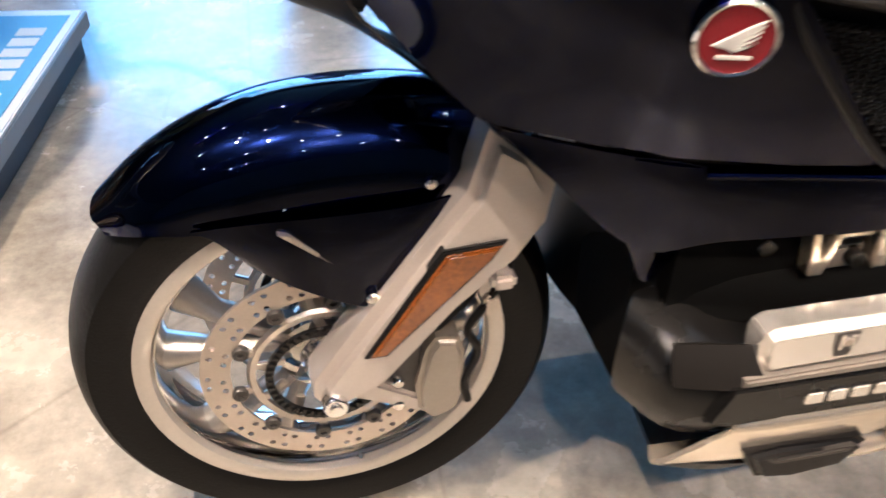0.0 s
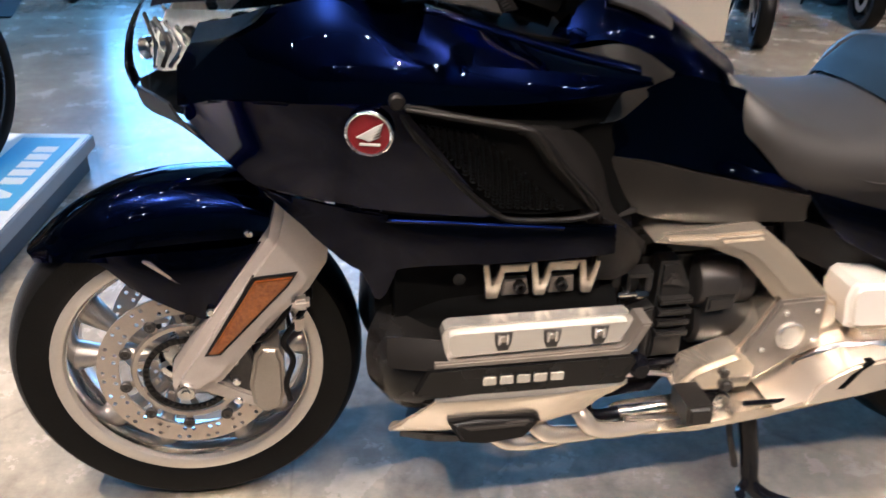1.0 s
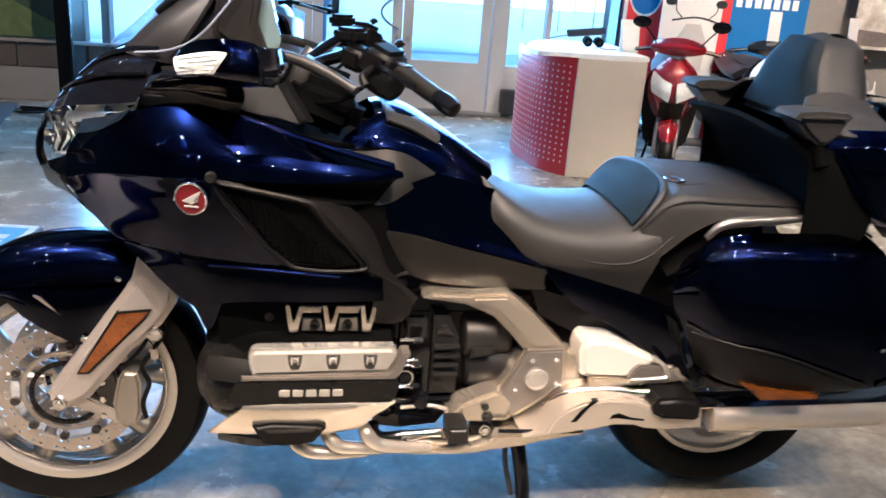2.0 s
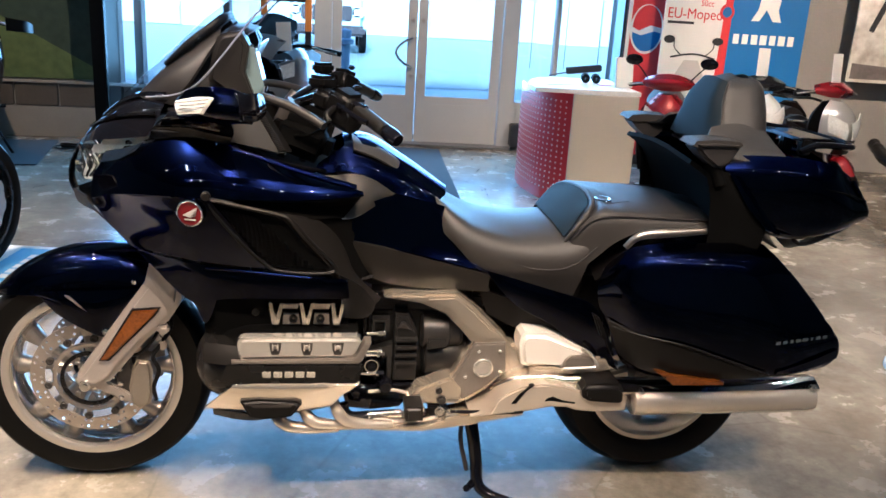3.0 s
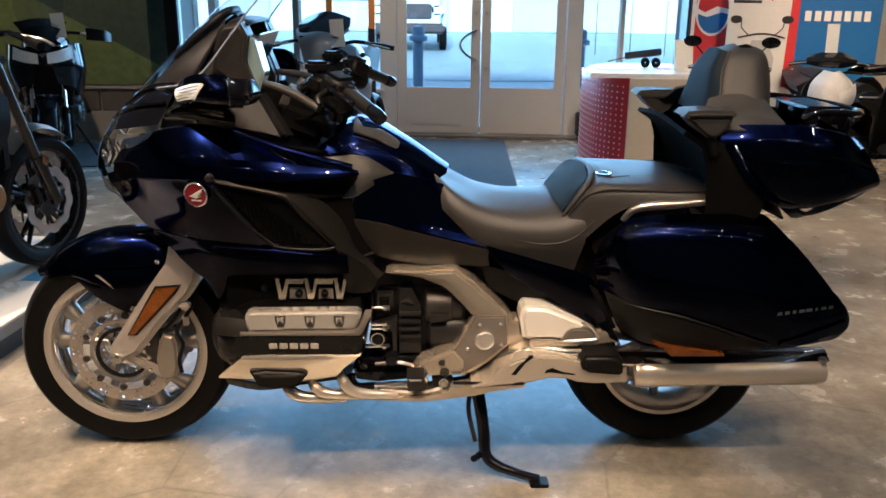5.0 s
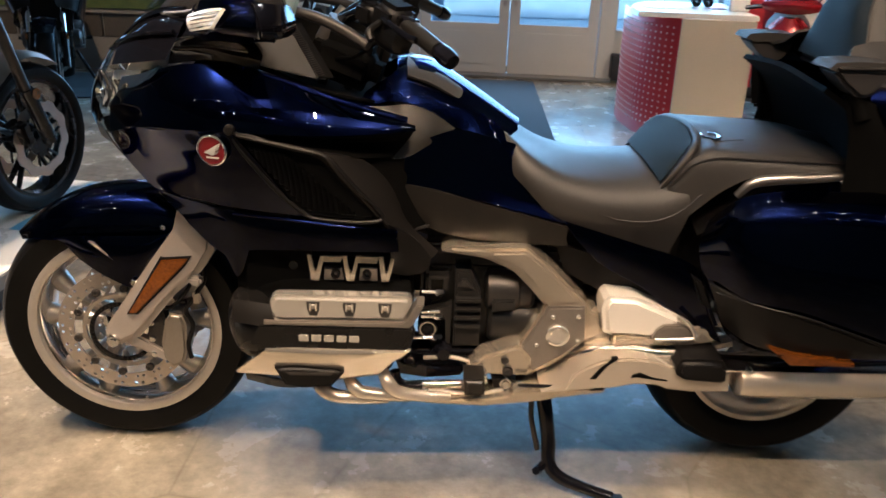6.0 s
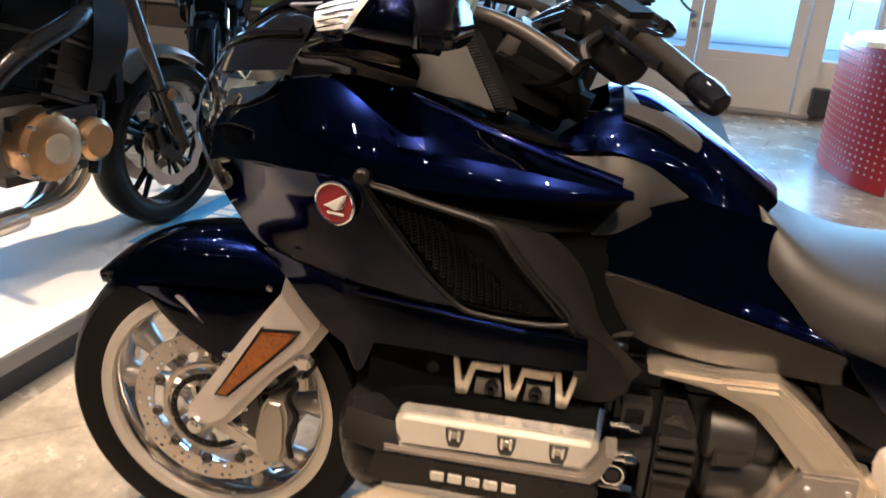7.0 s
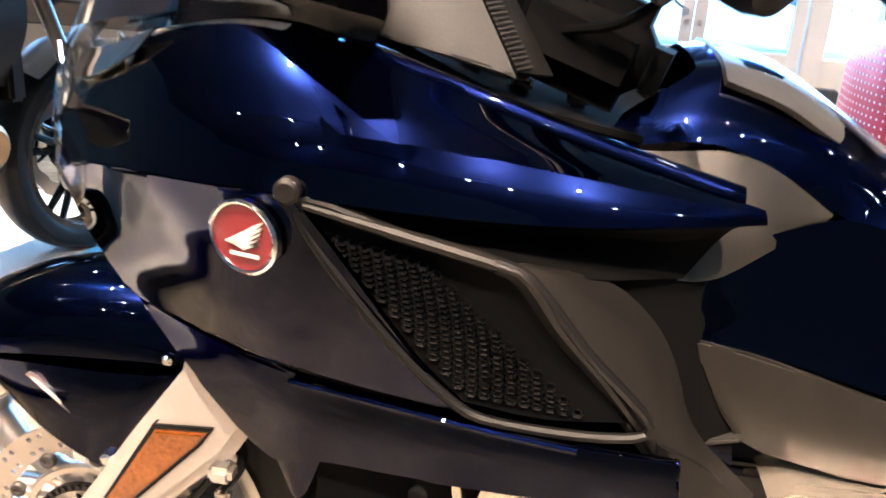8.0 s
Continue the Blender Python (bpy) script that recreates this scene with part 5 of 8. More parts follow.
# ---- engine, exhaust and stand of the same motorcycle ----
part("engine_block", box((.40, .50, .30), (.555, 0, .50), .03), MATT, bike, "black flat engine block")
part("radiator_shell", box((.16, .40, .34), (.42, 0, .72), .03), BLACK, bike)
part("frame_core", box((.60, .20, .30), (.90, 0, .60), .03), BLACK, bike)
part("gearbox", box((.36, .34, .30), (.95, 0, .44), .03), ENGINE, bike)
part("frame_tail", box((.45, .22, .16), (1.27, 0, .60), .03), BLACK, bike)
pair("engine_side", skin([
    [(.375, -.20, .530), (.41, -.25, .520), (.47, -.270, .500), (.60, -.28, .498), (.75, -.28, .500)],
    [(.345, -.24, .500), (.38, -.305, .500), (.45, -.325, .492), (.60, -.328, .490), (.760, -.318, .494)],
    [(.336, -.25, .45), (.375, -.325, .455), (.46, -.345, .455), (.60, -.345, .455), (.760, -.34, .460)],
    [(.345, -.24, .39), (.385, -.318, .395), (.46, -.345, .415), (.60, -.346, .422), (.750, -.34, .427)],
    [(.385, -.20, .33), (.43, -.27, .345), (.50, -.30, .36), (.60, -.30, .37), (.70, -.29, .37)]], 24, 18, .006, .002), ENGINE, bike, "black engine side cover")
pair("engine_shoulder", skin([
    [(.40, -.16, .560), (.50, -.17, .565), (.62, -.17, .565), (.74, -.17, .565)],
    [(.40, -.235, .545), (.50, -.255, .548), (.62, -.26, .548), (.75, -.255, .548)],
    [(.40, -.255, .500), (.50, -.275, .50), (.62, -.28, .50), (.755, -.275, .50)]], 14, 8, .006), MATT, bike)
pair("cover_step", skin([
    [(.366, -.312, .523), (.40, -.320, .524), (.448, -.326, .520)],
    [(.364, -.322, .500), (.40, -.332, .500), (.455, -.340, .498)],
    [(.366, -.330, .478), (.41, -.342, .477), (.468, -.350, .474)]], 10, 6, .006), CHARCOAL, bike, "dark engine cover corner")
pair("cover_lip", prism([(0.436, 0.491), (0.735, 0.495), (0.748, 0.505), (0.766, 0.538), (0.782, 0.538), (0.761, 0.491), (0.750, 0.481), (0.436, 0.480)], -.349, -.30, .003), CASTGREY, bike, "grey lip under the valve cover")
covers = pair("valve_cover", prism([(0.449, 0.530), (0.453, 0.541), (0.463, 0.547), (0.746, 0.550), (0.754, 0.543), (0.756, 0.534), (0.741, 0.503), (0.734, 0.496), (0.462, 0.488), (0.455, 0.493)], -.342, -.306, .009, 0, 4), SILVER, bike, "brushed silver valve cover with three lugs")
for f, s in zip(covers, (1, -1)):
    for x, z in ((0.543, 0.524), (0.621, 0.524), (0.698, 0.524)):
        bm = prism([(x - .0145, z + .013), (x + .0145, z + .013), (x + .013, z - .006), (x + .008, z - .020), (x - .008, z - .020), (x - .013, z - .006)], -.3435, -.336, .001)
        lug = part("cover_lug", bm if s > 0 else mirrored(bm), ENGGREY, f, "recessed cover lug")
        for u in (-.0065, .0065):
            bm = box((.0045, .005, .020), (x + u, -.3445, z + .001), .0015)
            part("lug_rib", bm if s > 0 else mirrored(bm), SILVER, f)
        bm = disc(.0055, -.347, -.335, (x, 0, z + .002), 10, None, 'y', .001)
        part("cover_bolt", bm if s > 0 else mirrored(bm), STEEL, f)
# five plain blocks where the maker's word stands
for i in range(5):
    part("emblem_block", box((0.0213, .003, 0.0165), (0.5226 + i * 0.0274, -.3535, 0.4552), .0015), SILVER, bike, "plain silver badge block")
pair("word_band", prism([(0.426, 0.480), (0.756, 0.481), (0.764, 0.467), (0.748, 0.430), (0.741, 0.427), (0.428, 0.425), (0.403, 0.434)], -.351, -.32, .003), ENGINE, bike, "black band above the lower guard")
pair("engine_skid", skin([
    [(.438, -.347, .428), (.52, -.352, .430), (.64, -.352, .430), (.757, -.345, .432)],
    [(.436, -.352, .420), (.52, -.357, .420), (.64, -.357, .420), (.752, -.350, .424)],
    [(.400, -.345, .388), (.50, -.352, .385), (.62, -.350, .385), (.715, -.338, .390)],
    [(.366, -.330, .352), (.48, -.34, .350), (.58, -.338, .345), (.685, -.325, .352)],
    [(.375, -.30, .342), (.48, -.30, .338), (.58, -.30, .335), (.68, -.29, .340)]], 22, 14, .006, .002), CHAMP, bike, "champagne silver lower engine guard")
pair("guard_scoop", prism([(.455, .384), (.500, .390), (.600, .384), (.612, .374), (.585, .340), (.520, .333), (.478, .340)], -.366, -.33, .008, 0, 3, .04), BLACK, bike, "black scoop")
pair("scoop_lip", prism([(.480, .378), (.590, .378), (.582, .370), (.492, .369)], -.3685, -.36, .002), ENGGREY, bike)
pair("belly_tray", skin([
    [(.385, -.325, .350), (.45, -.335, .340), (.53, -.335, .330), (.585, -.33, .335)],
    [(.388, -.30, .318), (.45, -.305, .305), (.50, -.30, .300), (.56, -.29, .31)],
    [(.42, -.15, .27), (.47, -.15, .262), (.55, -.15, .26), (.70, -.15, .27)],
    [(.42, 0, .265), (.47, 0, .257), (.55, 0, .255), (.70, 0, .265)]], 14, 12, .005), CHARCOAL, bike)
# bracket with V ribs above the cylinder
brk = pair("injector_cover", prism([(0.519, 0.611), (0.714, 0.614), (0.700, 0.549), (0.527, 0.546)], -.252, -.21, .004), MATT, bike)
for f, s in zip(brk, (1, -1)):
    for outl in ([(0.522, 0.617), (0.530, 0.617), (0.537, 0.579), (0.541, 0.579), (0.551, 0.615), (0.560, 0.615), (0.547, 0.556), (0.530, 0.556)],
                 [(0.599, 0.617), (0.608, 0.617), (0.615, 0.576), (0.620, 0.576), (0.629, 0.616), (0.637, 0.616), (0.624, 0.557), (0.608, 0.557)],
                 [(0.679, 0.617), (0.688, 0.617), (0.694, 0.577), (0.699, 0.577), (0.706, 0.617), (0.715, 0.617), (0.702, 0.557), (0.686, 0.557)]):
        bm = prism(outl, -.274, -.25, .002)
        part("v_rib", bm if s > 0 else mirrored(bm), CHAMP, f, "champagne V-shaped rib")
    for outl in ([(0.559, 0.584), (0.596, 0.584), (0.601, 0.554), (0.557, 0.554)],
                 [(0.638, 0.584), (0.674, 0.584), (0.676, 0.554), (0.635, 0.554)]):
        bm = prism(outl, -.264, -.24, .003)
        part("rib_bridge", bm if s > 0 else mirrored(bm), CASTGREY, f)
    for outl in ([(0.559, 0.613), (0.599, 0.613), (0.595, 0.600), (0.556, 0.600)],
                 [(0.637, 0.614), (0.679, 0.614), (0.675, 0.599), (0.633, 0.599)]):
        bm = prism(outl, -.270, -.25, .002)
        part("rib_bar", bm if s > 0 else mirrored(bm), CHAMP, f)
    for x, z in ((0.584, 0.572), (0.653, 0.572)):
        bm = lathe([(.004, -.272), (.006, -.275), (.010, -.275), (.011, -.270), (.011, -.25), (.004, -.25)], (x, 0, z), 16)
        part("cover_bolt", bm if s > 0 else mirrored(bm), ENGINE, f)
pair("coolant_cap", lathe([(0, -.218), (.010, -.218), (.012, -.214), (.020, -.214), (.024, -.21), (.024, -.17), (0, -.17)], (.488, -.035, .583), 20, False), ENGINE, bike)
pair("cap_flange", prism([(.466, .600), (.50, .606), (.514, .595), (.506, .562), (.472, .560)], -.240, -.18, .006), ENGGREY, bike)
pair("coolant_pipe", tube([(.40, -.215, .565), (.45, -.225, .572), (.50, -.225, .575)], .010, 8), STEEL, bike)
# added near-black sheet that puts in the shade below the fairing
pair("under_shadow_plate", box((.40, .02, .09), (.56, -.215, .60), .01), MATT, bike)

# clutch and gearbox side with its fins, inside the frame
gear = part("clutch_cover", prism([(.775, .61), (.90, .612), (.99, .585), (1.06, .50), (1.05, .42), (1.00, .36), (.90, .345), (.77, .35)], -.165, -.10, .010, 0, 3), BLACK_GLOSS, bike, "black finned clutch cover")
part("fin_block", prism([(0.853, 0.564), (0.888, 0.564), (0.914, 0.510), (0.915, 0.367), (0.853, 0.364)], -.205, -.15, .006), FINM, gear, "ribbed black engine block")
for outl in ([(0.855, 0.497), (0.914, 0.498), (0.914, 0.488), (0.855, 0.487)],
             [(0.855, 0.475), (0.914, 0.475), (0.914, 0.465), (0.855, 0.464)],
             [(0.855, 0.452), (0.914, 0.453), (0.914, 0.443), (0.855, 0.442)],
             [(0.855, 0.430), (0.914, 0.430), (0.914, 0.420), (0.855, 0.419)]):
    part("cooling_fin", prism(outl, -.222, -.19, .003), FINM, gear)
part("fin_cap", prism([(0.858, 0.526), (0.870, 0.543), (0.881, 0.543), (0.896, 0.521)], -.218, -.17, .004), ENGGREY, gear)
part("starter_motor", moved(lathe([(0, 0), (.040, 0), (.050, .006), (.052, .02), (.052, .075), (.048, .080), (.048, .105), (.040, .115), (0, .115)], (0, 0, 0), 32, False, None, 'x'), Matrix.Translation((.925, -.165, .505))), ENGGREY, gear, "dark grey starter motor barrel")
part("starter_box", prism([(0.941, 0.498), (0.992, 0.499), (0.993, 0.472), (0.940, 0.466)], -.224, -.18, .005), FINM, gear)
part("gear_barrel", moved(lathe([(0, 0), (.05, 0), (.058, .008), (.058, .10), (.052, .115), (0, .115)], (0, 0, 0), 32, False, None, 'x'), Matrix.Translation((.935, -.150, .425))), FINM, gear)
part("cable_guide", prism([(0.792, 0.549), (0.837, 0.550), (0.837, 0.513), (0.826, 0.513), (0.826, 0.540), (0.797, 0.540), (0.797, 0.511), (0.792, 0.511)], -.212, -.18, .003), FINM, gear)
part("cable_guide", prism([(0.775, 0.455), (0.847, 0.479), (0.846, 0.371), (0.836, 0.371), (0.833, 0.443), (0.777, 0.443)], -.212, -.18, .003), FINM, gear)
for pts in ([(0.776, -0.214, 0.511), (0.822, -0.214, 0.511)], [(0.776, -0.214, 0.459), (0.819, -0.214, 0.461)], [(0.776, -0.214, 0.447), (0.822, -0.214, 0.449)], [(0.758, -0.214, 0.392), (0.822, -0.214, 0.395)]):
    part("engine_stud", tube(pts, .0045, 8), CHROME, gear)
for x, z in ((0.819, 0.511), (0.818, 0.450), (0.817, 0.395)):
    part("stud_nut", moved(lathe([(0, -.012), (.008, -.012), (.009, -.008), (.009, .008), (0, .010)], (0, 0, 0), 6, False, None, 'x'), Matrix.Translation((x, -.214, z))), CHROME, gear)
part("oil_cap", lathe([(0, -.216), (.012, -.216), (.014, -.212), (.022, -.212), (.024, -.208), (.024, -.16), (0, -.16)], (0.792, 0, 0.415), 24, False), BLACK_GLOSS, bike, "round black oil cap with bright ring")
part("cap_ring", lathe([(.0165, -.216), (.0195, -.216), (.0195, -.210), (.0165, -.210)], (0.792, 0, 0.415), 28), CHROME, bike)
part("lower_casing", prism([(0.732, 0.354), (0.807, 0.348), (0.846, 0.357), (0.936, 0.353), (0.897, 0.314), (0.874, 0.283), (0.790, 0.274), (0.728, 0.283), (0.717, 0.320)], -.205, -.10, .012, 0, 3), BLACK_GLOSS, bike, "gloss black lower crankcase")
part("casing_lip", tube([(0.741, -0.212, 0.354), (0.768, -0.212, 0.351), (0.805, -0.212, 0.353), (0.819, -0.212, 0.369), (0.838, -0.212, 0.371), (0.853, -0.212, 0.357), (0.902, -0.212, 0.360)], .0065, 8), BLACK_GLOSS, bike)
part("linkage_boss", lathe([(0, -.238), (.014, -.238), (.020, -.230), (.022, -.20), (0, -.19)], (0.831, 0, 0.360), 20, False), BLACK_GLOSS, bike)
part("linkage_boss", lathe([(0, -.228), (.010, -.228), (.015, -.222), (.016, -.19), (0, -.19)], (0.752, 0, 0.337), 16, False), BLACK_GLOSS, bike)
part("bright_pipe", tube([(0.784, -0.260, 0.293), (0.875, -0.260, 0.297)], .011, 12), CHROME, bike, "short bright linkage pipe")
part("dark_pipe", tube([(0.719, -0.265, 0.330), (0.724, -0.265, 0.306), (0.743, -0.265, 0.293), (0.784, -0.265, 0.295)], .012, 12), BLACK_GLOSS, bike)
part("shift_rod", tube([(.785, -.225, .345), (.86, -.23, .35), (.95, -.225, .318)], .005, 8), STEEL, bike)

# cast frame
fr = pair("main_frame", prism([(.818, .622), (.839, .634), (.917, .632), (1.011, .636), (1.065, .593), (1.156, .503), (1.165, .412), (1.112, .361), (1.075, .335), (1.032, .313), (.997, .385), (1.028, .434), (1.060, .495), (1.024, .536), (.981, .579), (.917, .607)], -.244, -.16, .009, 0, 2), CHAMP, bike, "cast champagne aluminium main frame", 25)
for f, s in zip(fr, (1, -1)):
    bm = prism([(.925, .627), (1.008, .630), (1.060, .588), (1.140, .510), (1.078, .504), (1.036, .545), (.990, .592), (.930, .615)], -.252, -.24, .006, 0, 2)
    part("frame_spar", bm if s > 0 else mirrored(bm), CHAMP, f, "satin spar face", 25)
    bm = prism([(1.066, .497), (1.150, .500), (1.157, .416), (1.103, .371), (1.042, .330), (1.008, .392), (1.034, .434)], -.251, -.24, .005, 0, 2)
    part("frame_plate", bm if s > 0 else mirrored(bm), CASTGREY, f, "grey cast pivot plate", 25)
    bm = lathe([(0, -.258), (.017, -.258), (.019, -.254), (.022, -.254), (.024, -.260), (.027, -.258), (.028, -.24), (0, -.24)], (1.092, 0, .428), 28, False)
    part("frame_emblem", bm if s > 0 else mirrored(bm), SILVER, f, "round embossed frame plug")
    for x, z in ((1.078, .474), (1.136, .476), (1.045, .40), (1.14, .415)):
        bm = disc(.0055, -.257, -.24, (x, 0, z), 10, None, 'y', .002)
        part("frame_bolt", bm if s > 0 else mirrored(bm), SILVER, f)
pair("footrest_plate", prism([(0.885, 0.337), (0.918, 0.371), (0.995, 0.401), (1.009, 0.398), (1.034, 0.370), (1.035, 0.334), (1.027, 0.325), (0.930, 0.325), (0.900, 0.333)], -.266, -.20, .008, 0, 2), CHAMP, bike, "silver footrest plate", 25)
for x, z, r in ((0.973, 0.367, 0.009), (0.981, 0.339, 0.013)):
    pair("plate_bolt", lathe([(0, -.276), (r * .55, -.276), (r * .7, -.270), (r, -.272), (r, -.25), (0, -.25)], (x, 0, z), 16, False), ENGGREY, bike)
pair("peg_link", tube([(0.897, -0.270, 0.332), (0.905, -0.280, 0.343), (0.924, -0.285, 0.333), (0.930, -0.280, 0.316)], .007, 8), CHROME, bike)
pair("peg_pad", prism([(0.876, 0.354), (0.923, 0.354), (0.925, 0.314), (0.879, 0.313)], -.345, -.27, .008, 0, 3), DASHGREY, bike, "ribbed grey rubber footpeg")
pair("peg_pivot", prism([(0.944, 0.319), (0.988, 0.317), (1.005, 0.302), (0.989, 0.284), (0.953, 0.287)], -.262, -.20, .005), BLACK, bike)
pair("pivot_bolt", lathe([(0, -.272), (.008, -.272), (.010, -.268), (.014, -.268), (.014, -.25), (0, -.25)], (0.978, 0, 0.304), 16, False), CHROME, bike)
part("gear_pedal", tube([(.975, -.255, .284), (.92, -.262, .272), (.86, -.262, .275), (.80, -.262, .282)], .007, 8), STEEL, bike)
pair("tail_bracket", prism([(1.159, 0.501), (1.171, 0.480), (1.188, 0.476), (1.194, 0.438), (1.221, 0.417), (1.224, 0.396), (1.163, 0.391)], -.235, -.16, .006), CHAMP, bike, "champagne sub-frame bracket", 25)
pair("linkage_cover", prism([(1.02, .34), (1.10, .45), (1.22, .42), (1.46, .43), (1.50, .33), (1.20, .27), (1.05, .27)], -.175, -.12, .01), MATT, bike)
boxes = pair("silver_box", prism([(1.188, 0.495), (1.192, 0.518), (1.203, 0.530), (1.263, 0.529), (1.361, 0.489), (1.388, 0.464), (1.389, 0.448), (1.309, 0.427), (1.220, 0.430), (1.198, 0.438)], -.262, -.18, .016, 0, 3), BOXWHITE, bike, "bright silver muffler guard box", 30)
for f, s in zip(boxes, (1, -1)):
    bm = prism([(1.219, 0.436), (1.277, 0.436), (1.307, 0.431), (1.329, 0.442), (1.401, 0.437), (1.399, 0.467), (1.427, 0.470), (1.468, 0.431), (1.397, 0.418), (1.220, 0.411)], -.272, -.24, .006)
    part("box_base", bm if s > 0 else mirrored(bm), CHAMP, f, "champagne bracket under the box", 30)
    bm = prism([(1.305, 0.435), (1.316, 0.457), (1.332, 0.470), (1.385, 0.470), (1.400, 0.440)], -.276, -.25, .004)
    part("box_pocket", bm if s > 0 else mirrored(bm), CASTGREY, f)
    bm = tube([(1.358, -0.274, 0.493), (1.381, -0.274, 0.478), (1.400, -0.274, 0.454), (1.400, -0.274, 0.439), (1.350, -0.274, 0.435), (1.312, -0.274, 0.434)], .006, 8)
    part("box_lever", bm if s > 0 else mirrored(bm), SILVER, f)

# exhaust
for i, pts in enumerate(([(0.530, -0.250, 0.291), (0.553, -0.295, 0.296), (0.578, -0.300, 0.282), (0.631, -0.295, 0.273), (0.705, -0.280, 0.264)],
                         [(0.604, -0.260, 0.322), (0.622, -0.300, 0.314), (0.643, -0.305, 0.296), (0.696, -0.300, 0.286), (0.771, -0.285, 0.274)],
                         [(0.690, -0.270, 0.345), (0.700, -0.305, 0.331), (0.724, -0.308, 0.302), (0.772, -0.300, 0.287), (0.848, -0.285, 0.276)])):
    pair("exhaust_header", tube(pts, [.012, .017, .016, .014, .011], 12), MUFFLER, bike, "stainless exhaust header pipe")
pair("collector_plate", prism([(0.793, 0.261), (0.815, 0.270), (0.930, 0.275), (1.127, 0.314), (1.210, 0.322), (1.205, 0.310), (1.062, 0.275), (0.930, 0.258)], -.292, -.20, .003), CHAMP, bike, "long stainless heat shield", 25)
pair("collector_plate", prism([(0.996, 0.302), (1.061, 0.307), (1.204, 0.316), (1.207, 0.305), (1.062, 0.282), (0.985, 0.277)], -.297, -.25, .003), CHAMP, bike, "long stainless heat shield", 25)
pair("dark_rod", tube([(1.003, -0.300, 0.321), (1.094, -0.300, 0.319), (1.170, -0.300, 0.322)], .005, 8), BLACK_GLOSS, bike)
shields = pair("exhaust_mid", prism([(1.055, 0.315), (1.109, 0.332), (1.124, 0.365), (1.151, 0.385), (1.188, 0.403), (1.247, 0.411), (1.302, 0.407), (1.341, 0.394), (1.391, 0.388), (1.478, 0.387), (1.483, 0.331), (1.394, 0.328), (1.344, 0.333), (1.316, 0.343), (1.267, 0.344), (1.213, 0.332), (1.131, 0.323)], -.325, -.20, .018, 0, 4), MUFFLER, bike, "curved champagne exhaust shield", 50)
for f, s in zip(shields, (1, -1)):
    bm = prism([(1.253, 0.362), (1.258, 0.371), (1.274, 0.377), (1.302, 0.365), (1.338, 0.359), (1.336, 0.355), (1.302, 0.359), (1.269, 0.364)], -.3265, -.31, .001)
    part("shield_slot", bm if s > 0 else mirrored(bm), MATT, f)
    bm = prism([(1.210, 0.408), (1.221, 0.409), (1.200, 0.392), (1.175, 0.356), (1.161, 0.356), (1.182, 0.386)], -.3265, -.31, .001)
    part("shield_gap", bm if s > 0 else mirrored(bm), MATT, f)
pair("rubber_stop", prism([(1.160, 0.336), (1.167, 0.348), (1.197, 0.349), (1.206, 0.336), (1.198, 0.321), (1.169, 0.319)], -.322, -.27, .008, 0, 3), BLACK, bike)
pair("muffler_boot", prism([(1.348, 0.401), (1.360, 0.419), (1.403, 0.421), (1.452, 0.418), (1.463, 0.403), (1.465, 0.368), (1.456, 0.362), (1.374, 0.368), (1.352, 0.380)], -.349, -.25, .012, 0, 3), BLACK, bike, "black plastic muffler joint cover")
pair("shield_top", tube([(1.125, -0.240, 0.354), (1.172, -0.255, 0.390), (1.253, -0.270, 0.406), (1.323, -0.280, 0.404), (1.393, -0.290, 0.406), (1.480, -0.300, 0.392)], .011, 12), CHROME, bike, "bright upper exhaust pipe")
pair("muffler", moved(lathe([(0.0, 0.0), (.036, 0.0), (.043, .004), (.046, .03), (.046, .10), (.046, .40), (.046, .51), (.044, .528), (.038, .533), (.036, .523), (0.0, .513)], (0, 0, 0), 48, False, None, 'x'),
                              Matrix.Translation((1.50, -.295, .356)) @ Matrix.Rotation(radians(-.8), 4, 'Y') @ Matrix.Diagonal((1, 1.15, 1, 1))), MUFFLER, bike, "long champagne silver muffler")
pair("muffler_strap", skin([[(1.46, -.258, .402), (1.70, -.26, .406), (2.028, -.262, .412)], [(1.46, -.30, .412), (1.70, -.302, .414), (2.032, -.302, .420)], [(1.46, -.338, .394), (1.70, -.340, .396), (2.032, -.338, .402)]], 20, 6, .005), CHROME, bike, "polished chrome muffler top strip")
pair("strap_clip", box((.025, .02, .02), (2.012, -.335, .402), .005), CHROME, bike)
pair("strap_bolt", disc(.006, -.354, -.33, (1.515, 0, .398), 10, None, 'y', .002), CHROME, bike)

# side stand and its spring; centre stand folded
part("side_stand", tube([(1.075, -.17, .262), (1.088, -.195, .20), (1.100, -.215, .12), (1.105, -.235, .06), (1.135, -.255, .035), (1.20, -.28, .022), (1.255, -.30, .016)], [.020, .019, .018, .018, .016, .014, .013], 12), BLACK_GLOSS, bike, "black steel side stand swung out")
part("stand_foot", box((.055, .05, .010), (1.255, -.302, .0065), .003), BLACK, bike)
part("stand_spring", tube([(1.060, -.180, .25), (1.055, -.195, .18), (1.075, -.215, .09)], .007, 8), ENGGREY, bike)
part("stand_pivot", box((.07, .05, .045), (1.09, -.17, .262), .01), BLACK, bike)
part("stand_lug", tube([(1.10, -.232, .07), (1.075, -.25, .055), (1.068, -.265, .062)], .010, 8), BLACK_GLOSS, bike)
part("stand_bracket", box((.05, .02, .02), (1.12, -.19, .262), .006), BLACK, bike)

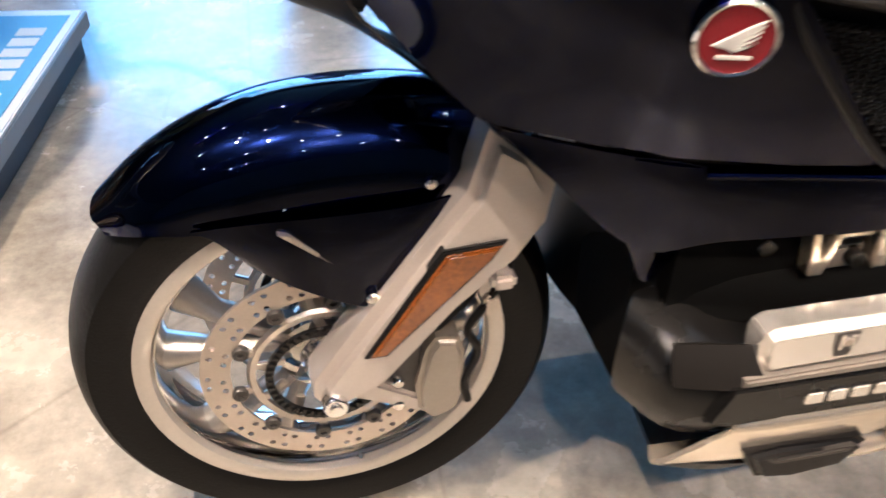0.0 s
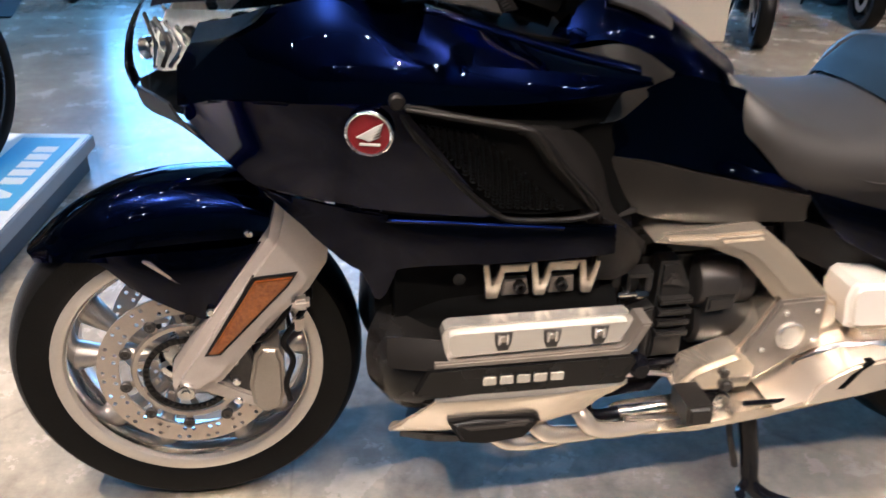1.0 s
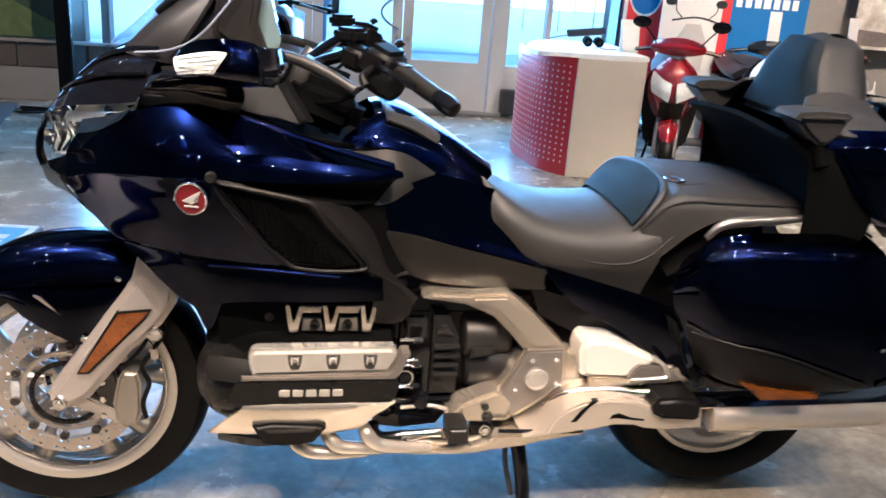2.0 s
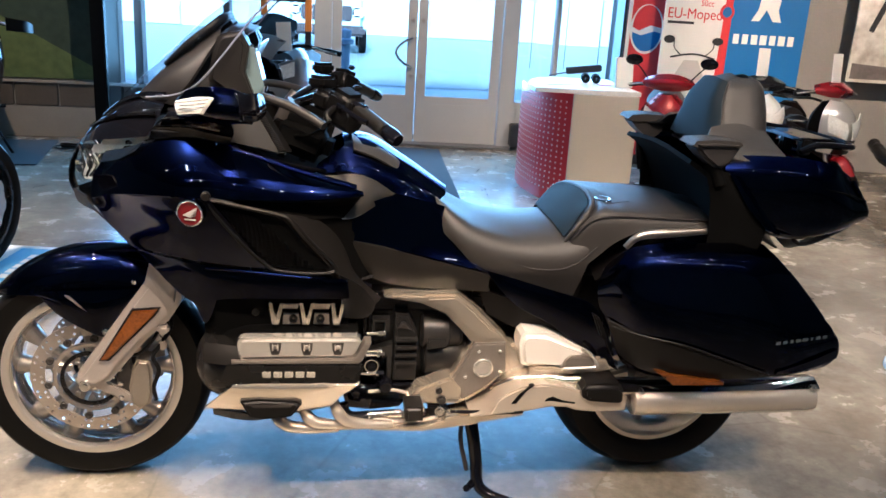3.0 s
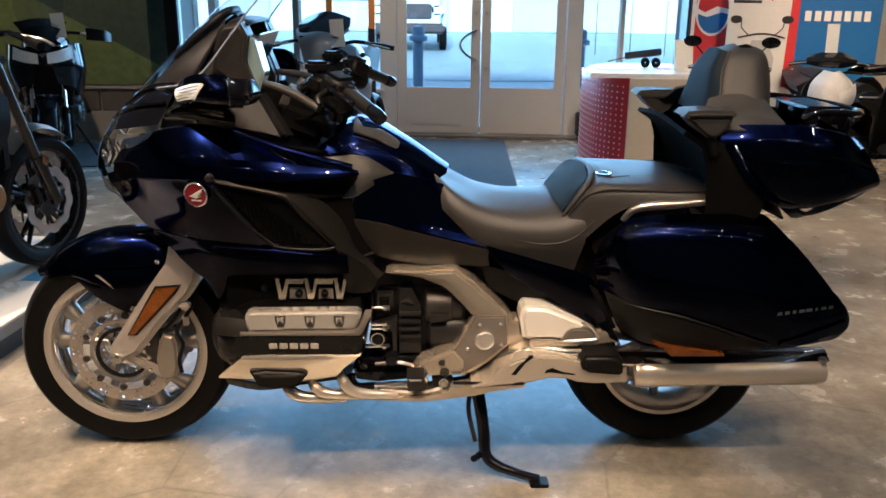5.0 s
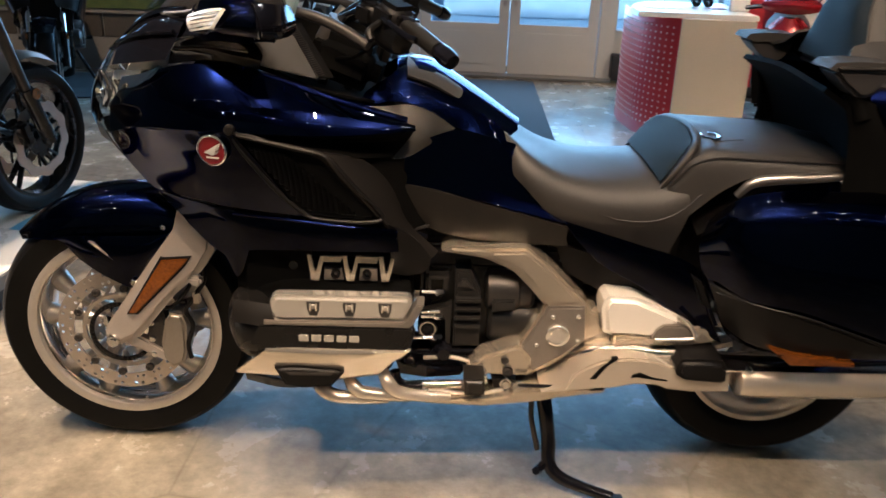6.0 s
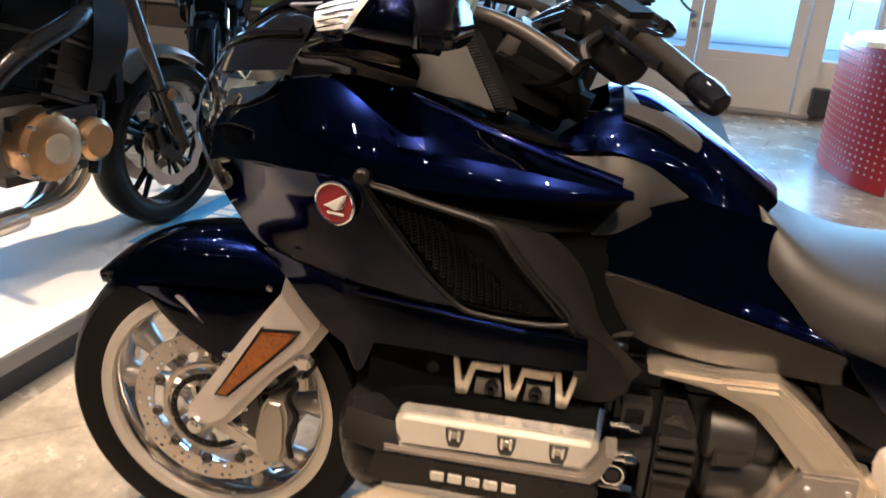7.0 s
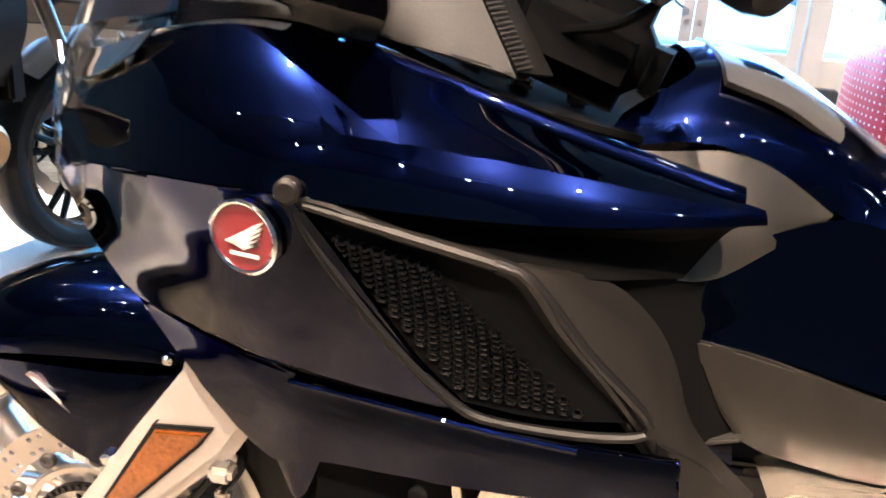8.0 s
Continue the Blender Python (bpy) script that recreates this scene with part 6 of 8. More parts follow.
# round red badge on the fairing: ring, field and plain slanted bars
badge_m = Matrix.Translation((.343, -.3245, .860)) @ Matrix.Scale(.93, 4) @ Matrix.Rotation(radians(-14), 4, 'Z') @ Matrix.Rotation(radians(4), 4, 'X')
for s in (1, -1):
    bm = moved(lathe([(.0305, 0), (.031, -.004), (.033, -.005), (.0355, -.003), (.036, 0), (.035, .006), (.0305, .006)], (0, 0, 0), 40), badge_m)
    bad = part("badge_ring", bm if s > 0 else mirrored(bm), CHROME, bike, "chrome ring of a round red badge")
    bm = moved(disc(.031, -.002, .006, (0, 0, 0), 40), badge_m)
    part("badge_field", bm if s > 0 else mirrored(bm), REDPL, bad, "dark red badge field")
    for k in range(5):
        q = k * .0042
        bm = moved(prism([(-.019 + q * .9, -.006 - q * .15), (.012 + q * .1, .013 - q * 1.1), (.022 - q * .3, .0175 - q * 1.15), (.019 - q * .3, .0135 - q * 1.1), (-.010 + q * .6, -.0075 - q * .25)], -.0042, -.001, .0004), badge_m)
        part("badge_feather", bm if s > 0 else mirrored(bm), WHITEBAR, bad)
    bm = moved(box((.030, .0022, .0036), (.001, -.003, -.0165), .0006), badge_m)
    part("badge_bar", bm if s > 0 else mirrored(bm), WHITEBAR, bad)
pair("panel_fastener", disc(.011, -.334, -.31, (.380, 0, .903), 16, None, 'y', .003), CHARCOAL, bike)

# ---- the showroom ----
def floor_material():
    m = bpy.data.materials.new("polished concrete")
    m.use_nodes = True
    nt = m.node_tree
    n, link = nt.nodes, nt.links.new
    b = n["Principled BSDF"]
    tc = n.new("ShaderNodeTexCoord")

    def noise_node(scale, detail, rough=0.5):
        q = n.new("ShaderNodeTexNoise")
        q.inputs["Scale"].default_value, q.inputs["Detail"].default_value, q.inputs["Roughness"].default_value = scale, detail, rough
        link(tc.outputs["Object"], q.inputs["Vector"])
        return q
    big, mid, fine = noise_node(0.9, 6, 0.6), noise_node(4.5, 8, 0.65), noise_node(26, 8, 0.72)
    a = n.new("ShaderNodeValToRGB")
    a.color_ramp.elements[0].position, a.color_ramp.elements[1].position = 0.34, 0.66
    a.color_ramp.elements[0].color, a.color_ramp.elements[1].color = (0.118, 0.105, 0.084, 1), (0.345, 0.316, 0.260, 1)
    e = a.color_ramp.elements.new(0.5)
    e.color = (0.225, 0.205, 0.168, 1)
    link(big.outputs["Fac"], a.inputs["Fac"])
    c = n.new("ShaderNodeValToRGB")
    c.color_ramp.elements[0].position, c.color_ramp.elements[1].position = 0.42, 0.62
    c.color_ramp.elements[0].color, c.color_ramp.elements[1].color = (0.66, 0.64, 0.61, 1), (1.15, 1.13, 1.1, 1)
    link(mid.outputs["Fac"], c.inputs["Fac"])
    mul = n.new("ShaderNodeMix")
    mul.data_type, mul.blend_type = 'RGBA', 'MULTIPLY'
    mul.inputs["Factor"].default_value = 0.75
    link(a.outputs["Color"], mul.inputs["A"])
    link(c.outputs["Color"], mul.inputs["B"])
    mul2 = n.new("ShaderNodeMix")
    mul2.data_type, mul2.blend_type = 'RGBA', 'OVERLAY'
    mul2.inputs["Factor"].default_value = 0.5
    link(mul.outputs["Result"], mul2.inputs["A"])
    link(fine.outputs["Fac"], mul2.inputs["B"])
    # pale worn flakes and thin dark scratches
    flake = n.new("ShaderNodeValToRGB")
    flake.color_ramp.elements[0].position, flake.color_ramp.elements[1].position = 0.66, 0.70
    link(noise_node(7.5, 4, 0.5).outputs["Fac"], flake.inputs["Fac"])
    pale = n.new("ShaderNodeMix")
    pale.data_type = 'RGBA'
    pale.inputs["B"].default_value = (0.46, 0.40, 0.30, 1)
    weight = n.new("ShaderNodeMath")
    weight.operation = 'MULTIPLY'
    weight.inputs[1].default_value = 0.28
    link(flake.outputs["Color"], weight.inputs[0])
    link(weight.outputs[0], pale.inputs["Factor"])
    link(mul2.outputs["Result"], pale.inputs["A"])
    vor = n.new("ShaderNodeTexVoronoi")
    vor.feature = 'DISTANCE_TO_EDGE'
    vor.inputs["Scale"].default_value = 1.1
    link(tc.outputs["Object"], vor.inputs["Vector"])
    line = n.new("ShaderNodeValToRGB")
    line.color_ramp.elements[0].position, line.color_ramp.elements[1].position = 0.001, 0.006
    line.color_ramp.elements[0].color = (0.6, 0.58, 0.55, 1)
    link(vor.outputs["Distance"], line.inputs["Fac"])
    crack = n.new("ShaderNodeMix")
    crack.data_type, crack.blend_type = 'RGBA', 'MULTIPLY'
    crack.inputs["Factor"].default_value = 0.6
    link(pale.outputs["Result"], crack.inputs["A"])
    link(line.outputs["Color"], crack.inputs["B"])
    link(crack.outputs["Result"], b.inputs["Base Color"])
    r = n.new("ShaderNodeMapRange")
    r.inputs["To Min"].default_value, r.inputs["To Max"].default_value = 0.15, 0.36
    link(mid.outputs["Fac"], r.inputs["Value"])
    link(r.outputs["Result"], b.inputs["Roughness"])
    bp = n.new("ShaderNodeBump")
    bp.inputs["Strength"].default_value, bp.inputs["Distance"].default_value = 0.08, 0.003
    link(mid.outputs["Fac"], bp.inputs["Height"])
    link(bp.outputs["Normal"], b.inputs["Normal"])
    return m


CONCRETE = floor_material()
WALLP = material("grey painted wall", (0.30, 0.285, 0.265), 0.7, 0, 0.08, 2, 60, bump=0.2, bump_scale=60)
CEILM = material("grey ceiling paint", (0.14, 0.135, 0.13), 0.8, 0, 0.06, 2, 60)
DARKWALL = material("mid grey wall paint", (0.26, 0.245, 0.235), 0.7, 0, 0.15, 2, 60, bump=0.2, bump_scale=60)
FRAMEW = material("white painted door frame", (0.55, 0.54, 0.52), 0.45, 0, 0.06, 3, 80)
FRAMED = material("grey aluminium frame", (0.20, 0.20, 0.20), 0.4, 0.4, 0.1, 3, 80)
BLOCK = material("brown wall block", (0.10, 0.085, 0.07), 0.7, 0, 0.2, 4, 80, bump=0.3, bump_scale=80)
PLINTH = material("grey plinth paint", (0.30, 0.28, 0.25), 0.6, 0, 0.1, 4, 80)
MATM = material("dark door mat", (0.035, 0.04, 0.045), 0.95, 0, 0.3, 20, 300, bump=0.8, bump_scale=500)
WHITEP = material("white laminate", (0.78, 0.76, 0.73), 0.35, 0, 0.04, 3, 80)
CREAM = material("cream laminate", (0.52, 0.47, 0.39), 0.45, 0, 0.06, 3, 80)
REDP = material("red perforated metal", (0.62, 0.03, 0.035), 0.35, 0.1, 0.08, 5, 80, coat=0.4)
BLUEP = material("blue print", (0.02, 0.14, 0.42), 0.5, 0, 0.06, 3, 80)
SKYP = material("light blue sticker", (0.14, 0.40, 0.66), 0.45, 0, 0.08, 3, 80)
WHITEM = material("white print", (0.80, 0.79, 0.76), 0.5, 0, 0.04, 3, 80)
REDM = material("red print", (0.60, 0.03, 0.03), 0.5, 0, 0.08, 4, 80)
ORANGEM = material("orange print", (0.75, 0.28, 0.04), 0.5, 0, 0.08, 4, 80)
DARKM = material("black print", (0.02, 0.02, 0.022), 0.5, 0, 0.2, 4, 80)

tagged(part("floor", box((16, 12.6, 0.2), (1.5, -0.2, -0.1)), CONCRETE), "polished grey concrete floor with stains", "floor", kind="structure")
tagged(part("ceiling", box((16, 12.6, 0.2), (1.5, -0.2, CEILING + 0.1)), CEILM), "plain grey painted ceiling", "ceiling", kind="structure")
tagged(part("wall_south", box((16, 0.2, CEILING), (1.5, -6.4, CEILING / 2)), DARKWALL), "plain grey back wall", "wall", kind="structure")
tagged(part("wall_west", box((0.2, 12.6, CEILING), (-6.4, -0.2, CEILING / 2)), DARKWALL), "plain grey side wall", "wall", kind="structure")
tagged(part("wall_east", box((0.2, 12.6, CEILING), (9.4, -0.2, CEILING / 2)), DARKWALL), "plain grey side wall", "wall", kind="structure")


# front wall: solid piers beside the glass front, head above it
wall = thing("wall_north", "grey front wall with a glazed shopfront and double door", "wall", FACADE, kind="structure")
part("pier", box((4.0, 0.25, CEILING), (-5.2, 0.12, CEILING / 2)), WALLP, wall)
part("pier", box((6.5, 0.25, CEILING), (5.6, 0.12, CEILING / 2)), WALLP, wall)
part("lintel", box((5.6, 0.25, CEILING - 2.75), (-0.4, 0.12, (CEILING + 2.75) / 2)), WALLP, wall)
part("sill_wall", box((2.18, 0.2, 0.42), (-2.03, 0.12, 0.21)), WALLP, wall)
part("sill_wall", box((1.40, 0.2, 0.45), (1.68, 0.12, 0.225)), FRAMEW, wall)
part("sill_board", box((2.18, 0.30, 0.03), (-2.03, 0.05, 0.436), 0.005), FRAMEW, wall)
for u, w, mt in ((-2.87, .14, FRAMED), (-2.62, .07, FRAMED), (-1.80, .06, FRAMED), (-0.90, .16, FRAMEW), (0.90, .15, FRAMEW), (1.35, .04, FRAMEW), (2.32, .10, FRAMEW)):
    part("mullion", box((w, .16, 2.75 - 0.0), (u, 0.02, 1.375), .008), mt, wall)
part("door_head", box((1.9, .14, .10), (0, 0.02, 2.22), .008), FRAMEW, wall)
for u0, u1, z0, z1 in ((-2.8, -0.98, .45, 2.75), (-0.8, 0.8, 2.28, 2.75), (0.97, 2.3, .45, 2.75)):
    pane = part("window_pane", box((u1 - u0, .01, z1 - z0), ((u0 + u1) / 2, 0.05, (z0 + z1) / 2)), CLEAR, wall, "clear shop window")
    pane.visible_shadow = False
for k in range(3):
    part("cable", tube([(1.10 + .33 * k, -.06, 2.7), (1.10 + .33 * k, -.06, .8)], .004, 6), FRAMED, wall)
for s in (-1, 1):
    leaf = thing("door_1" if s < 0 else "door_2", "white painted door leaf with a large glass pane and a curved pull", "door", FACADE @ pose(s * .41, 0, 0), kind="structure")
    for u in (-.36, .36):
        part("stile", box((.09, .05, 2.15), (u, 0, 1.09), .006), FRAMEW, leaf)
    part("bottom_rail", box((.64, .045, .45), (0, 0, .245), .006), FRAMEW, leaf)
    part("panel_bead", box((.52, .010, .30), (0, -.024, .25), .004), FRAMEW, leaf)
    part("top_rail", box((.64, .045, .12), (0, 0, 2.10), .006), FRAMEW, leaf)
    p = part("pane", box((.64, .008, 1.58), (0, 0, 1.26)), CLEAR, leaf, "clear door glass")
    p.visible_shadow = False
    part("keyhole", disc(.02, -.035, -.02, (-s * .36, 0, .66), 16), STEEL, leaf)
    part("keyhole", disc(.018, -.035, -.02, (-s * .36, 0, 1.18), 16), STEEL, leaf)
    if s < 0:
        arc = [(.365 - .155 * math.sin(math.pi * i / 10) ** 0.8 if 0 < i < 10 else .365, -.07 if 0 < i < 10 else -.03, .74 + .28 * i / 10) for i in range(11)]
        part("pull_handle", tube(arc, .012, 10), CHROME, leaf, "curved chrome door pull")
part("threshold", box((1.9, .30, .02), (0, -.05, .012), .004), FRAMED, wall)
tagged(part("box_by_door", moved(box((.16, .14, .22), (1.02, -.16, .15), .01), FACADE), DARKM), "small dark box on the floor beside the door", "box")
tagged(part("door_mat", box((1.15, 2.35, .012), (0, 0, .008), .004)
            , MATM), "dark ribbed entrance mat on the floor", "mat").matrix_basis = pose(1.08, 4.46, 0, 0, 0, -2.5)

# wall with the big green landscape poster
pw = thing("wall_panel", "dark wall panel with block courses below a large green landscape poster", "wall", pose(-2.85, 5.60, 0, 0, 0, 2), kind="structure")
part("panel_core", box((3.0, .20, CEILING), (0, .12, CEILING / 2)), WALLP, pw)
part("plinth", box((3.0, .03, .27), (0, .005, .135), .004), PLINTH, pw)
for i in range(8):
    part("block", box((.355, .03, .20), (-1.30 + i * .372, .006, .375), .006), BLOCK, pw)
part("ledge", box((3.0, .05, .03), (0, -.005, .49), .005), PLINTH, pw)


def poster_material():
    m = bpy.data.materials.new("green landscape print")
    m.use_nodes = True
    nt = m.node_tree
    n, link = nt.nodes, nt.links.new
    b = n["Principled BSDF"]
    tc = n.new("ShaderNodeTexCoord")
    sep = n.new("ShaderNodeSeparateXYZ")
    link(tc.outputs["Object"], sep.inputs[0])
    ns = n.new("ShaderNodeTexNoise")
    ns.inputs["Scale"].default_value, ns.inputs["Detail"].default_value = 14, 6
    link(tc.outputs["Object"], ns.inputs["Vector"])
    hill = n.new("ShaderNodeMath")
    hill.operation = 'MULTIPLY_ADD'
    hill.inputs[1].default_value = 0.55
    link(sep.outputs["X"], hill.inputs[0])
    link(sep.outputs["Z"], hill.inputs[2])
    gt = n.new("ShaderNodeMath")
    gt.operation = 'GREATER_THAN'
    gt.inputs[1].default_value = 1.42
    link(hill.outputs[0], gt.inputs[0])
    grass = n.new("ShaderNodeValToRGB")
    grass.color_ramp.elements[0].color, grass.color_ramp.elements[1].color = (0.05, 0.08, 0.03, 1), (0.19, 0.24, 0.08, 1)
    wood = n.new("ShaderNodeValToRGB")
    wood.color_ramp.elements[0].color, wood.color_ramp.elements[1].color = (0.016, 0.028, 0.022, 1), (0.06, 0.09, 0.06, 1)
    link(ns.outputs["Fac"], grass.inputs["Fac"])
    link(ns.outputs["Fac"], wood.inputs["Fac"])
    mx = n.new("ShaderNodeMix")
    mx.data_type = 'RGBA'
    link(gt.outputs[0], mx.inputs["Factor"])
    link(grass.outputs["Color"], mx.inputs["A"])
    link(wood.outputs["Color"], mx.inputs["B"])
    link(mx.outputs["Result"], b.inputs["Base Color"])
    b.inputs["Roughness"].default_value = 0.45
    return m


poster = tagged(part("landscape_poster", box((2.9, .01, 2.2), (0, -.012, 1.62)), poster_material()), "large dark green landscape poster of a grassy hill", "poster")
poster.matrix_basis = pose(-2.85, 5.60, 0, 0, 0, 2)

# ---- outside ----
# the blue-green cast of cool daylight is mixed into these three colours
OUTG = material("daylight-tinted wet asphalt", (0.18, 0.25, 0.26), 0.5, 0, 0.2, 1, 30)
OUTW = material("daylight-tinted pale render wall", (0.38, 0.55, 0.57), 0.7, 0, 0.06, 1, 30)
OUTD = material("daylight-tinted garage door paint", (0.30, 0.40, 0.44), 0.5, 0, 0.06, 1, 30)
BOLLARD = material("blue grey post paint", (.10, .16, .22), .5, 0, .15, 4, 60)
tagged(part("ground", box((160, 120, .1), (0, 66.6, -.06)), OUTG), "pale daylight-tinted wet asphalt yard outside the shop", "ground", kind="structure")
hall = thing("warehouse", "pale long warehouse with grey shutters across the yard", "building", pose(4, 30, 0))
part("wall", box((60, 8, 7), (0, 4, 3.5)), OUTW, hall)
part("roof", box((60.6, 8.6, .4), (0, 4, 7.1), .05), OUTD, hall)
for i in range(8):
    d = part("shutter", box((4.2, .15, 3.6), (-24 + i * 6.6, -.04, 1.8), .03), OUTD, hall)
    for k in range(2):
        part("pane", box((1.6, .06, .5), (-24 + i * 6.6 - 1.0 + k * 2.0, -.14, 2.3), .02), BLUEP, d)
for i, (x, y) in enumerate(((.86, 10.0), (3.05, 9.2))):
    b = tagged(part("bollard", lathe([(0, 0), (.075, 0), (.075, .70), (.13, .71), (.13, .77), (.09, .79), (.09, .90), (0, .93)], (x, y, 0), 24, False, None, 'z'), BOLLARD), "blue grey painted bollard in the yard", "bollard", "bollards")


def van(m, label):
    v = thing("van", label, "van", m)
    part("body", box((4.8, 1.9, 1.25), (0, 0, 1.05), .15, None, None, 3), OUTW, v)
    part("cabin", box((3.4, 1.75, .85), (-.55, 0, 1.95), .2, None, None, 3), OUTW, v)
    for x, w in ((-1.55, .9), (-.45, 1.0), (.62, .75)):
        part("window", box((w, .05, .5), (x, -.885, 1.98), .02), BLUEP, v)
    part("windscreen", moved(box((.05, 1.45, .62), (0, 0, 0), .02), pose(1.28, 0, 1.92, 0, -28, 0)), BLUEP, v)
    part("grille", box((.1, 1.2, .35), (2.40, 0, .95), .03), DARKM, v)
    for sd in (-1, 1):
        part("headlight", box((.1, .28, .22), (2.39, sd * .75, .98), .04), LENS, v)
    part("bumper", box((.2, 1.85, .25), (2.42, 0, .55), .06), DARKM, v)
    for x in (-1.5, 1.55):
        for sd in (-1, 1):
            part("wheel", lathe([(.12, sd * .80), (.33, sd * .80), (.34, sd * .84), (.34, sd * .96), (.32, sd * .98), (.12, sd * .98)], (x, 0, .34), 24), RUBBER, v)
            part("wheel_cap", disc(.20, sd * .90, sd * .95, (x, 0, .34), 20), FRAMED, v)
    return v


van(pose(0.55, 21.0, 0, 0, 0, -90), "white delivery van parked across the yard")
pile = tagged(part("gravel_heap", lathe([(0, .26), (.6, .20), (1.2, .08), (1.7, 0.0)], (0, 0, 0), 28, False, None, 'z'), OUTG), "low heap of gravel in the yard", "heap")
pile.matrix_basis = pose(2.2, 12.5, 0) @ Matrix.Diagonal((1.4, .6, 1, 1))

# ---- display platform ----
plat = thing("display_platform", "low white display platform with dark edge and blue sticker", "platform", pose(-0.53, 1.73, 0, 0, 0, -7))
part("platform_top", box((3.4, 3.0, .024), (-1.70, -1.50, .128), .004), material("white platform laminate", (.82, .81, .78), .3, 0, .03, 3, 60), plat, "white laminate top")
part("platform_body", box((3.36, 2.96, .114), (-1.70, -1.50, .059)), DARKM, plat, "black platform sides")
part("edge_strip", box((.012, 3.0, .05), (.004, -1.5, .112), .003), FRAMED, plat, "dark aluminium edge strip")
st = part("sticker", box((.20, .62, .002), (-.125, -.36, .1415)), SKYP, plat, "light blue sticker with white bars")
for i in range(5):
    part("sticker_bar", box((.075, .052, .001), (-.10, -.17 - i * .07, .143)), WHITEM, st)
part("sticker_wing", prism([(-.13, 0), (-.05, .02), (-.05, .05), (-.11, .09)], 0, .0012, 0), WHITEM, st).matrix_basis = pose(-.01, -.60, .1428, -90, 0, 0)


# ---- a naked or faired motorcycle, front towards +x ----
def motorcycle(name, label, m, group="", wb=1.42, steer=0.0, body=None, engine=None, wheelc=None, kind="naked", rad=.30, tag_card=True, wheel_turn=0.0, mirrors=True, lamp_back=0.0, signals=True, guards=True, screen=None, screen_top=1.42, engine_on=0.0):
    mb = thing(name, label, "motorcycle", m, group)
    body, engine, wheelc = body or BLACK_GLOSS, engine or ENGGREY, wheelc or ENGINE
    fx, rx = wb / 2, -wb / 2
    head = Vector((fx - .33, 0, .86))
    S = Matrix.Translation(head) @ Matrix.Rotation(radians(steer), 4, 'Z') @ Matrix.Translation(-head)

    def wheel(nm, cx, w, R, mt, turn):
        c = (cx, 0, R)
        wh = part(nm, moved(lathe([(R - .06, -.045), (R - .062, -.05), (R - .078, -.05), (R - .085, -.03), (R - .085, .03), (R - .078, .05), (R - .062, .05), (R - .06, .045)], c, 48), turn), mt, mb)
        part("tyre", moved(lathe(tyre_profile(R, w, R - .062), c, 56), turn), RUBBER, wh, "black road tyre")
        for k in range(5):
            a = radians(72 * k + 20)
            for s in (-.14, .14):
                bm = tube([(cx + .04 * math.cos(a), 0, R + .04 * math.sin(a)), (cx + (R - .08) * math.cos(a + s), 0, R + (R - .08) * math.sin(a + s))], [.014, .010], 7)
                part("spoke", moved(bm, turn), mt, wh)
        part("hub", moved(disc(.045, -.06, .06, c, 20, None, 'y', .008), turn), mt, wh)
        for s in (-1, 1):
            ring = bmesh.new()
            n = 60
            vo, vi, vo2, vi2 = [], [], [], []
            for k in range(n):
                a = 2 * math.pi * k / n
                ro = .150 + (.006 if (k // 3) % 2 else -.002)
                ri = .108 + (.006 if (k // 3) % 2 else 0)
                for lst, r, y in ((vo, ro, .002), (vi, ri, .002), (vo2, ro, -.002), (vi2, ri, -.002)):
                    lst.append(ring.verts.new((cx + r * math.cos(a), s * .066 + y, R + r * math.sin(a))))
            for k in range(n):
                q = (k + 1) % n
                for A, B in ((vo, vi), (vi, vi2), (vi2, vo2), (vo2, vo)):
                    ring.faces.new([A[k], A[q], B[q], B[k]])
            d = part("brake_disc", moved(ring, turn), ROTOR, wh, "wave-edged brake disc")
            car = part("disc_carrier", moved(disc(.07, s * .060, s * .064, c, 24), turn), ENGINE, wh)
            for k in range(6):
                a = 2 * math.pi * k / 6
                bm = tube([(cx + .06 * math.cos(a), s * .064, R + .06 * math.sin(a)), (cx + .112 * math.cos(a + .25), s * .066, R + .112 * math.sin(a + .25))], .006, 6)
                part("carrier_arm", moved(bm, turn), ENGINE, wh)
        return wh
    T = Matrix.Translation((fx, 0, 0)) @ Matrix.Rotation(radians(wheel_turn), 4, 'Z') @ Matrix.Translation((-fx, 0, 0))
    wheel("front_wheel", fx, .058, rad, wheelc, S @ T)
    wheel("rear_wheel", rx, .085, rad, wheelc, Matrix.Identity(4))
    top = Vector((fx - .30, 0, .90))
    for s in (-1, 1):
        y = s * .105
        part("fork_tube", moved(tube([(fx, y, rad), (fx - .10, y, .52)], [.030, .028], 12), S), ENGINE, mb)
        part("fork_stanchion", moved(tube([(fx - .10, y, .52), (fx - .27, y, .96)], .021, 12), S), CHROME if kind == "faired" else ENGGREY, mb)
        part("brake_caliper", moved(box((.05, .05, .10), (fx - .12, s * .09, rad + .05), .012, None, Matrix.Rotation(radians(-20), 4, 'Y')), S), ENGINE, mb)
        part("fork_reflector", moved(disc(.022, s * .12, s * .135, (fx - .075, 0, .50), 16, None, 'y', .003), S), AMBER, mb, "amber fork reflector")
        part("handlebar", moved(tube([(fx - .30, s * .04, 1.00), (fx - .28, s * .18, 1.05), (fx - .34, s * .33, 1.03), (fx - .38, s * .41, 1.01)], .012, 8), S), BLACK_GLOSS, mb)
        part("grip", moved(tube([(fx - .345, s * .34, 1.028), (fx - .385, s * .43, 1.008)], .017, 10), S), RUBBER, mb)
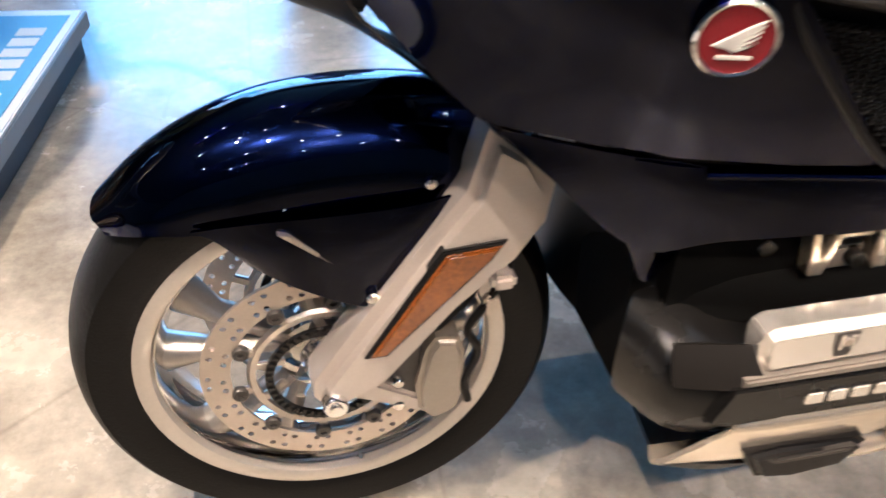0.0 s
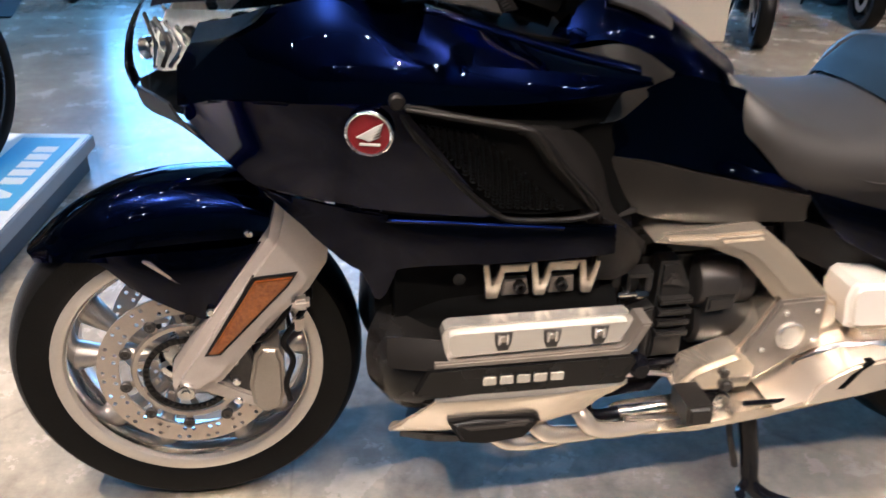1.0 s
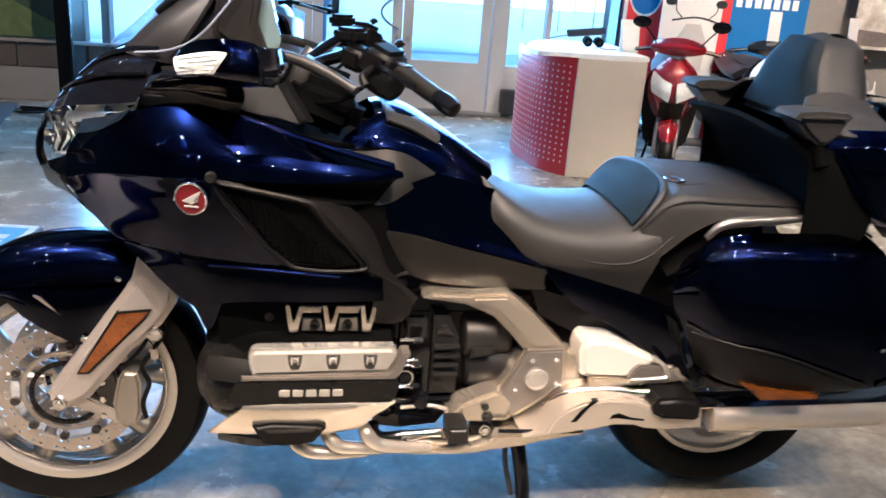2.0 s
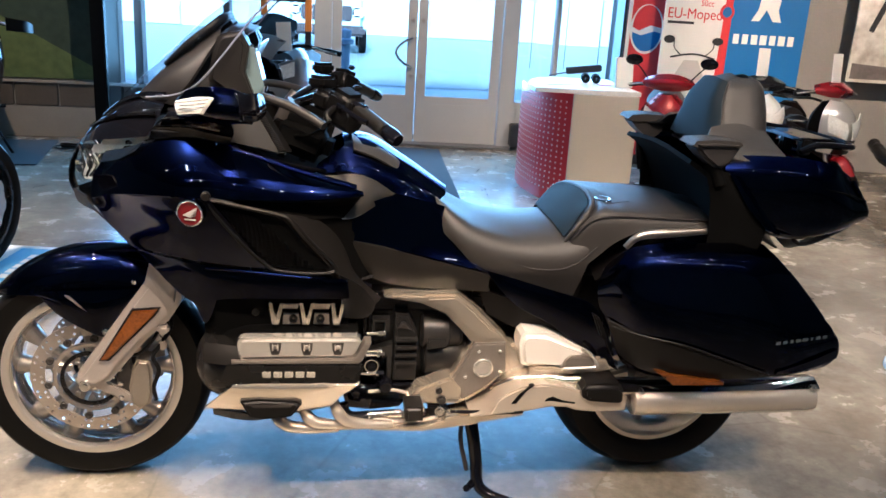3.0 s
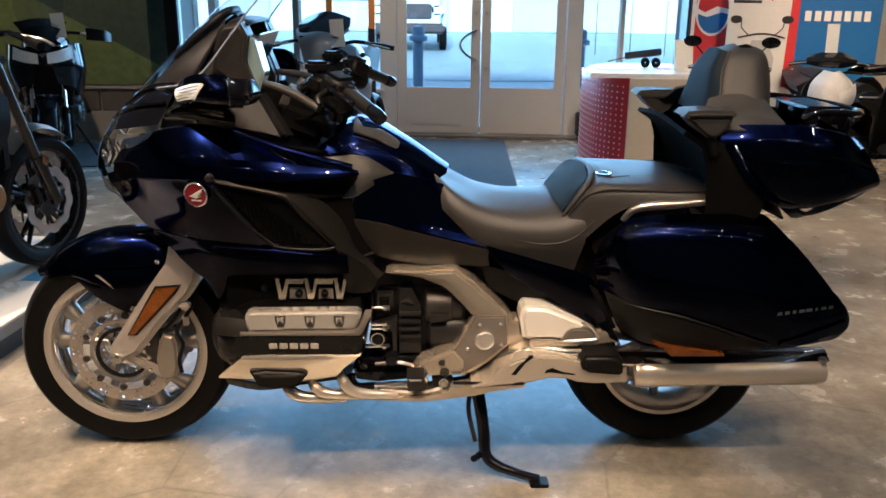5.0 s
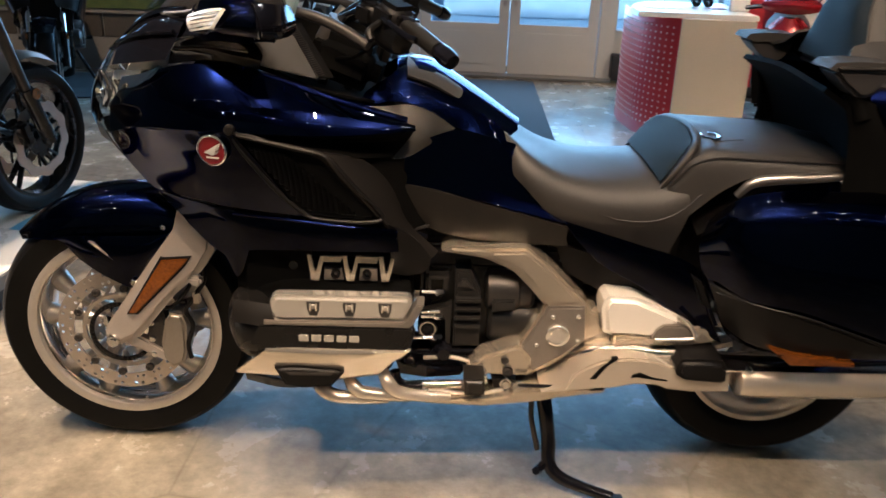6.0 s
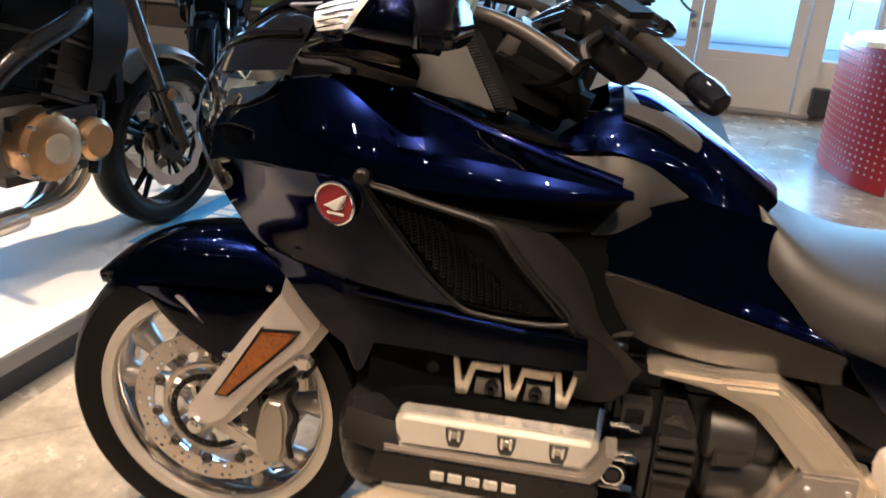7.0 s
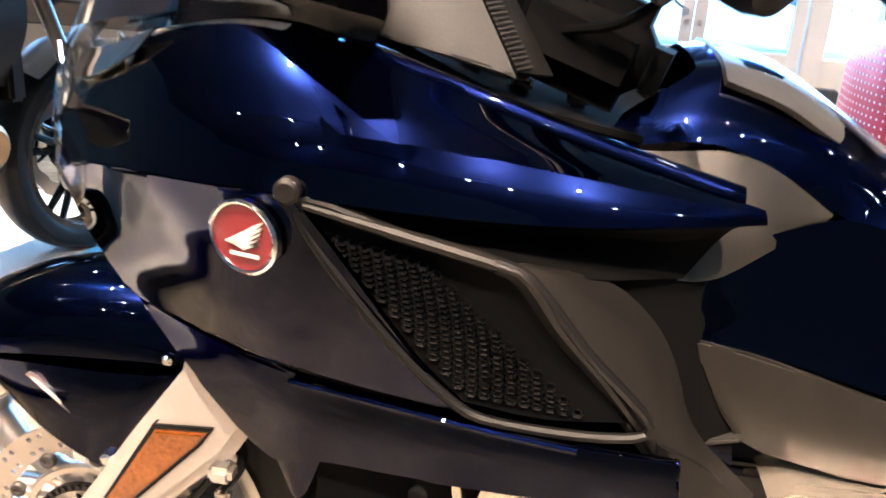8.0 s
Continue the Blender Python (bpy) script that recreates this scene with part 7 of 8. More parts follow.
        part("lever", moved(tube([(fx - .30, s * .26, 1.045), (fx - .27, s * .34, 1.03), (fx - .30, s * .42, 1.01)], .006, 7), S), STEEL, mb)
        if mirrors:
            ms = part("mirror_stalk", moved(tube([(fx - .32, s * .25, 1.05), (fx - .31, s * .30, 1.15), (fx - .33, s * .37, 1.21)], .006, 7), S), BLACK, mb)
            bm = lathe([(0, .012), (.05, .008), (.062, 0), (.05, -.008), (0, -.012)], (0, 0, 0), 20, False, None, 'x')
            part("mirror", moved(moved(bm, Matrix.Translation((fx - .33, s * .41, 1.23)) @ Matrix.Diagonal((1, 1.15, .75, 1))), S), BLACK_GLOSS, ms)
        if signals:
            part("turn_signal", moved(tube([(fx - .18, s * .12, .83), (fx - .17, s * .19, .83), (fx - .165, s * .23, .83)], [.012, .016, .02], 10), S), AMBER, mb)
    part("fork_yoke", moved(box((.09, .26, .03), (fx - .255, 0, .94), .01), S), ENGINE, mb)
    part("front_mudguard", moved(skin([
        [(fx + .20, -.055, rad + .25), (fx + .10, -.07, rad + .30), (fx - .05, -.075, rad + .325), (fx - .19, -.07, rad + .24)],
        [(fx + .22, 0, rad + .26), (fx + .11, 0, rad + .325), (fx - .05, 0, rad + .345), (fx - .20, 0, rad + .26)],
        [(fx + .20, .055, rad + .25), (fx + .10, .07, rad + .30), (fx - .05, .075, rad + .325), (fx - .19, .07, rad + .24)]], 16, 10, 0), S), body, mb)
    # engine with covers and headers
    ahead = Matrix.Translation((engine_on, 0, 0))
    part("crankcase", moved(box((.40, .30, .26), (.02, 0, .44), .05, None, None, 3), ahead), ENGGREY, mb)
    cyl = part("cylinder", moved(box((.20, .26, .22), (.12, 0, .62), .03, None, Matrix.Rotation(radians(20), 4, 'Y')), ahead), ENGGREY, mb)
    for k in range(5):
        part("cylinder_fin", moved(box((.225, .285, .010), (.088 + .016 * k, 0, .535 + .040 * k), .003, None, Matrix.Rotation(radians(20), 4, 'Y')), ahead), CASTGREY if k == 4 else ENGGREY, cyl)
    part("cylinder_head", moved(box((.18, .30, .13), (.17, 0, .74), .03, None, Matrix.Rotation(radians(20), 4, 'Y')), ahead), ENGGREY, mb)
    for s in (-1, 1):
        part("clutch_cover", moved(lathe([(0, s * .215), (.075, s * .215), (.095, s * .205), (.105, s * .17), (.105, s * .12), (0, s * .12)], (-.04, 0, .43), 32, False), ahead), engine, mb)
        part("side_cover", moved(lathe([(0, s * .20), (.05, s * .20), (.065, s * .185), (.07, s * .12), (0, s * .12)], (.13, 0, .42), 26, False), ahead), engine, mb)
        part("cover_disc", moved(disc(.045, s * .213, s * .221, (-.04, 0, .43), 24, None, 'y', .003), ahead), CHAMP, mb)
        for k in range(8):
            a = 2 * math.pi * k / 8
            part("cover_bolt", moved(disc(.007, s * .19, s * .21, (-.04 + .098 * math.cos(a), 0, .43 + .098 * math.sin(a)), 8), ahead), CHROME, mb)
        part("frame_rail", tube([(fx - .30, s * .05, .86), (.25, s * .15, .78), (.0, s * .17, .68), (-.25, s * .16, .48)], [.035, .03, .03, .035], 10), ENGINE, mb)
        part("down_tube", tube([(fx - .32, s * .05, .80), (.33, s * .12, .55), (.28, s * .13, .30)], .02, 8), ENGINE, mb)
        part("swingarm", tube([(-.22, s * .12, .42), (rx, s * .11, rad)], [.03, .025], 8), ENGGREY, mb)
        part("footpeg", tube([(-.22, s * .15, .38), (-.23, s * .26, .38)], .014, 8), BLACK, mb)
        part("radiator_shroud", skin([[(.30, s * .16, .86), (.42, s * .17, .80)], [(.27, s * .18, .70), (.40, s * .18, .68)], [(.26, s * .15, .56), (.36, s * .14, .55)]], 8, 8, .006), BLACK, mb)
    for k in range(4):
        y = -.09 + .06 * k
        part("exhaust_header", tube([(.24, y, .66), (.34, y, .56), (.32, y * .9, .34), (.24, y * .7, .22), (.05, -.06, .20)], .017, 9), CHAMP, mb)
    part("exhaust_can", tube([(.05, -.07, .20), (-.30, -.12, .22), (-.42, -.20, .30), (-.74, -.22, .42)], [.035, .04, .055, .055], 14), CHAMP, mb)
    part("radiator", box((.05, .32, .30), (.38, 0, .66), .01), BLACK, mb)
    part("tank", skin([
        [(.30, -.12, .86), (.16, -.165, .86), (-.02, -.165, .84), (-.20, -.10, .80)],
        [(.31, -.11, .97), (.16, -.155, 1.00), (-.02, -.14, .96), (-.20, -.09, .85)],
        [(.32, 0, 1.01), (.16, 0, 1.05), (-.02, 0, 1.01), (-.20, 0, .87)],
        [(.31, .11, .97), (.16, .155, 1.00), (-.02, .14, .96), (-.20, .09, .85)],
        [(.30, .12, .86), (.16, .165, .86), (-.02, .165, .84), (-.20, .10, .80)]], 18, 20, 0), body, mb, "dark fuel tank")
    part("seat", skin([
        [(-.14, -.10, .80), (-.35, -.15, .79), (-.55, -.13, .84), (-.80, -.09, .92)],
        [(-.14, 0, .86), (-.35, 0, .83), (-.55, 0, .88), (-.82, 0, .95)],
        [(-.14, .10, .80), (-.35, .15, .79), (-.55, .13, .84), (-.80, .09, .92)]], 16, 10, .05), SEATD, mb, "black seat")
    part("tail", tube([(-.40, 0, .74), (-.62, 0, .78), (-.86, 0, .87)], [.10, .10, .05], 12), body, mb)
    if kind == "naked":
        part("headlight", moved(lathe([(0, .09), (.085, .075), (.09, .05), (.08, -.03), (.04, -.07), (0, -.08)], (fx - .16 - lamp_back, 0, .88 + lamp_back * .5), 28, False, None, 'x'), S), BLACK_GLOSS, mb)
        part("headlight_lens", moved(lathe([(0, .10), (.05, .097), (.078, .083), (.078, .07), (0, .07)], (fx - .16 - lamp_back, 0, .88 + lamp_back * .5), 28, False, None, 'x'), S), LENS, mb)
        part("instrument", moved(box((.05, .16, .09), (fx - .22, 0, 1.03), .02), S), BLACK, mb)
    else:
        for s in (-1, 1):
            part("fairing_side", skin([
                [(fx + .02, s * .05, .93), (fx - .12, s * .20, .98), (fx - .35, s * .26, .95), (fx - .55, s * .22, .86)],
                [(fx + .03, s * .06, .82), (fx - .10, s * .22, .82), (fx - .35, s * .27, .76), (fx - .58, s * .22, .68)],
                [(fx - .08, s * .08, .70), (fx - .15, s * .18, .66), (fx - .35, s * .22, .56), (fx - .50, s * .20, .50)]], 18, 12, .006), body, mb, "gloss black fairing side")
            part("headlight", skin([
                [(fx + .03, s * .03, .92), (fx - .01, s * .12, .94), (fx - .09, s * .19, .965)],
                [(fx + .05, s * .03, .85), (fx + .02, s * .12, .86), (fx - .05, s * .20, .88)]], 10, 5, .01), LENS, mb, "clear headlight")
            if guards:
              part("hand_guard", moved(skin([[(fx - .20, s * .30, 1.09), (fx - .22, s * .42, 1.07), (fx - .33, s * .47, 1.04)], [(fx - .20, s * .30, 1.00), (fx - .22, s * .42, .99), (fx - .33, s * .47, .98)]], 10, 5, .006), S), BLACK, mb)
        part("nose_cowl", skin([
            [(fx + .03, -.05, .93), (fx - .08, -.12, 1.06), (fx - .22, -.18, 1.13)],
            [(fx + .05, 0, .95), (fx - .06, 0, 1.09), (fx - .22, 0, 1.16)],
            [(fx + .03, .05, .93), (fx - .08, .12, 1.06), (fx - .22, .18, 1.13)]], 12, 12, .005), body, mb)
        part("windscreen", skin([
            [(fx - .10, -.12, 1.08), (fx - .24, -.17, (1.08 + screen_top) / 2), (fx - .36, -.15, screen_top)],
            [(fx - .08, 0, 1.10), (fx - .22, 0, (1.12 + screen_top) / 2 + .02), (fx - .36, 0, screen_top + .04)],
            [(fx - .10, .12, 1.08), (fx - .24, .17, (1.08 + screen_top) / 2), (fx - .36, .15, screen_top)]], 12, 10, .003), screen or SMOKE, mb, "smoked windscreen")
    part("side_stand", tube([(-.12, .14, .30), (-.15, .22, .14), (-.17, .28, .012)], .012, 8), BLACK, mb)
    part("chain_guard", box((.40, .02, .05), (-.45, .10, .42), .008), BLACK, mb)
    if tag_card:
        part("price_card", moved(box((.002, .09, .17), (fx - .12, .20, 1.10), 0), S @ Matrix.Rotation(radians(4), 4, 'X')), WHITEM, mb, "white price card")
    return mb


GREYSATIN = material("grey satin body plastic", (.13, .125, .115), .35, .2, .1, 4, 120)
BRONZE = material("bronze engine paint", (.42, .26, .13), .30, .8, .2, 8, 120)
motorcycle("naked_motorcycle", "black naked motorcycle with bronze engine parked on white platform",
           Matrix.Translation((-.84, 1.36, .14)) @ Matrix.Rotation(radians(75), 4, 'Z') @ Matrix.Translation((-.71, 0, 0)), "showroom motorcycles", mirrors=False, body=GREYSATIN, engine=BRONZE, tag_card=False, lamp_back=.24, signals=False, engine_on=.12)
motorcycle("adventure_motorcycle", "gloss black faired motorcycle with smoked screen on the floor",
           Matrix.Translation((-1.80, 3.80, 0)) @ Matrix.Rotation(radians(-70), 4, 'Z') @ Matrix.Translation((-.71, 0, 0)), "showroom motorcycles", kind="faired", mirrors=False)
motorcycle("sport_motorcycle", "silver and black faired motorcycle standing behind the tourer",
           Matrix.Translation((.24, 2.95, 0)) @ Matrix.Rotation(radians(-100), 4, 'Z') @ Matrix.Translation((-.71, 0, 0)), "showroom motorcycles", kind="faired", mirrors=False, guards=False, screen=BLACK_GLOSS, screen_top=1.20, signals=False,
           body=material("silver body paint", (.20, .20, .21), .3, .5, .08, 3, 200, coat=.8))
tagged(part("floor_mat", box((1.5, 1.1, .01), (0, 0, .006), .003), MATM), "dark rubber display mat on the floor", "mat").matrix_basis = pose(-2.35, 4.75, 0, 0, 0, 8)

# ---- television on a floor stand ----
tv = thing("television_stand", "black floor stand with a large lit television", "television", pose(-1.22, 5.05, 0, 0, 0, -8))
part("foot", box((.75, .05, .04), (0, 0, .022), .015), BLACK, tv)
part("foot", box((.05, .55, .035), (0, -.05, .020), .012), BLACK, tv)
part("column", box((.115, .06, 1.9), (0, .02, .98), .01), BLACK, tv)
scr = part("television", box((1.12, .05, .66), (.02, -.05, 1.635), .008), BLACK_GLOSS, tv)


def screen_material():
    m = glow("lit television picture", (.5, .7, .9), 1.5)
    nt = m.node_tree
    n, link = nt.nodes, nt.links.new
    tc, ns = n.new("ShaderNodeTexCoord"), n.new("ShaderNodeTexNoise")
    ns.inputs["Scale"].default_value = 5
    link(tc.outputs["Object"], ns.inputs["Vector"])
    r = n.new("ShaderNodeValToRGB")
    r.color_ramp.elements[0].position, r.color_ramp.elements[1].position = .42, .58
    r.color_ramp.elements[0].color, r.color_ramp.elements[1].color = (.18, .55, .85, 1), (.75, .80, .90, 1)
    e = r.color_ramp.elements.new(.62)
    e.color = (.75, .25, .40, 1)
    link(ns.outputs["Fac"], r.inputs["Fac"])
    link(r.outputs["Color"], n["Principled BSDF"].inputs["Emission Color"])
    return m


part("screen", box((1.08, .004, .62), (.02, -.0775, 1.637)), screen_material(), scr, "lit blue and pink picture")
tagged(part("power_cable", tube([(-1.36, 5.04, .012), (-1.55, 4.98, .012), (-1.62, 5.10, .012), (-1.45, 5.22, .012), (-1.25, 5.2, .012)], .008, 7), BLACK), "black power cable coiled on the floor", "cable")

# ---- orange and black banner frame by the window ----
ban = thing("banner_stand", "orange and black display stand with a picture and leaflet shelf", "display stand", pose(.28, 5.35, 0, 0, 0, -4))
for s in (-1, 1):
    part("post", box((.055, .04, 1.05), (s * .19, 0, .525), .004), DARKM, ban)
    part("post_cap", box((.057, .042, .85), (s * .19, 0, 1.475), .004), ORANGEM, ban)
part("picture_board", box((.34, .02, .66), (0, -.01, 1.62), .004), DARKM, ban, "dark picture board")
part("leaflet_shelf", moved(box((.36, .02, .22), (0, 0, 0), .004), pose(0, -.05, .80, -35, 0, 0)), FRAMEW, ban)
part("base", box((.46, .30, .03), (0, 0, .016), .005), DARKM, ban)

# ---- counter with red perforated front ----
cnt = thing("counter", "white-topped counter with a curved red perforated front", "counter", pose(2.42, 3.98, 0, 0, 0, -4))
H = .80
outl = [(-.02, -.48), (-.12, -.36), (-.20, -.20), (-.24, .0), (-.26, .20), (-.25, .42)]
part("side_panel", box((.47, .03, H), (.215, -.485, H / 2), .004), CREAM, cnt, "cream laminate side panel")
part("back_panel", box((.03, .90, H), (.43, -.03, H / 2), .004), CREAM, cnt)
bm = skin([[(x, y, .0) for x, y in outl], [(x, y, .40) for x, y in outl], [(x, y, H) for x, y in outl]], 20, 4, .012)
frontp = part("front_panel", bm, REDP, cnt, "curved red panel with rows of pale dots")
curve = spline([(x, y, 0) for x, y in outl], 19)
for i in range(1, 19):
    t = (curve[i + 1] - curve[i - 1]).normalized()
    nrm = Vector((t.y, -t.x, 0))
    if nrm.x > 0:
        nrm = -nrm
    for j in range(17):
        c = curve[i] + nrm * .0015 + Vector((0, 0, .09 + j * .0405))
        one = disc(.0075, 0, .002, (0, 0, 0), 8, None, 'z')
        moved(one, Matrix.Translation(c) @ nrm.to_track_quat('Z', 'Y').to_matrix().to_4x4())
        if (i, j) == (1, 0):
            dots = one
        else:
            dots = merge(dots, one)
tagged(part("front_dots", dots, material("pale perforation dot", (.85, .62, .55), .5, 0, .05, 5, 60), frontp), kind="stuff")
part("kick_strip", skin([[(x * .985 + .006, y, .0) for x, y in outl], [(x * .985 + .006, y, .07) for x, y in outl]], 20, 2, .01), FRAMEW, frontp)
top = [(.0, -.52), (-.13, -.40), (-.22, -.22), (-.275, .0), (-.30, .22), (-.29, .45), (.0, .46), (.47, .46), (.47, -.52), (.25, -.525)]
tp = prism([(x, y) for x, y in top], 0, .032, .006)
part("top", moved(tp, pose(0, 0, H + .032, -90, 0, 0) @ Matrix.Diagonal((1, 1, -1, 1))), WHITEP, cnt, "white counter top")
trl = thing("model_trailer", "small grey model trailer with two wheels on the counter top", "model trailer", pose(2.60, 4.10, H + .033, 0, 0, -14))
part("trailer_bed", moved(box((.26, .11, .025), (0, 0, 0), .004), pose(0, 0, .085, 0, -8, 0)), FRAMED, trl)
part("trailer_side", moved(box((.27, .008, .04), (0, -.056, 0), .002), pose(0, 0, .100, 0, -8, 0)), DARKM, trl)
part("trailer_side", moved(box((.27, .008, .04), (0, .056, 0), .002), pose(0, 0, .100, 0, -8, 0)), DARKM, trl)
for x in (.02, .10):
    for s in (-1, 1):
        part("wheel", lathe([(.008, s * .05), (.03, s * .05), (.034, s * .056), (.034, s * .068), (.03, s * .074), (.008, s * .074)], (x, 0, .0345), 20), RUBBER, trl)
part("drawbar", tube([(-.12, 0, .07), (-.26, 0, .035)], .006, 6), FRAMED, trl)
tagged(part("paper_sheet", box((.21, .15, .002), (0, 0, 0)), WHITEM), "loose paper sheet lying on the counter", "paper").matrix_basis = pose(2.33, 3.86, H + .0345, 0, 0, 20)
tagged(part("red_leaflet", box((.10, .06, .003), (0, 0, 0)), REDM), "red leaflet lying on the counter", "leaflet").matrix_basis = pose(2.72, 3.92, H + .035, 0, 0, 12)
hold = tagged(part("leaflet_holder", box((.14, .03, .22), (0, 0, .11), .004), WHITEM), "white leaflet holder on the counter", "leaflet holder")
hold.matrix_basis = pose(2.82, 3.78, H + .033, -8, 0, 10)

# ---- drinks cooler, tall banners and wall pictures by the east side ----
cool = thing("drinks_cooler", "tall red drinks cooler with a blue and white wave panel", "cooler", pose(3.55, 5.45, 0, 0, 0, -6))
part("cabinet", box((.52, .55, 1.95), (0, .02, .98), .02), DARKM, cool)
fp = part("front_panel", box((.36, .01, 1.80), (-.05, -.262, 1.0), .004), REDM, cool)
part("emblem_round", moved(disc(.15, -.2705, -.266, (0, 0, 0), 32), Matrix.Translation((-.05, 0, 1.235)) @ Matrix.Diagonal((1, 1, 1.45, 1))), WHITEM, fp, "white round emblem")
half = [(-.05 + .13 * math.cos(math.pi * k / 12), 1.25 + .195 * math.sin(math.pi * k / 12)) for k in range(13)]
part("emblem_half", prism(half + [(-.12, 1.22), (-.02, 1.27)], -.2745, -.27, 0), REDM, fp)
half = [(-.05 + .13 * math.cos(math.pi + math.pi * k / 12), 1.205 + .165 * math.sin(math.pi + math.pi * k / 12)) for k in range(13)]
part("emblem_half", prism(half + [(.02, 1.22), (-.10, 1.18)], -.2745, -.27, 0), BLUEP, fp)
part("pale_margin", prism([(-.23, .30), (-.19, .30), (-.20, 1.0), (-.19, 1.85), (-.23, 1.85)], -.2700, -.266, 0), WHITEM, fp)
part("glass_door", box((.10, .012, 1.7), (.19, -.262, 1.0), .004), material("cooler glass", (.12, .22, .30), .1, 0, .3, 30, 90, coat=1), cool)
for i in range(9):
    part("bottle", disc(.022, 0, .10, (.19, -.275, .50 + i * .125), 10, None, 'z', .004), LENS, cool)

eb = thing("moped_banner", "white roll-up banner with red lettering and a picture of a moped", "banner", pose(3.80, 4.88, 0, 0, 0, -10) @ Matrix.Diagonal((.87, 1, 1, 1)))
part("sheet", box((.66, .012, 2.0), (0, 0, 1.02), .002), WHITEM, eb)
part("red_edge", prism([(.22, .05), (.33, .05), (.33, 2.0), (.27, 2.0)], -.0095, -.006, 0), REDM, eb)
part("foot", box((.70, .24, .05), (0, 0, .026), .015), FRAMED, eb)
part("badge", lathe([(0, -.010), (.07, -.010), (.07, -.006), (0, -.006)], (.28, 0, 1.42), 24, False), REDM, eb)
part("badge_stripe", lathe([(0, -.012), (.045, -.012), (.045, -.0095), (0, -.0095)], (.28, 0, 1.42), 24, False), BLUEP, eb)


def words(text, size, m, mat, parent, label):
    cu = bpy.data.curves.new("lettering", 'FONT')
    cu.body, cu.size, cu.extrude, cu.align_x = text, size, .001, 'CENTER'
    cu.materials.append(mat)
    ob = new("lettering", cu)
    ob.parent = parent
    ob.matrix_basis = m
    return tagged(ob, label)


words("EU-Moped", .125, pose(-.03, -.008, 1.35, 90, 0, 0), REDM, eb, "red lettering EU-Moped")
words("50cc", .07, pose(.08, -.008, 1.46, 90, 0, 0), REDM, eb, "red lettering 50cc")
part("word_bar", box((.26, .004, .022), (-.16, -.008, 1.315)), DARKM, eb)
part("word_bar", box((.40, .004, .035), (-.03, -.008, 1.56)), FRAMED, eb)
mp = part("moped_picture", prism([(-.16, .62), (.12, .62), (.14, .85), (.06, 1.0), (-.08, 1.0), (-.17, .85)], -.0095, -.006, .001), FRAMEW, eb, "printed white moped front")
part("picture_bar", tube([(-.22, -.008, 1.02), (-.05, -.008, 1.05), (.07, -.008, 1.05), (.22, -.008, 1.02)], .008, 6), DARKM, mp)
for s in (-1, 1):
    part("picture_mirror", moved(disc(.055, -.010, -.006, (0, 0, 0), 16), Matrix.Translation((s * .24 - .01, 0, 1.17)) @ Matrix.Diagonal((1, 1, .6, 1))), DARKM, mp)
    part("picture_stalk", tube([(s * .12, -.008, 1.04), (s * .19, -.008, 1.10), (s * .20, -.008, 1.16)], .005, 6), DARKM, mp)

bb = thing("blue_banner", "blue roll-up banner with plain white emblem and word blocks", "banner", pose(4.51, 5.02, 0, 0, 0, -6) @ Matrix.Diagonal((.9, 1, 1, 1)))
part("sheet", box((.80, .012, 2.2), (0, 0, 1.12), .002), BLUEP, bb)
part("edge", box((.03, .016, 2.2), (-.415, 0, 1.12), .002), DARKM, bb)
part("foot", box((.84, .26, .05), (0, 0, .026), .015), FRAMED, bb)
for i, w in enumerate((.06, .06, .065, .07, .06, .07, .06)):
    part("word_block", box((w, .004, .085), (-.285 + i * .092, -.008, 1.20), .004), WHITEM, bb)
part("emblem", prism([(-.16, 1.36), (-.08, 1.36), (-.02, 1.46), (.06, 1.36), (.14, 1.36), (.10, 1.46), (.12, 1.60), (.0, 1.72), (-.08, 1.60), (-.10, 1.46)], -.0095, -.006, .001), WHITEM, bb, "plain white emblem shape")

side = thing("wall_side", "pale grey display wall with large framed pictures", "wall", pose(6.6, 5.0, 0, 0, 0, -10), kind="structure")
part("panel", box((3.2, .12, 2.9), (0, .15, 1.45), .004), WALLP, side)


def picture_material():
    m = material("beige poster print", (.55, .46, .36), .5, 0, .5, 2.5, 12, tint=(.75, .70, .62))
    return m


pic = tagged(part("wall_picture", box((1.3, .02, 1.5), (0, 0, 1.62), .004), picture_material()), "large beige poster of rock and trees on the wall", "poster")
pic.matrix_basis = pose(6.05, 4.98, 0, 0, 0, -10)
for i, (x, y, a) in enumerate(((-.35, 1.75, 20), (-.05, 1.8, -14), (.25, 1.7, 12))):
    part("printed_branch", moved(box((.05, .004, .9), (0, 0, 0), .001), pose(x, -.0125, 1.75, 0, a, 0)), DARKM, pic)
part("printed_ground", prism([(-.62, .90), (.62, .90), (.62, 1.05), (.1, 1.12), (-.3, 1.02), (-.62, 1.04)], -.0135, -.011, .0005), material("grey print", (.16, .14, .13), .5, 0, .3, 8, 40), pic)


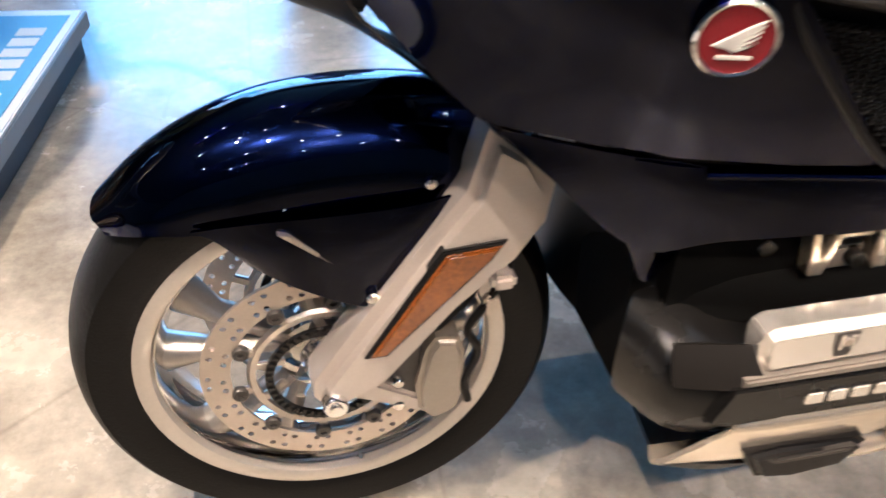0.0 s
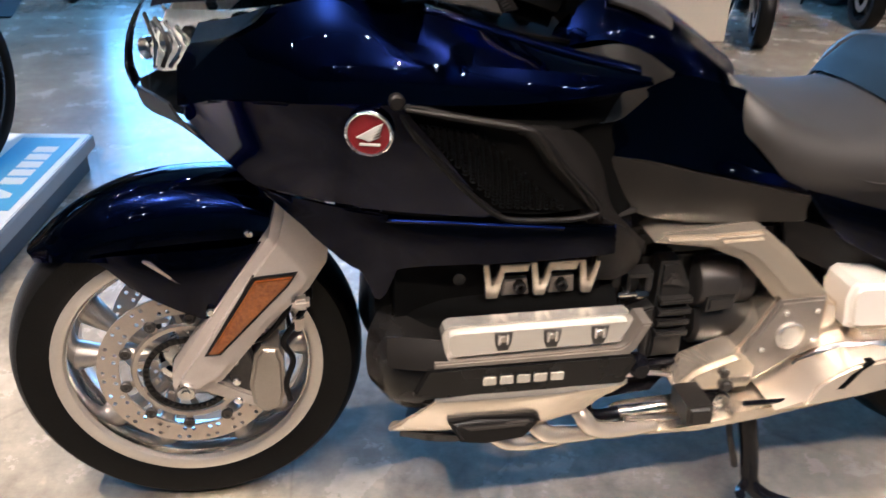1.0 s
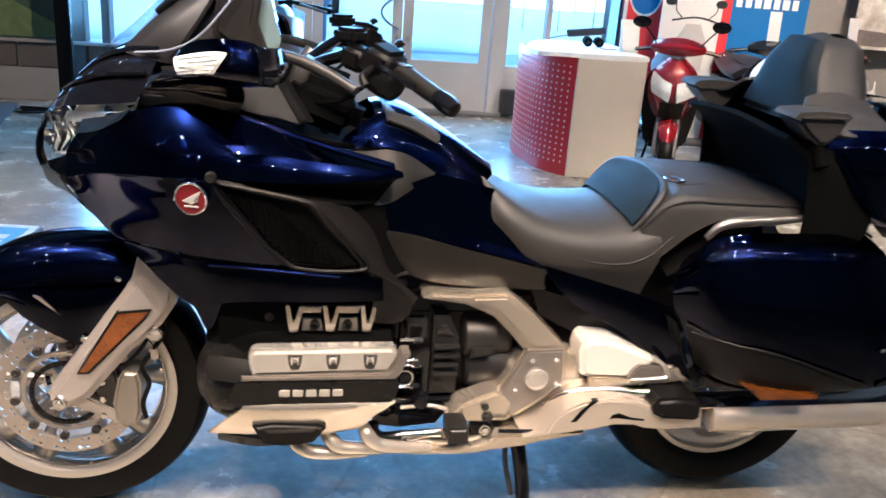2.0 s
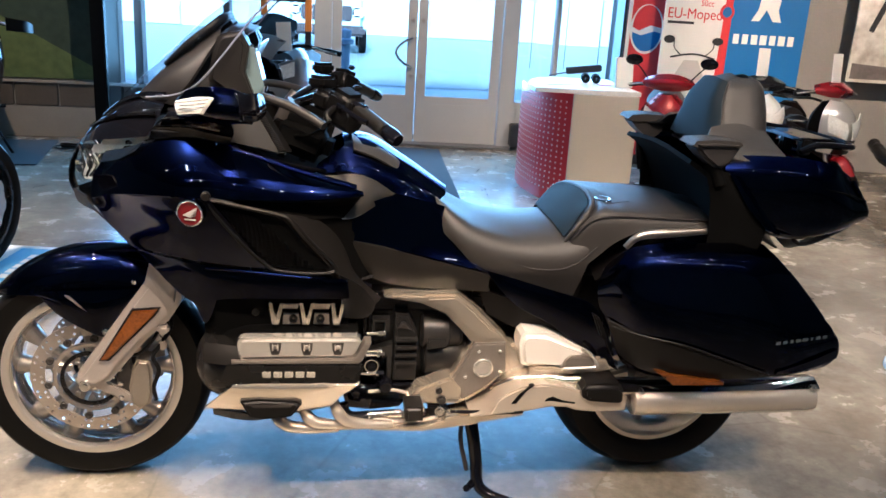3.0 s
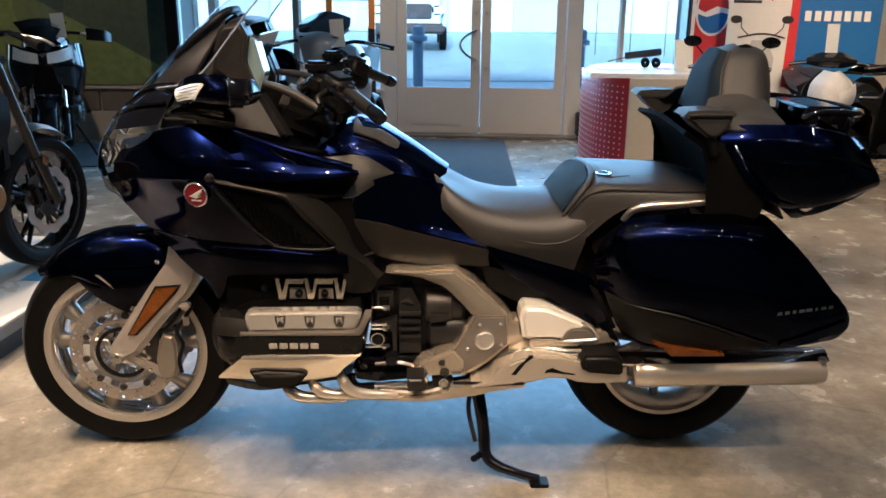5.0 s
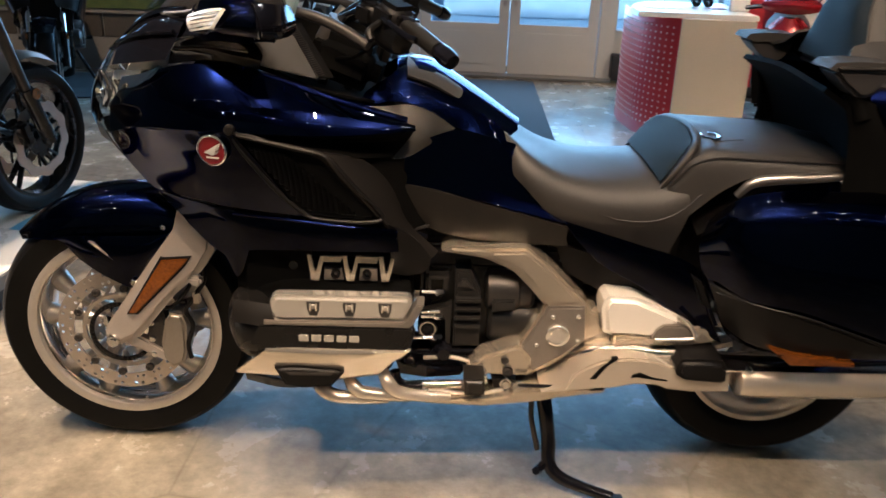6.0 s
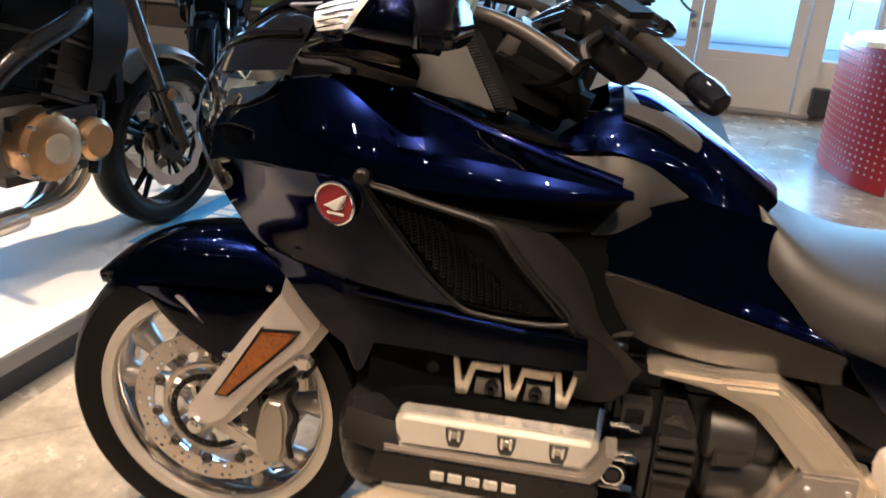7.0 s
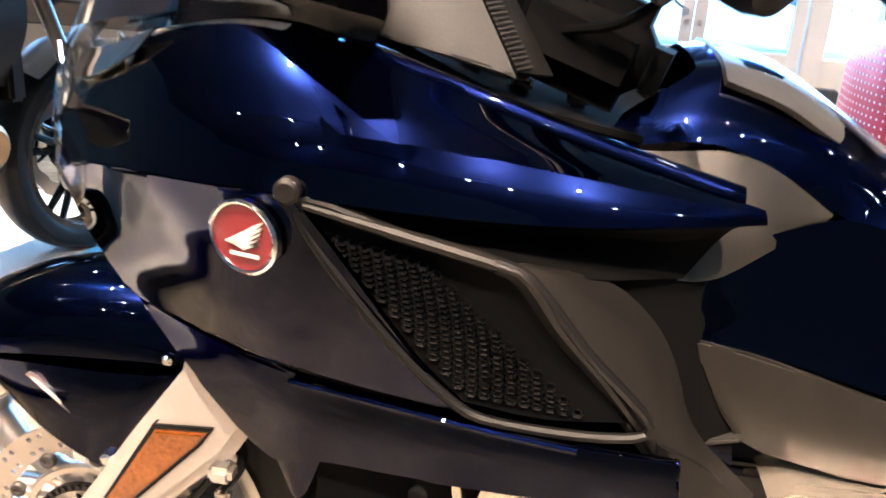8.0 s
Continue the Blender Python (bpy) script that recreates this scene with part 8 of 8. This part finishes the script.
# ---- scooters ----
def scooter(name, label, m, paint, front, group="showroom scooters", card=True, rad=.235, seatm=None, mirrors=True):
    sc = thing(name, label, "scooter", m, group)
    fx, rx = .66, -.60
    for nm, cx in (("front_wheel", fx), ("rear_wheel", rx)):
        w = part(nm, lathe([(rad - .07, -.035), (rad - .085, -.04), (rad - .095, -.02), (rad - .095, .02), (rad - .085, .04), (rad - .07, .035)], (cx, 0, rad), 36), ENGINE, sc)
        part("tyre", lathe(tyre_profile(rad, .052, rad - .07), (cx, 0, rad), 44), RUBBER, w)
        for k in range(5):
            a = radians(72 * k + 18)
            part("spoke", tube([(cx, 0, rad), (cx + (rad - .09) * math.cos(a), 0, rad + (rad - .09) * math.sin(a))], [.018, .012], 7), ENGGREY, w)
        part("brake_disc", lathe([(.055, -.05), (.10, -.05), (.10, -.046), (.055, -.046)], (cx, 0, rad), 28), ROTOR, w)
    for s in (-1, 1):
        part("fork_leg", tube([(fx, s * .07, rad), (fx - .07, s * .075, rad + .22), (fx - .13, s * .05, .60)], [.022, .022, .02], 10), STEEL, sc)
        if mirrors:
            part("mirror_stalk", tube([(.42, s * .14, 1.04), (.44, s * .22, 1.14), (.42, s * .28, 1.20)], .006, 7), BLACK, sc)
            part("mirror", moved(lathe([(0, .012), (.05, .008), (.06, 0), (.05, -.008), (0, -.012)], (0, 0, 0), 18, False, None, 'x'), Matrix.Translation((.42, s * .30, 1.225)) @ Matrix.Diagonal((1, 1.2, .75, 1))), BLACK_GLOSS, sc)
        part("handlebar", tube([(.40, s * .06, 1.02), (.38, s * .20, 1.03), (.34, s * .32, 1.01)], .016, 9), RUBBER, sc)
        part("lever", tube([(.42, s * .16, 1.04), (.43, s * .26, 1.03), (.39, s * .33, 1.015)], .006, 6), STEEL, sc)
        part("headlight", skin([
            [(.70, s * .02, .80), (.685, s * .09, .83), (.62, s * .165, .88)],
            [(.725, s * .02, .73), (.70, s * .10, .76), (.635, s * .175, .80)],
            [(.72, s * .03, .66), (.70, s * .09, .69), (.64, s * .16, .72)]], 8, 8, .01), LENS, sc, "clear headlight")
    part("front_mudguard", skin([
        [(fx + .17, -.05, rad + .13), (fx + .06, -.075, rad + .24), (fx - .10, -.075, rad + .24), (fx - .20, -.05, rad + .10)],
        [(fx + .20, 0, rad + .15), (fx + .06, 0, rad + .285), (fx - .11, 0, rad + .27), (fx - .22, 0, rad + .12)],
        [(fx + .17, .05, rad + .13), (fx + .06, .075, rad + .24), (fx - .10, .075, rad + .24), (fx - .20, .05, rad + .10)]], 16, 12, 0), paint, sc)
    part("leg_shield", skin([
        [(.50, -.06, .97), (.545, -.165, .86), (.55, -.175, .70), (.50, -.12, .54)],
        [(.55, -.03, .965), (.63, -.09, .86), (.655, -.10, .70), (.60, -.07, .53)],
        [(.57, 0, .96), (.66, 0, .85), (.69, 0, .70), (.63, 0, .52)],
        [(.55, .03, .965), (.63, .09, .86), (.655, .10, .70), (.60, .07, .53)],
        [(.50, .06, .97), (.545, .165, .86), (.55, .175, .70), (.50, .12, .54)]], 20, 18, .01), front, sc, "moulded front shield")
    part("inner_shield", skin([
        [(.44, -.08, .96), (.46, -.20, .82), (.44, -.21, .58), (.36, -.17, .30)],
        [(.45, 0, .97), (.47, 0, .82), (.45, 0, .58), (.37, 0, .30)],
        [(.44, .08, .96), (.46, .20, .82), (.44, .21, .58), (.36, .17, .30)]], 16, 12, .02), BLACK, sc)
    part("shield_grille", skin([[(.705, -.09, .655), (.725, 0, .655), (.705, .09, .655)], [(.64, -.09, .53), (.665, 0, .53), (.64, .09, .53)]], 8, 4, .01), BLACK, sc)
    part("handlebar_cowl", skin([
        [(.47, -.20, 1.02), (.52, -.10, 1.00), (.54, 0, .995), (.52, .10, 1.00), (.47, .20, 1.02)],
        [(.46, -.21, 1.06), (.535, -.10, 1.06), (.565, 0, 1.06), (.535, .10, 1.06), (.46, .21, 1.06)],
        [(.41, -.18, 1.09), (.45, -.09, 1.12), (.46, 0, 1.13), (.45, .09, 1.12), (.41, .18, 1.09)]], 16, 8, .02), paint, sc)
    part("floor_board", box((.50, .30, .08), (.16, 0, .29), .03), BLACK, sc)
    part("body", skin([
        [(-.05, -.15, .34), (-.30, -.17, .40), (-.60, -.14, .55), (-.88, -.07, .68)],
        [(-.06, -.16, .56), (-.30, -.18, .62), (-.60, -.15, .70), (-.90, -.08, .76)],
        [(-.08, 0, .66), (-.30, 0, .72), (-.60, 0, .76), (-.92, 0, .80)],
        [(-.06, .16, .56), (-.30, .18, .62), (-.60, .15, .70), (-.90, .08, .76)],
        [(-.05, .15, .34), (-.30, .17, .40), (-.60, .14, .55), (-.88, .07, .68)]], 18, 18, 0), paint, sc)
    part("seat", skin([
        [(-.02, -.12, .73), (-.25, -.15, .755), (-.50, -.14, .80), (-.78, -.10, .84)],
        [(.00, 0, .79), (-.25, 0, .80), (-.50, 0, .86), (-.80, 0, .88)],
        [(-.02, .12, .73), (-.25, .15, .755), (-.50, .14, .80), (-.78, .10, .84)]], 16, 10, .06), seatm or SEATD, sc, "dark seat")
    part("engine", box((.42, .16, .20), (-.42, .06, .30), .05), ENGGREY, sc)
    part("muffler", tube([(-.35, -.14, .28), (-.60, -.17, .30), (-.92, -.17, .40)], [.04, .06, .055], 12), ENGINE, sc)
    part("rear_rack", tube([(-.78, -.10, .88), (-.95, -.09, .90), (-.95, .09, .90), (-.78, .10, .88)], .011, 8), CHROME, sc)
    for s in (-1, 1):
        part("stand_leg", tube([(-.16, s * .10, .26), (-.22, s * .14, .012)], .012, 8), BLACK, sc)
    if card:
        part("price_card", moved(box((.004, .10, .24), (0, 0, 0), 0), pose(.47, -.02, 1.24, 0, -6, 0)), WHITEM, sc, "white price card")
    return sc


REDPAINT = material("red metallic paint", (.22, .005, .008), .25, .3, .1, 3, 400, coat=1)
WHITEPAINT = material("white paint", (.75, .75, .72), .25, 0, .04, 3, 100, coat=1)
SILVERPAINT = material("silver paint", (.55, .54, .52), .28, .5, .05, 3, 200, coat=1)
BLACKPAINT = material("black scooter paint", (.012, .012, .013), .25, 0, .2, 3, 200, coat=1)


def place(x, y, deg, off=-.66, k=.95):
    return Matrix.Translation((x, y, 0)) @ Matrix.Rotation(radians(deg), 4, 'Z') @ Matrix.Diagonal((k, k, k, 1)) @ Matrix.Translation((off, 0, 0))


scooter("scooter", "red scooter with clear headlights parked facing the room", place(2.98, 3.32, -112, -.66, .86), REDPAINT, REDPAINT, card=False)
scooter("scooter", "white and black moped scooter among the row", place(3.92, 3.70, -100, -.66, .86), BLACKPAINT, WHITEPAINT, mirrors=False)
scooter("scooter", "red scooter with a silver front shield parked in the row", place(4.40, 3.40, -78, -.66, .86), REDPAINT, SILVERPAINT, mirrors=False)
scooter("scooter", "black scooter parked at the end of the row", place(5.35, 3.05, -100), BLACKPAINT, SILVERPAINT, card=False)
scooter("scooter", "black scooter with a grey seat standing behind the others", place(4.55, 4.45, 65, -.30, .74), BLACKPAINT, BLACKPAINT, card=False, mirrors=False)
tagged(part("round_pedestal", lathe([(0, 0), (.20, 0), (.20, .02), (.185, .035), (0, .035)], (3.19, .60, 0.001), 40, False, None, 'z'), WHITEP), "flat round white pedestal on the floor", "pedestal")


# ---- ceiling spotlights on tracks ----
LAMPGLOW = glow("spotlight lens", (1.0, .86, .66), 55.0)
for y in (-3.6, -1.9, 0.4, 2.2):
    trk = tagged(part("light_track", box((9.0, .035, .035), (1.4, y, CEILING - .03), .006), BLACK), "black ceiling light track", "light track", "ceiling tracks")
first = None
for y in (-3.6, -1.9, 0.4, 2.2):
    for k in range(9):
        m = Matrix.Translation((-2.6 + k * 1.0 + .3 * math.sin(k * 2.1 + y), y, CEILING - .05)) @ Matrix.Rotation(radians(24 if y < 0 else -16), 4, 'X')
        if first is None:
            first = thing("ceiling_spotlight", "black ceiling spotlight with a bright warm lens", "spotlight", m, "ceiling spotlights")
            part("can", lathe([(0, -.02), (.02, -.02), (.045, -.05), (.05, -.07), (.05, -.20), (.042, -.20), (.040, -.175), (0, -.175)], (0, 0, 0), 20, False, None, 'z'), BLACK, first)
            part("lens", disc(.029, -.187, -.178, (0, 0, 0), 20, None, 'z'), LAMPGLOW, first, "glowing warm lens")
        else:
            copy_thing(first, m)
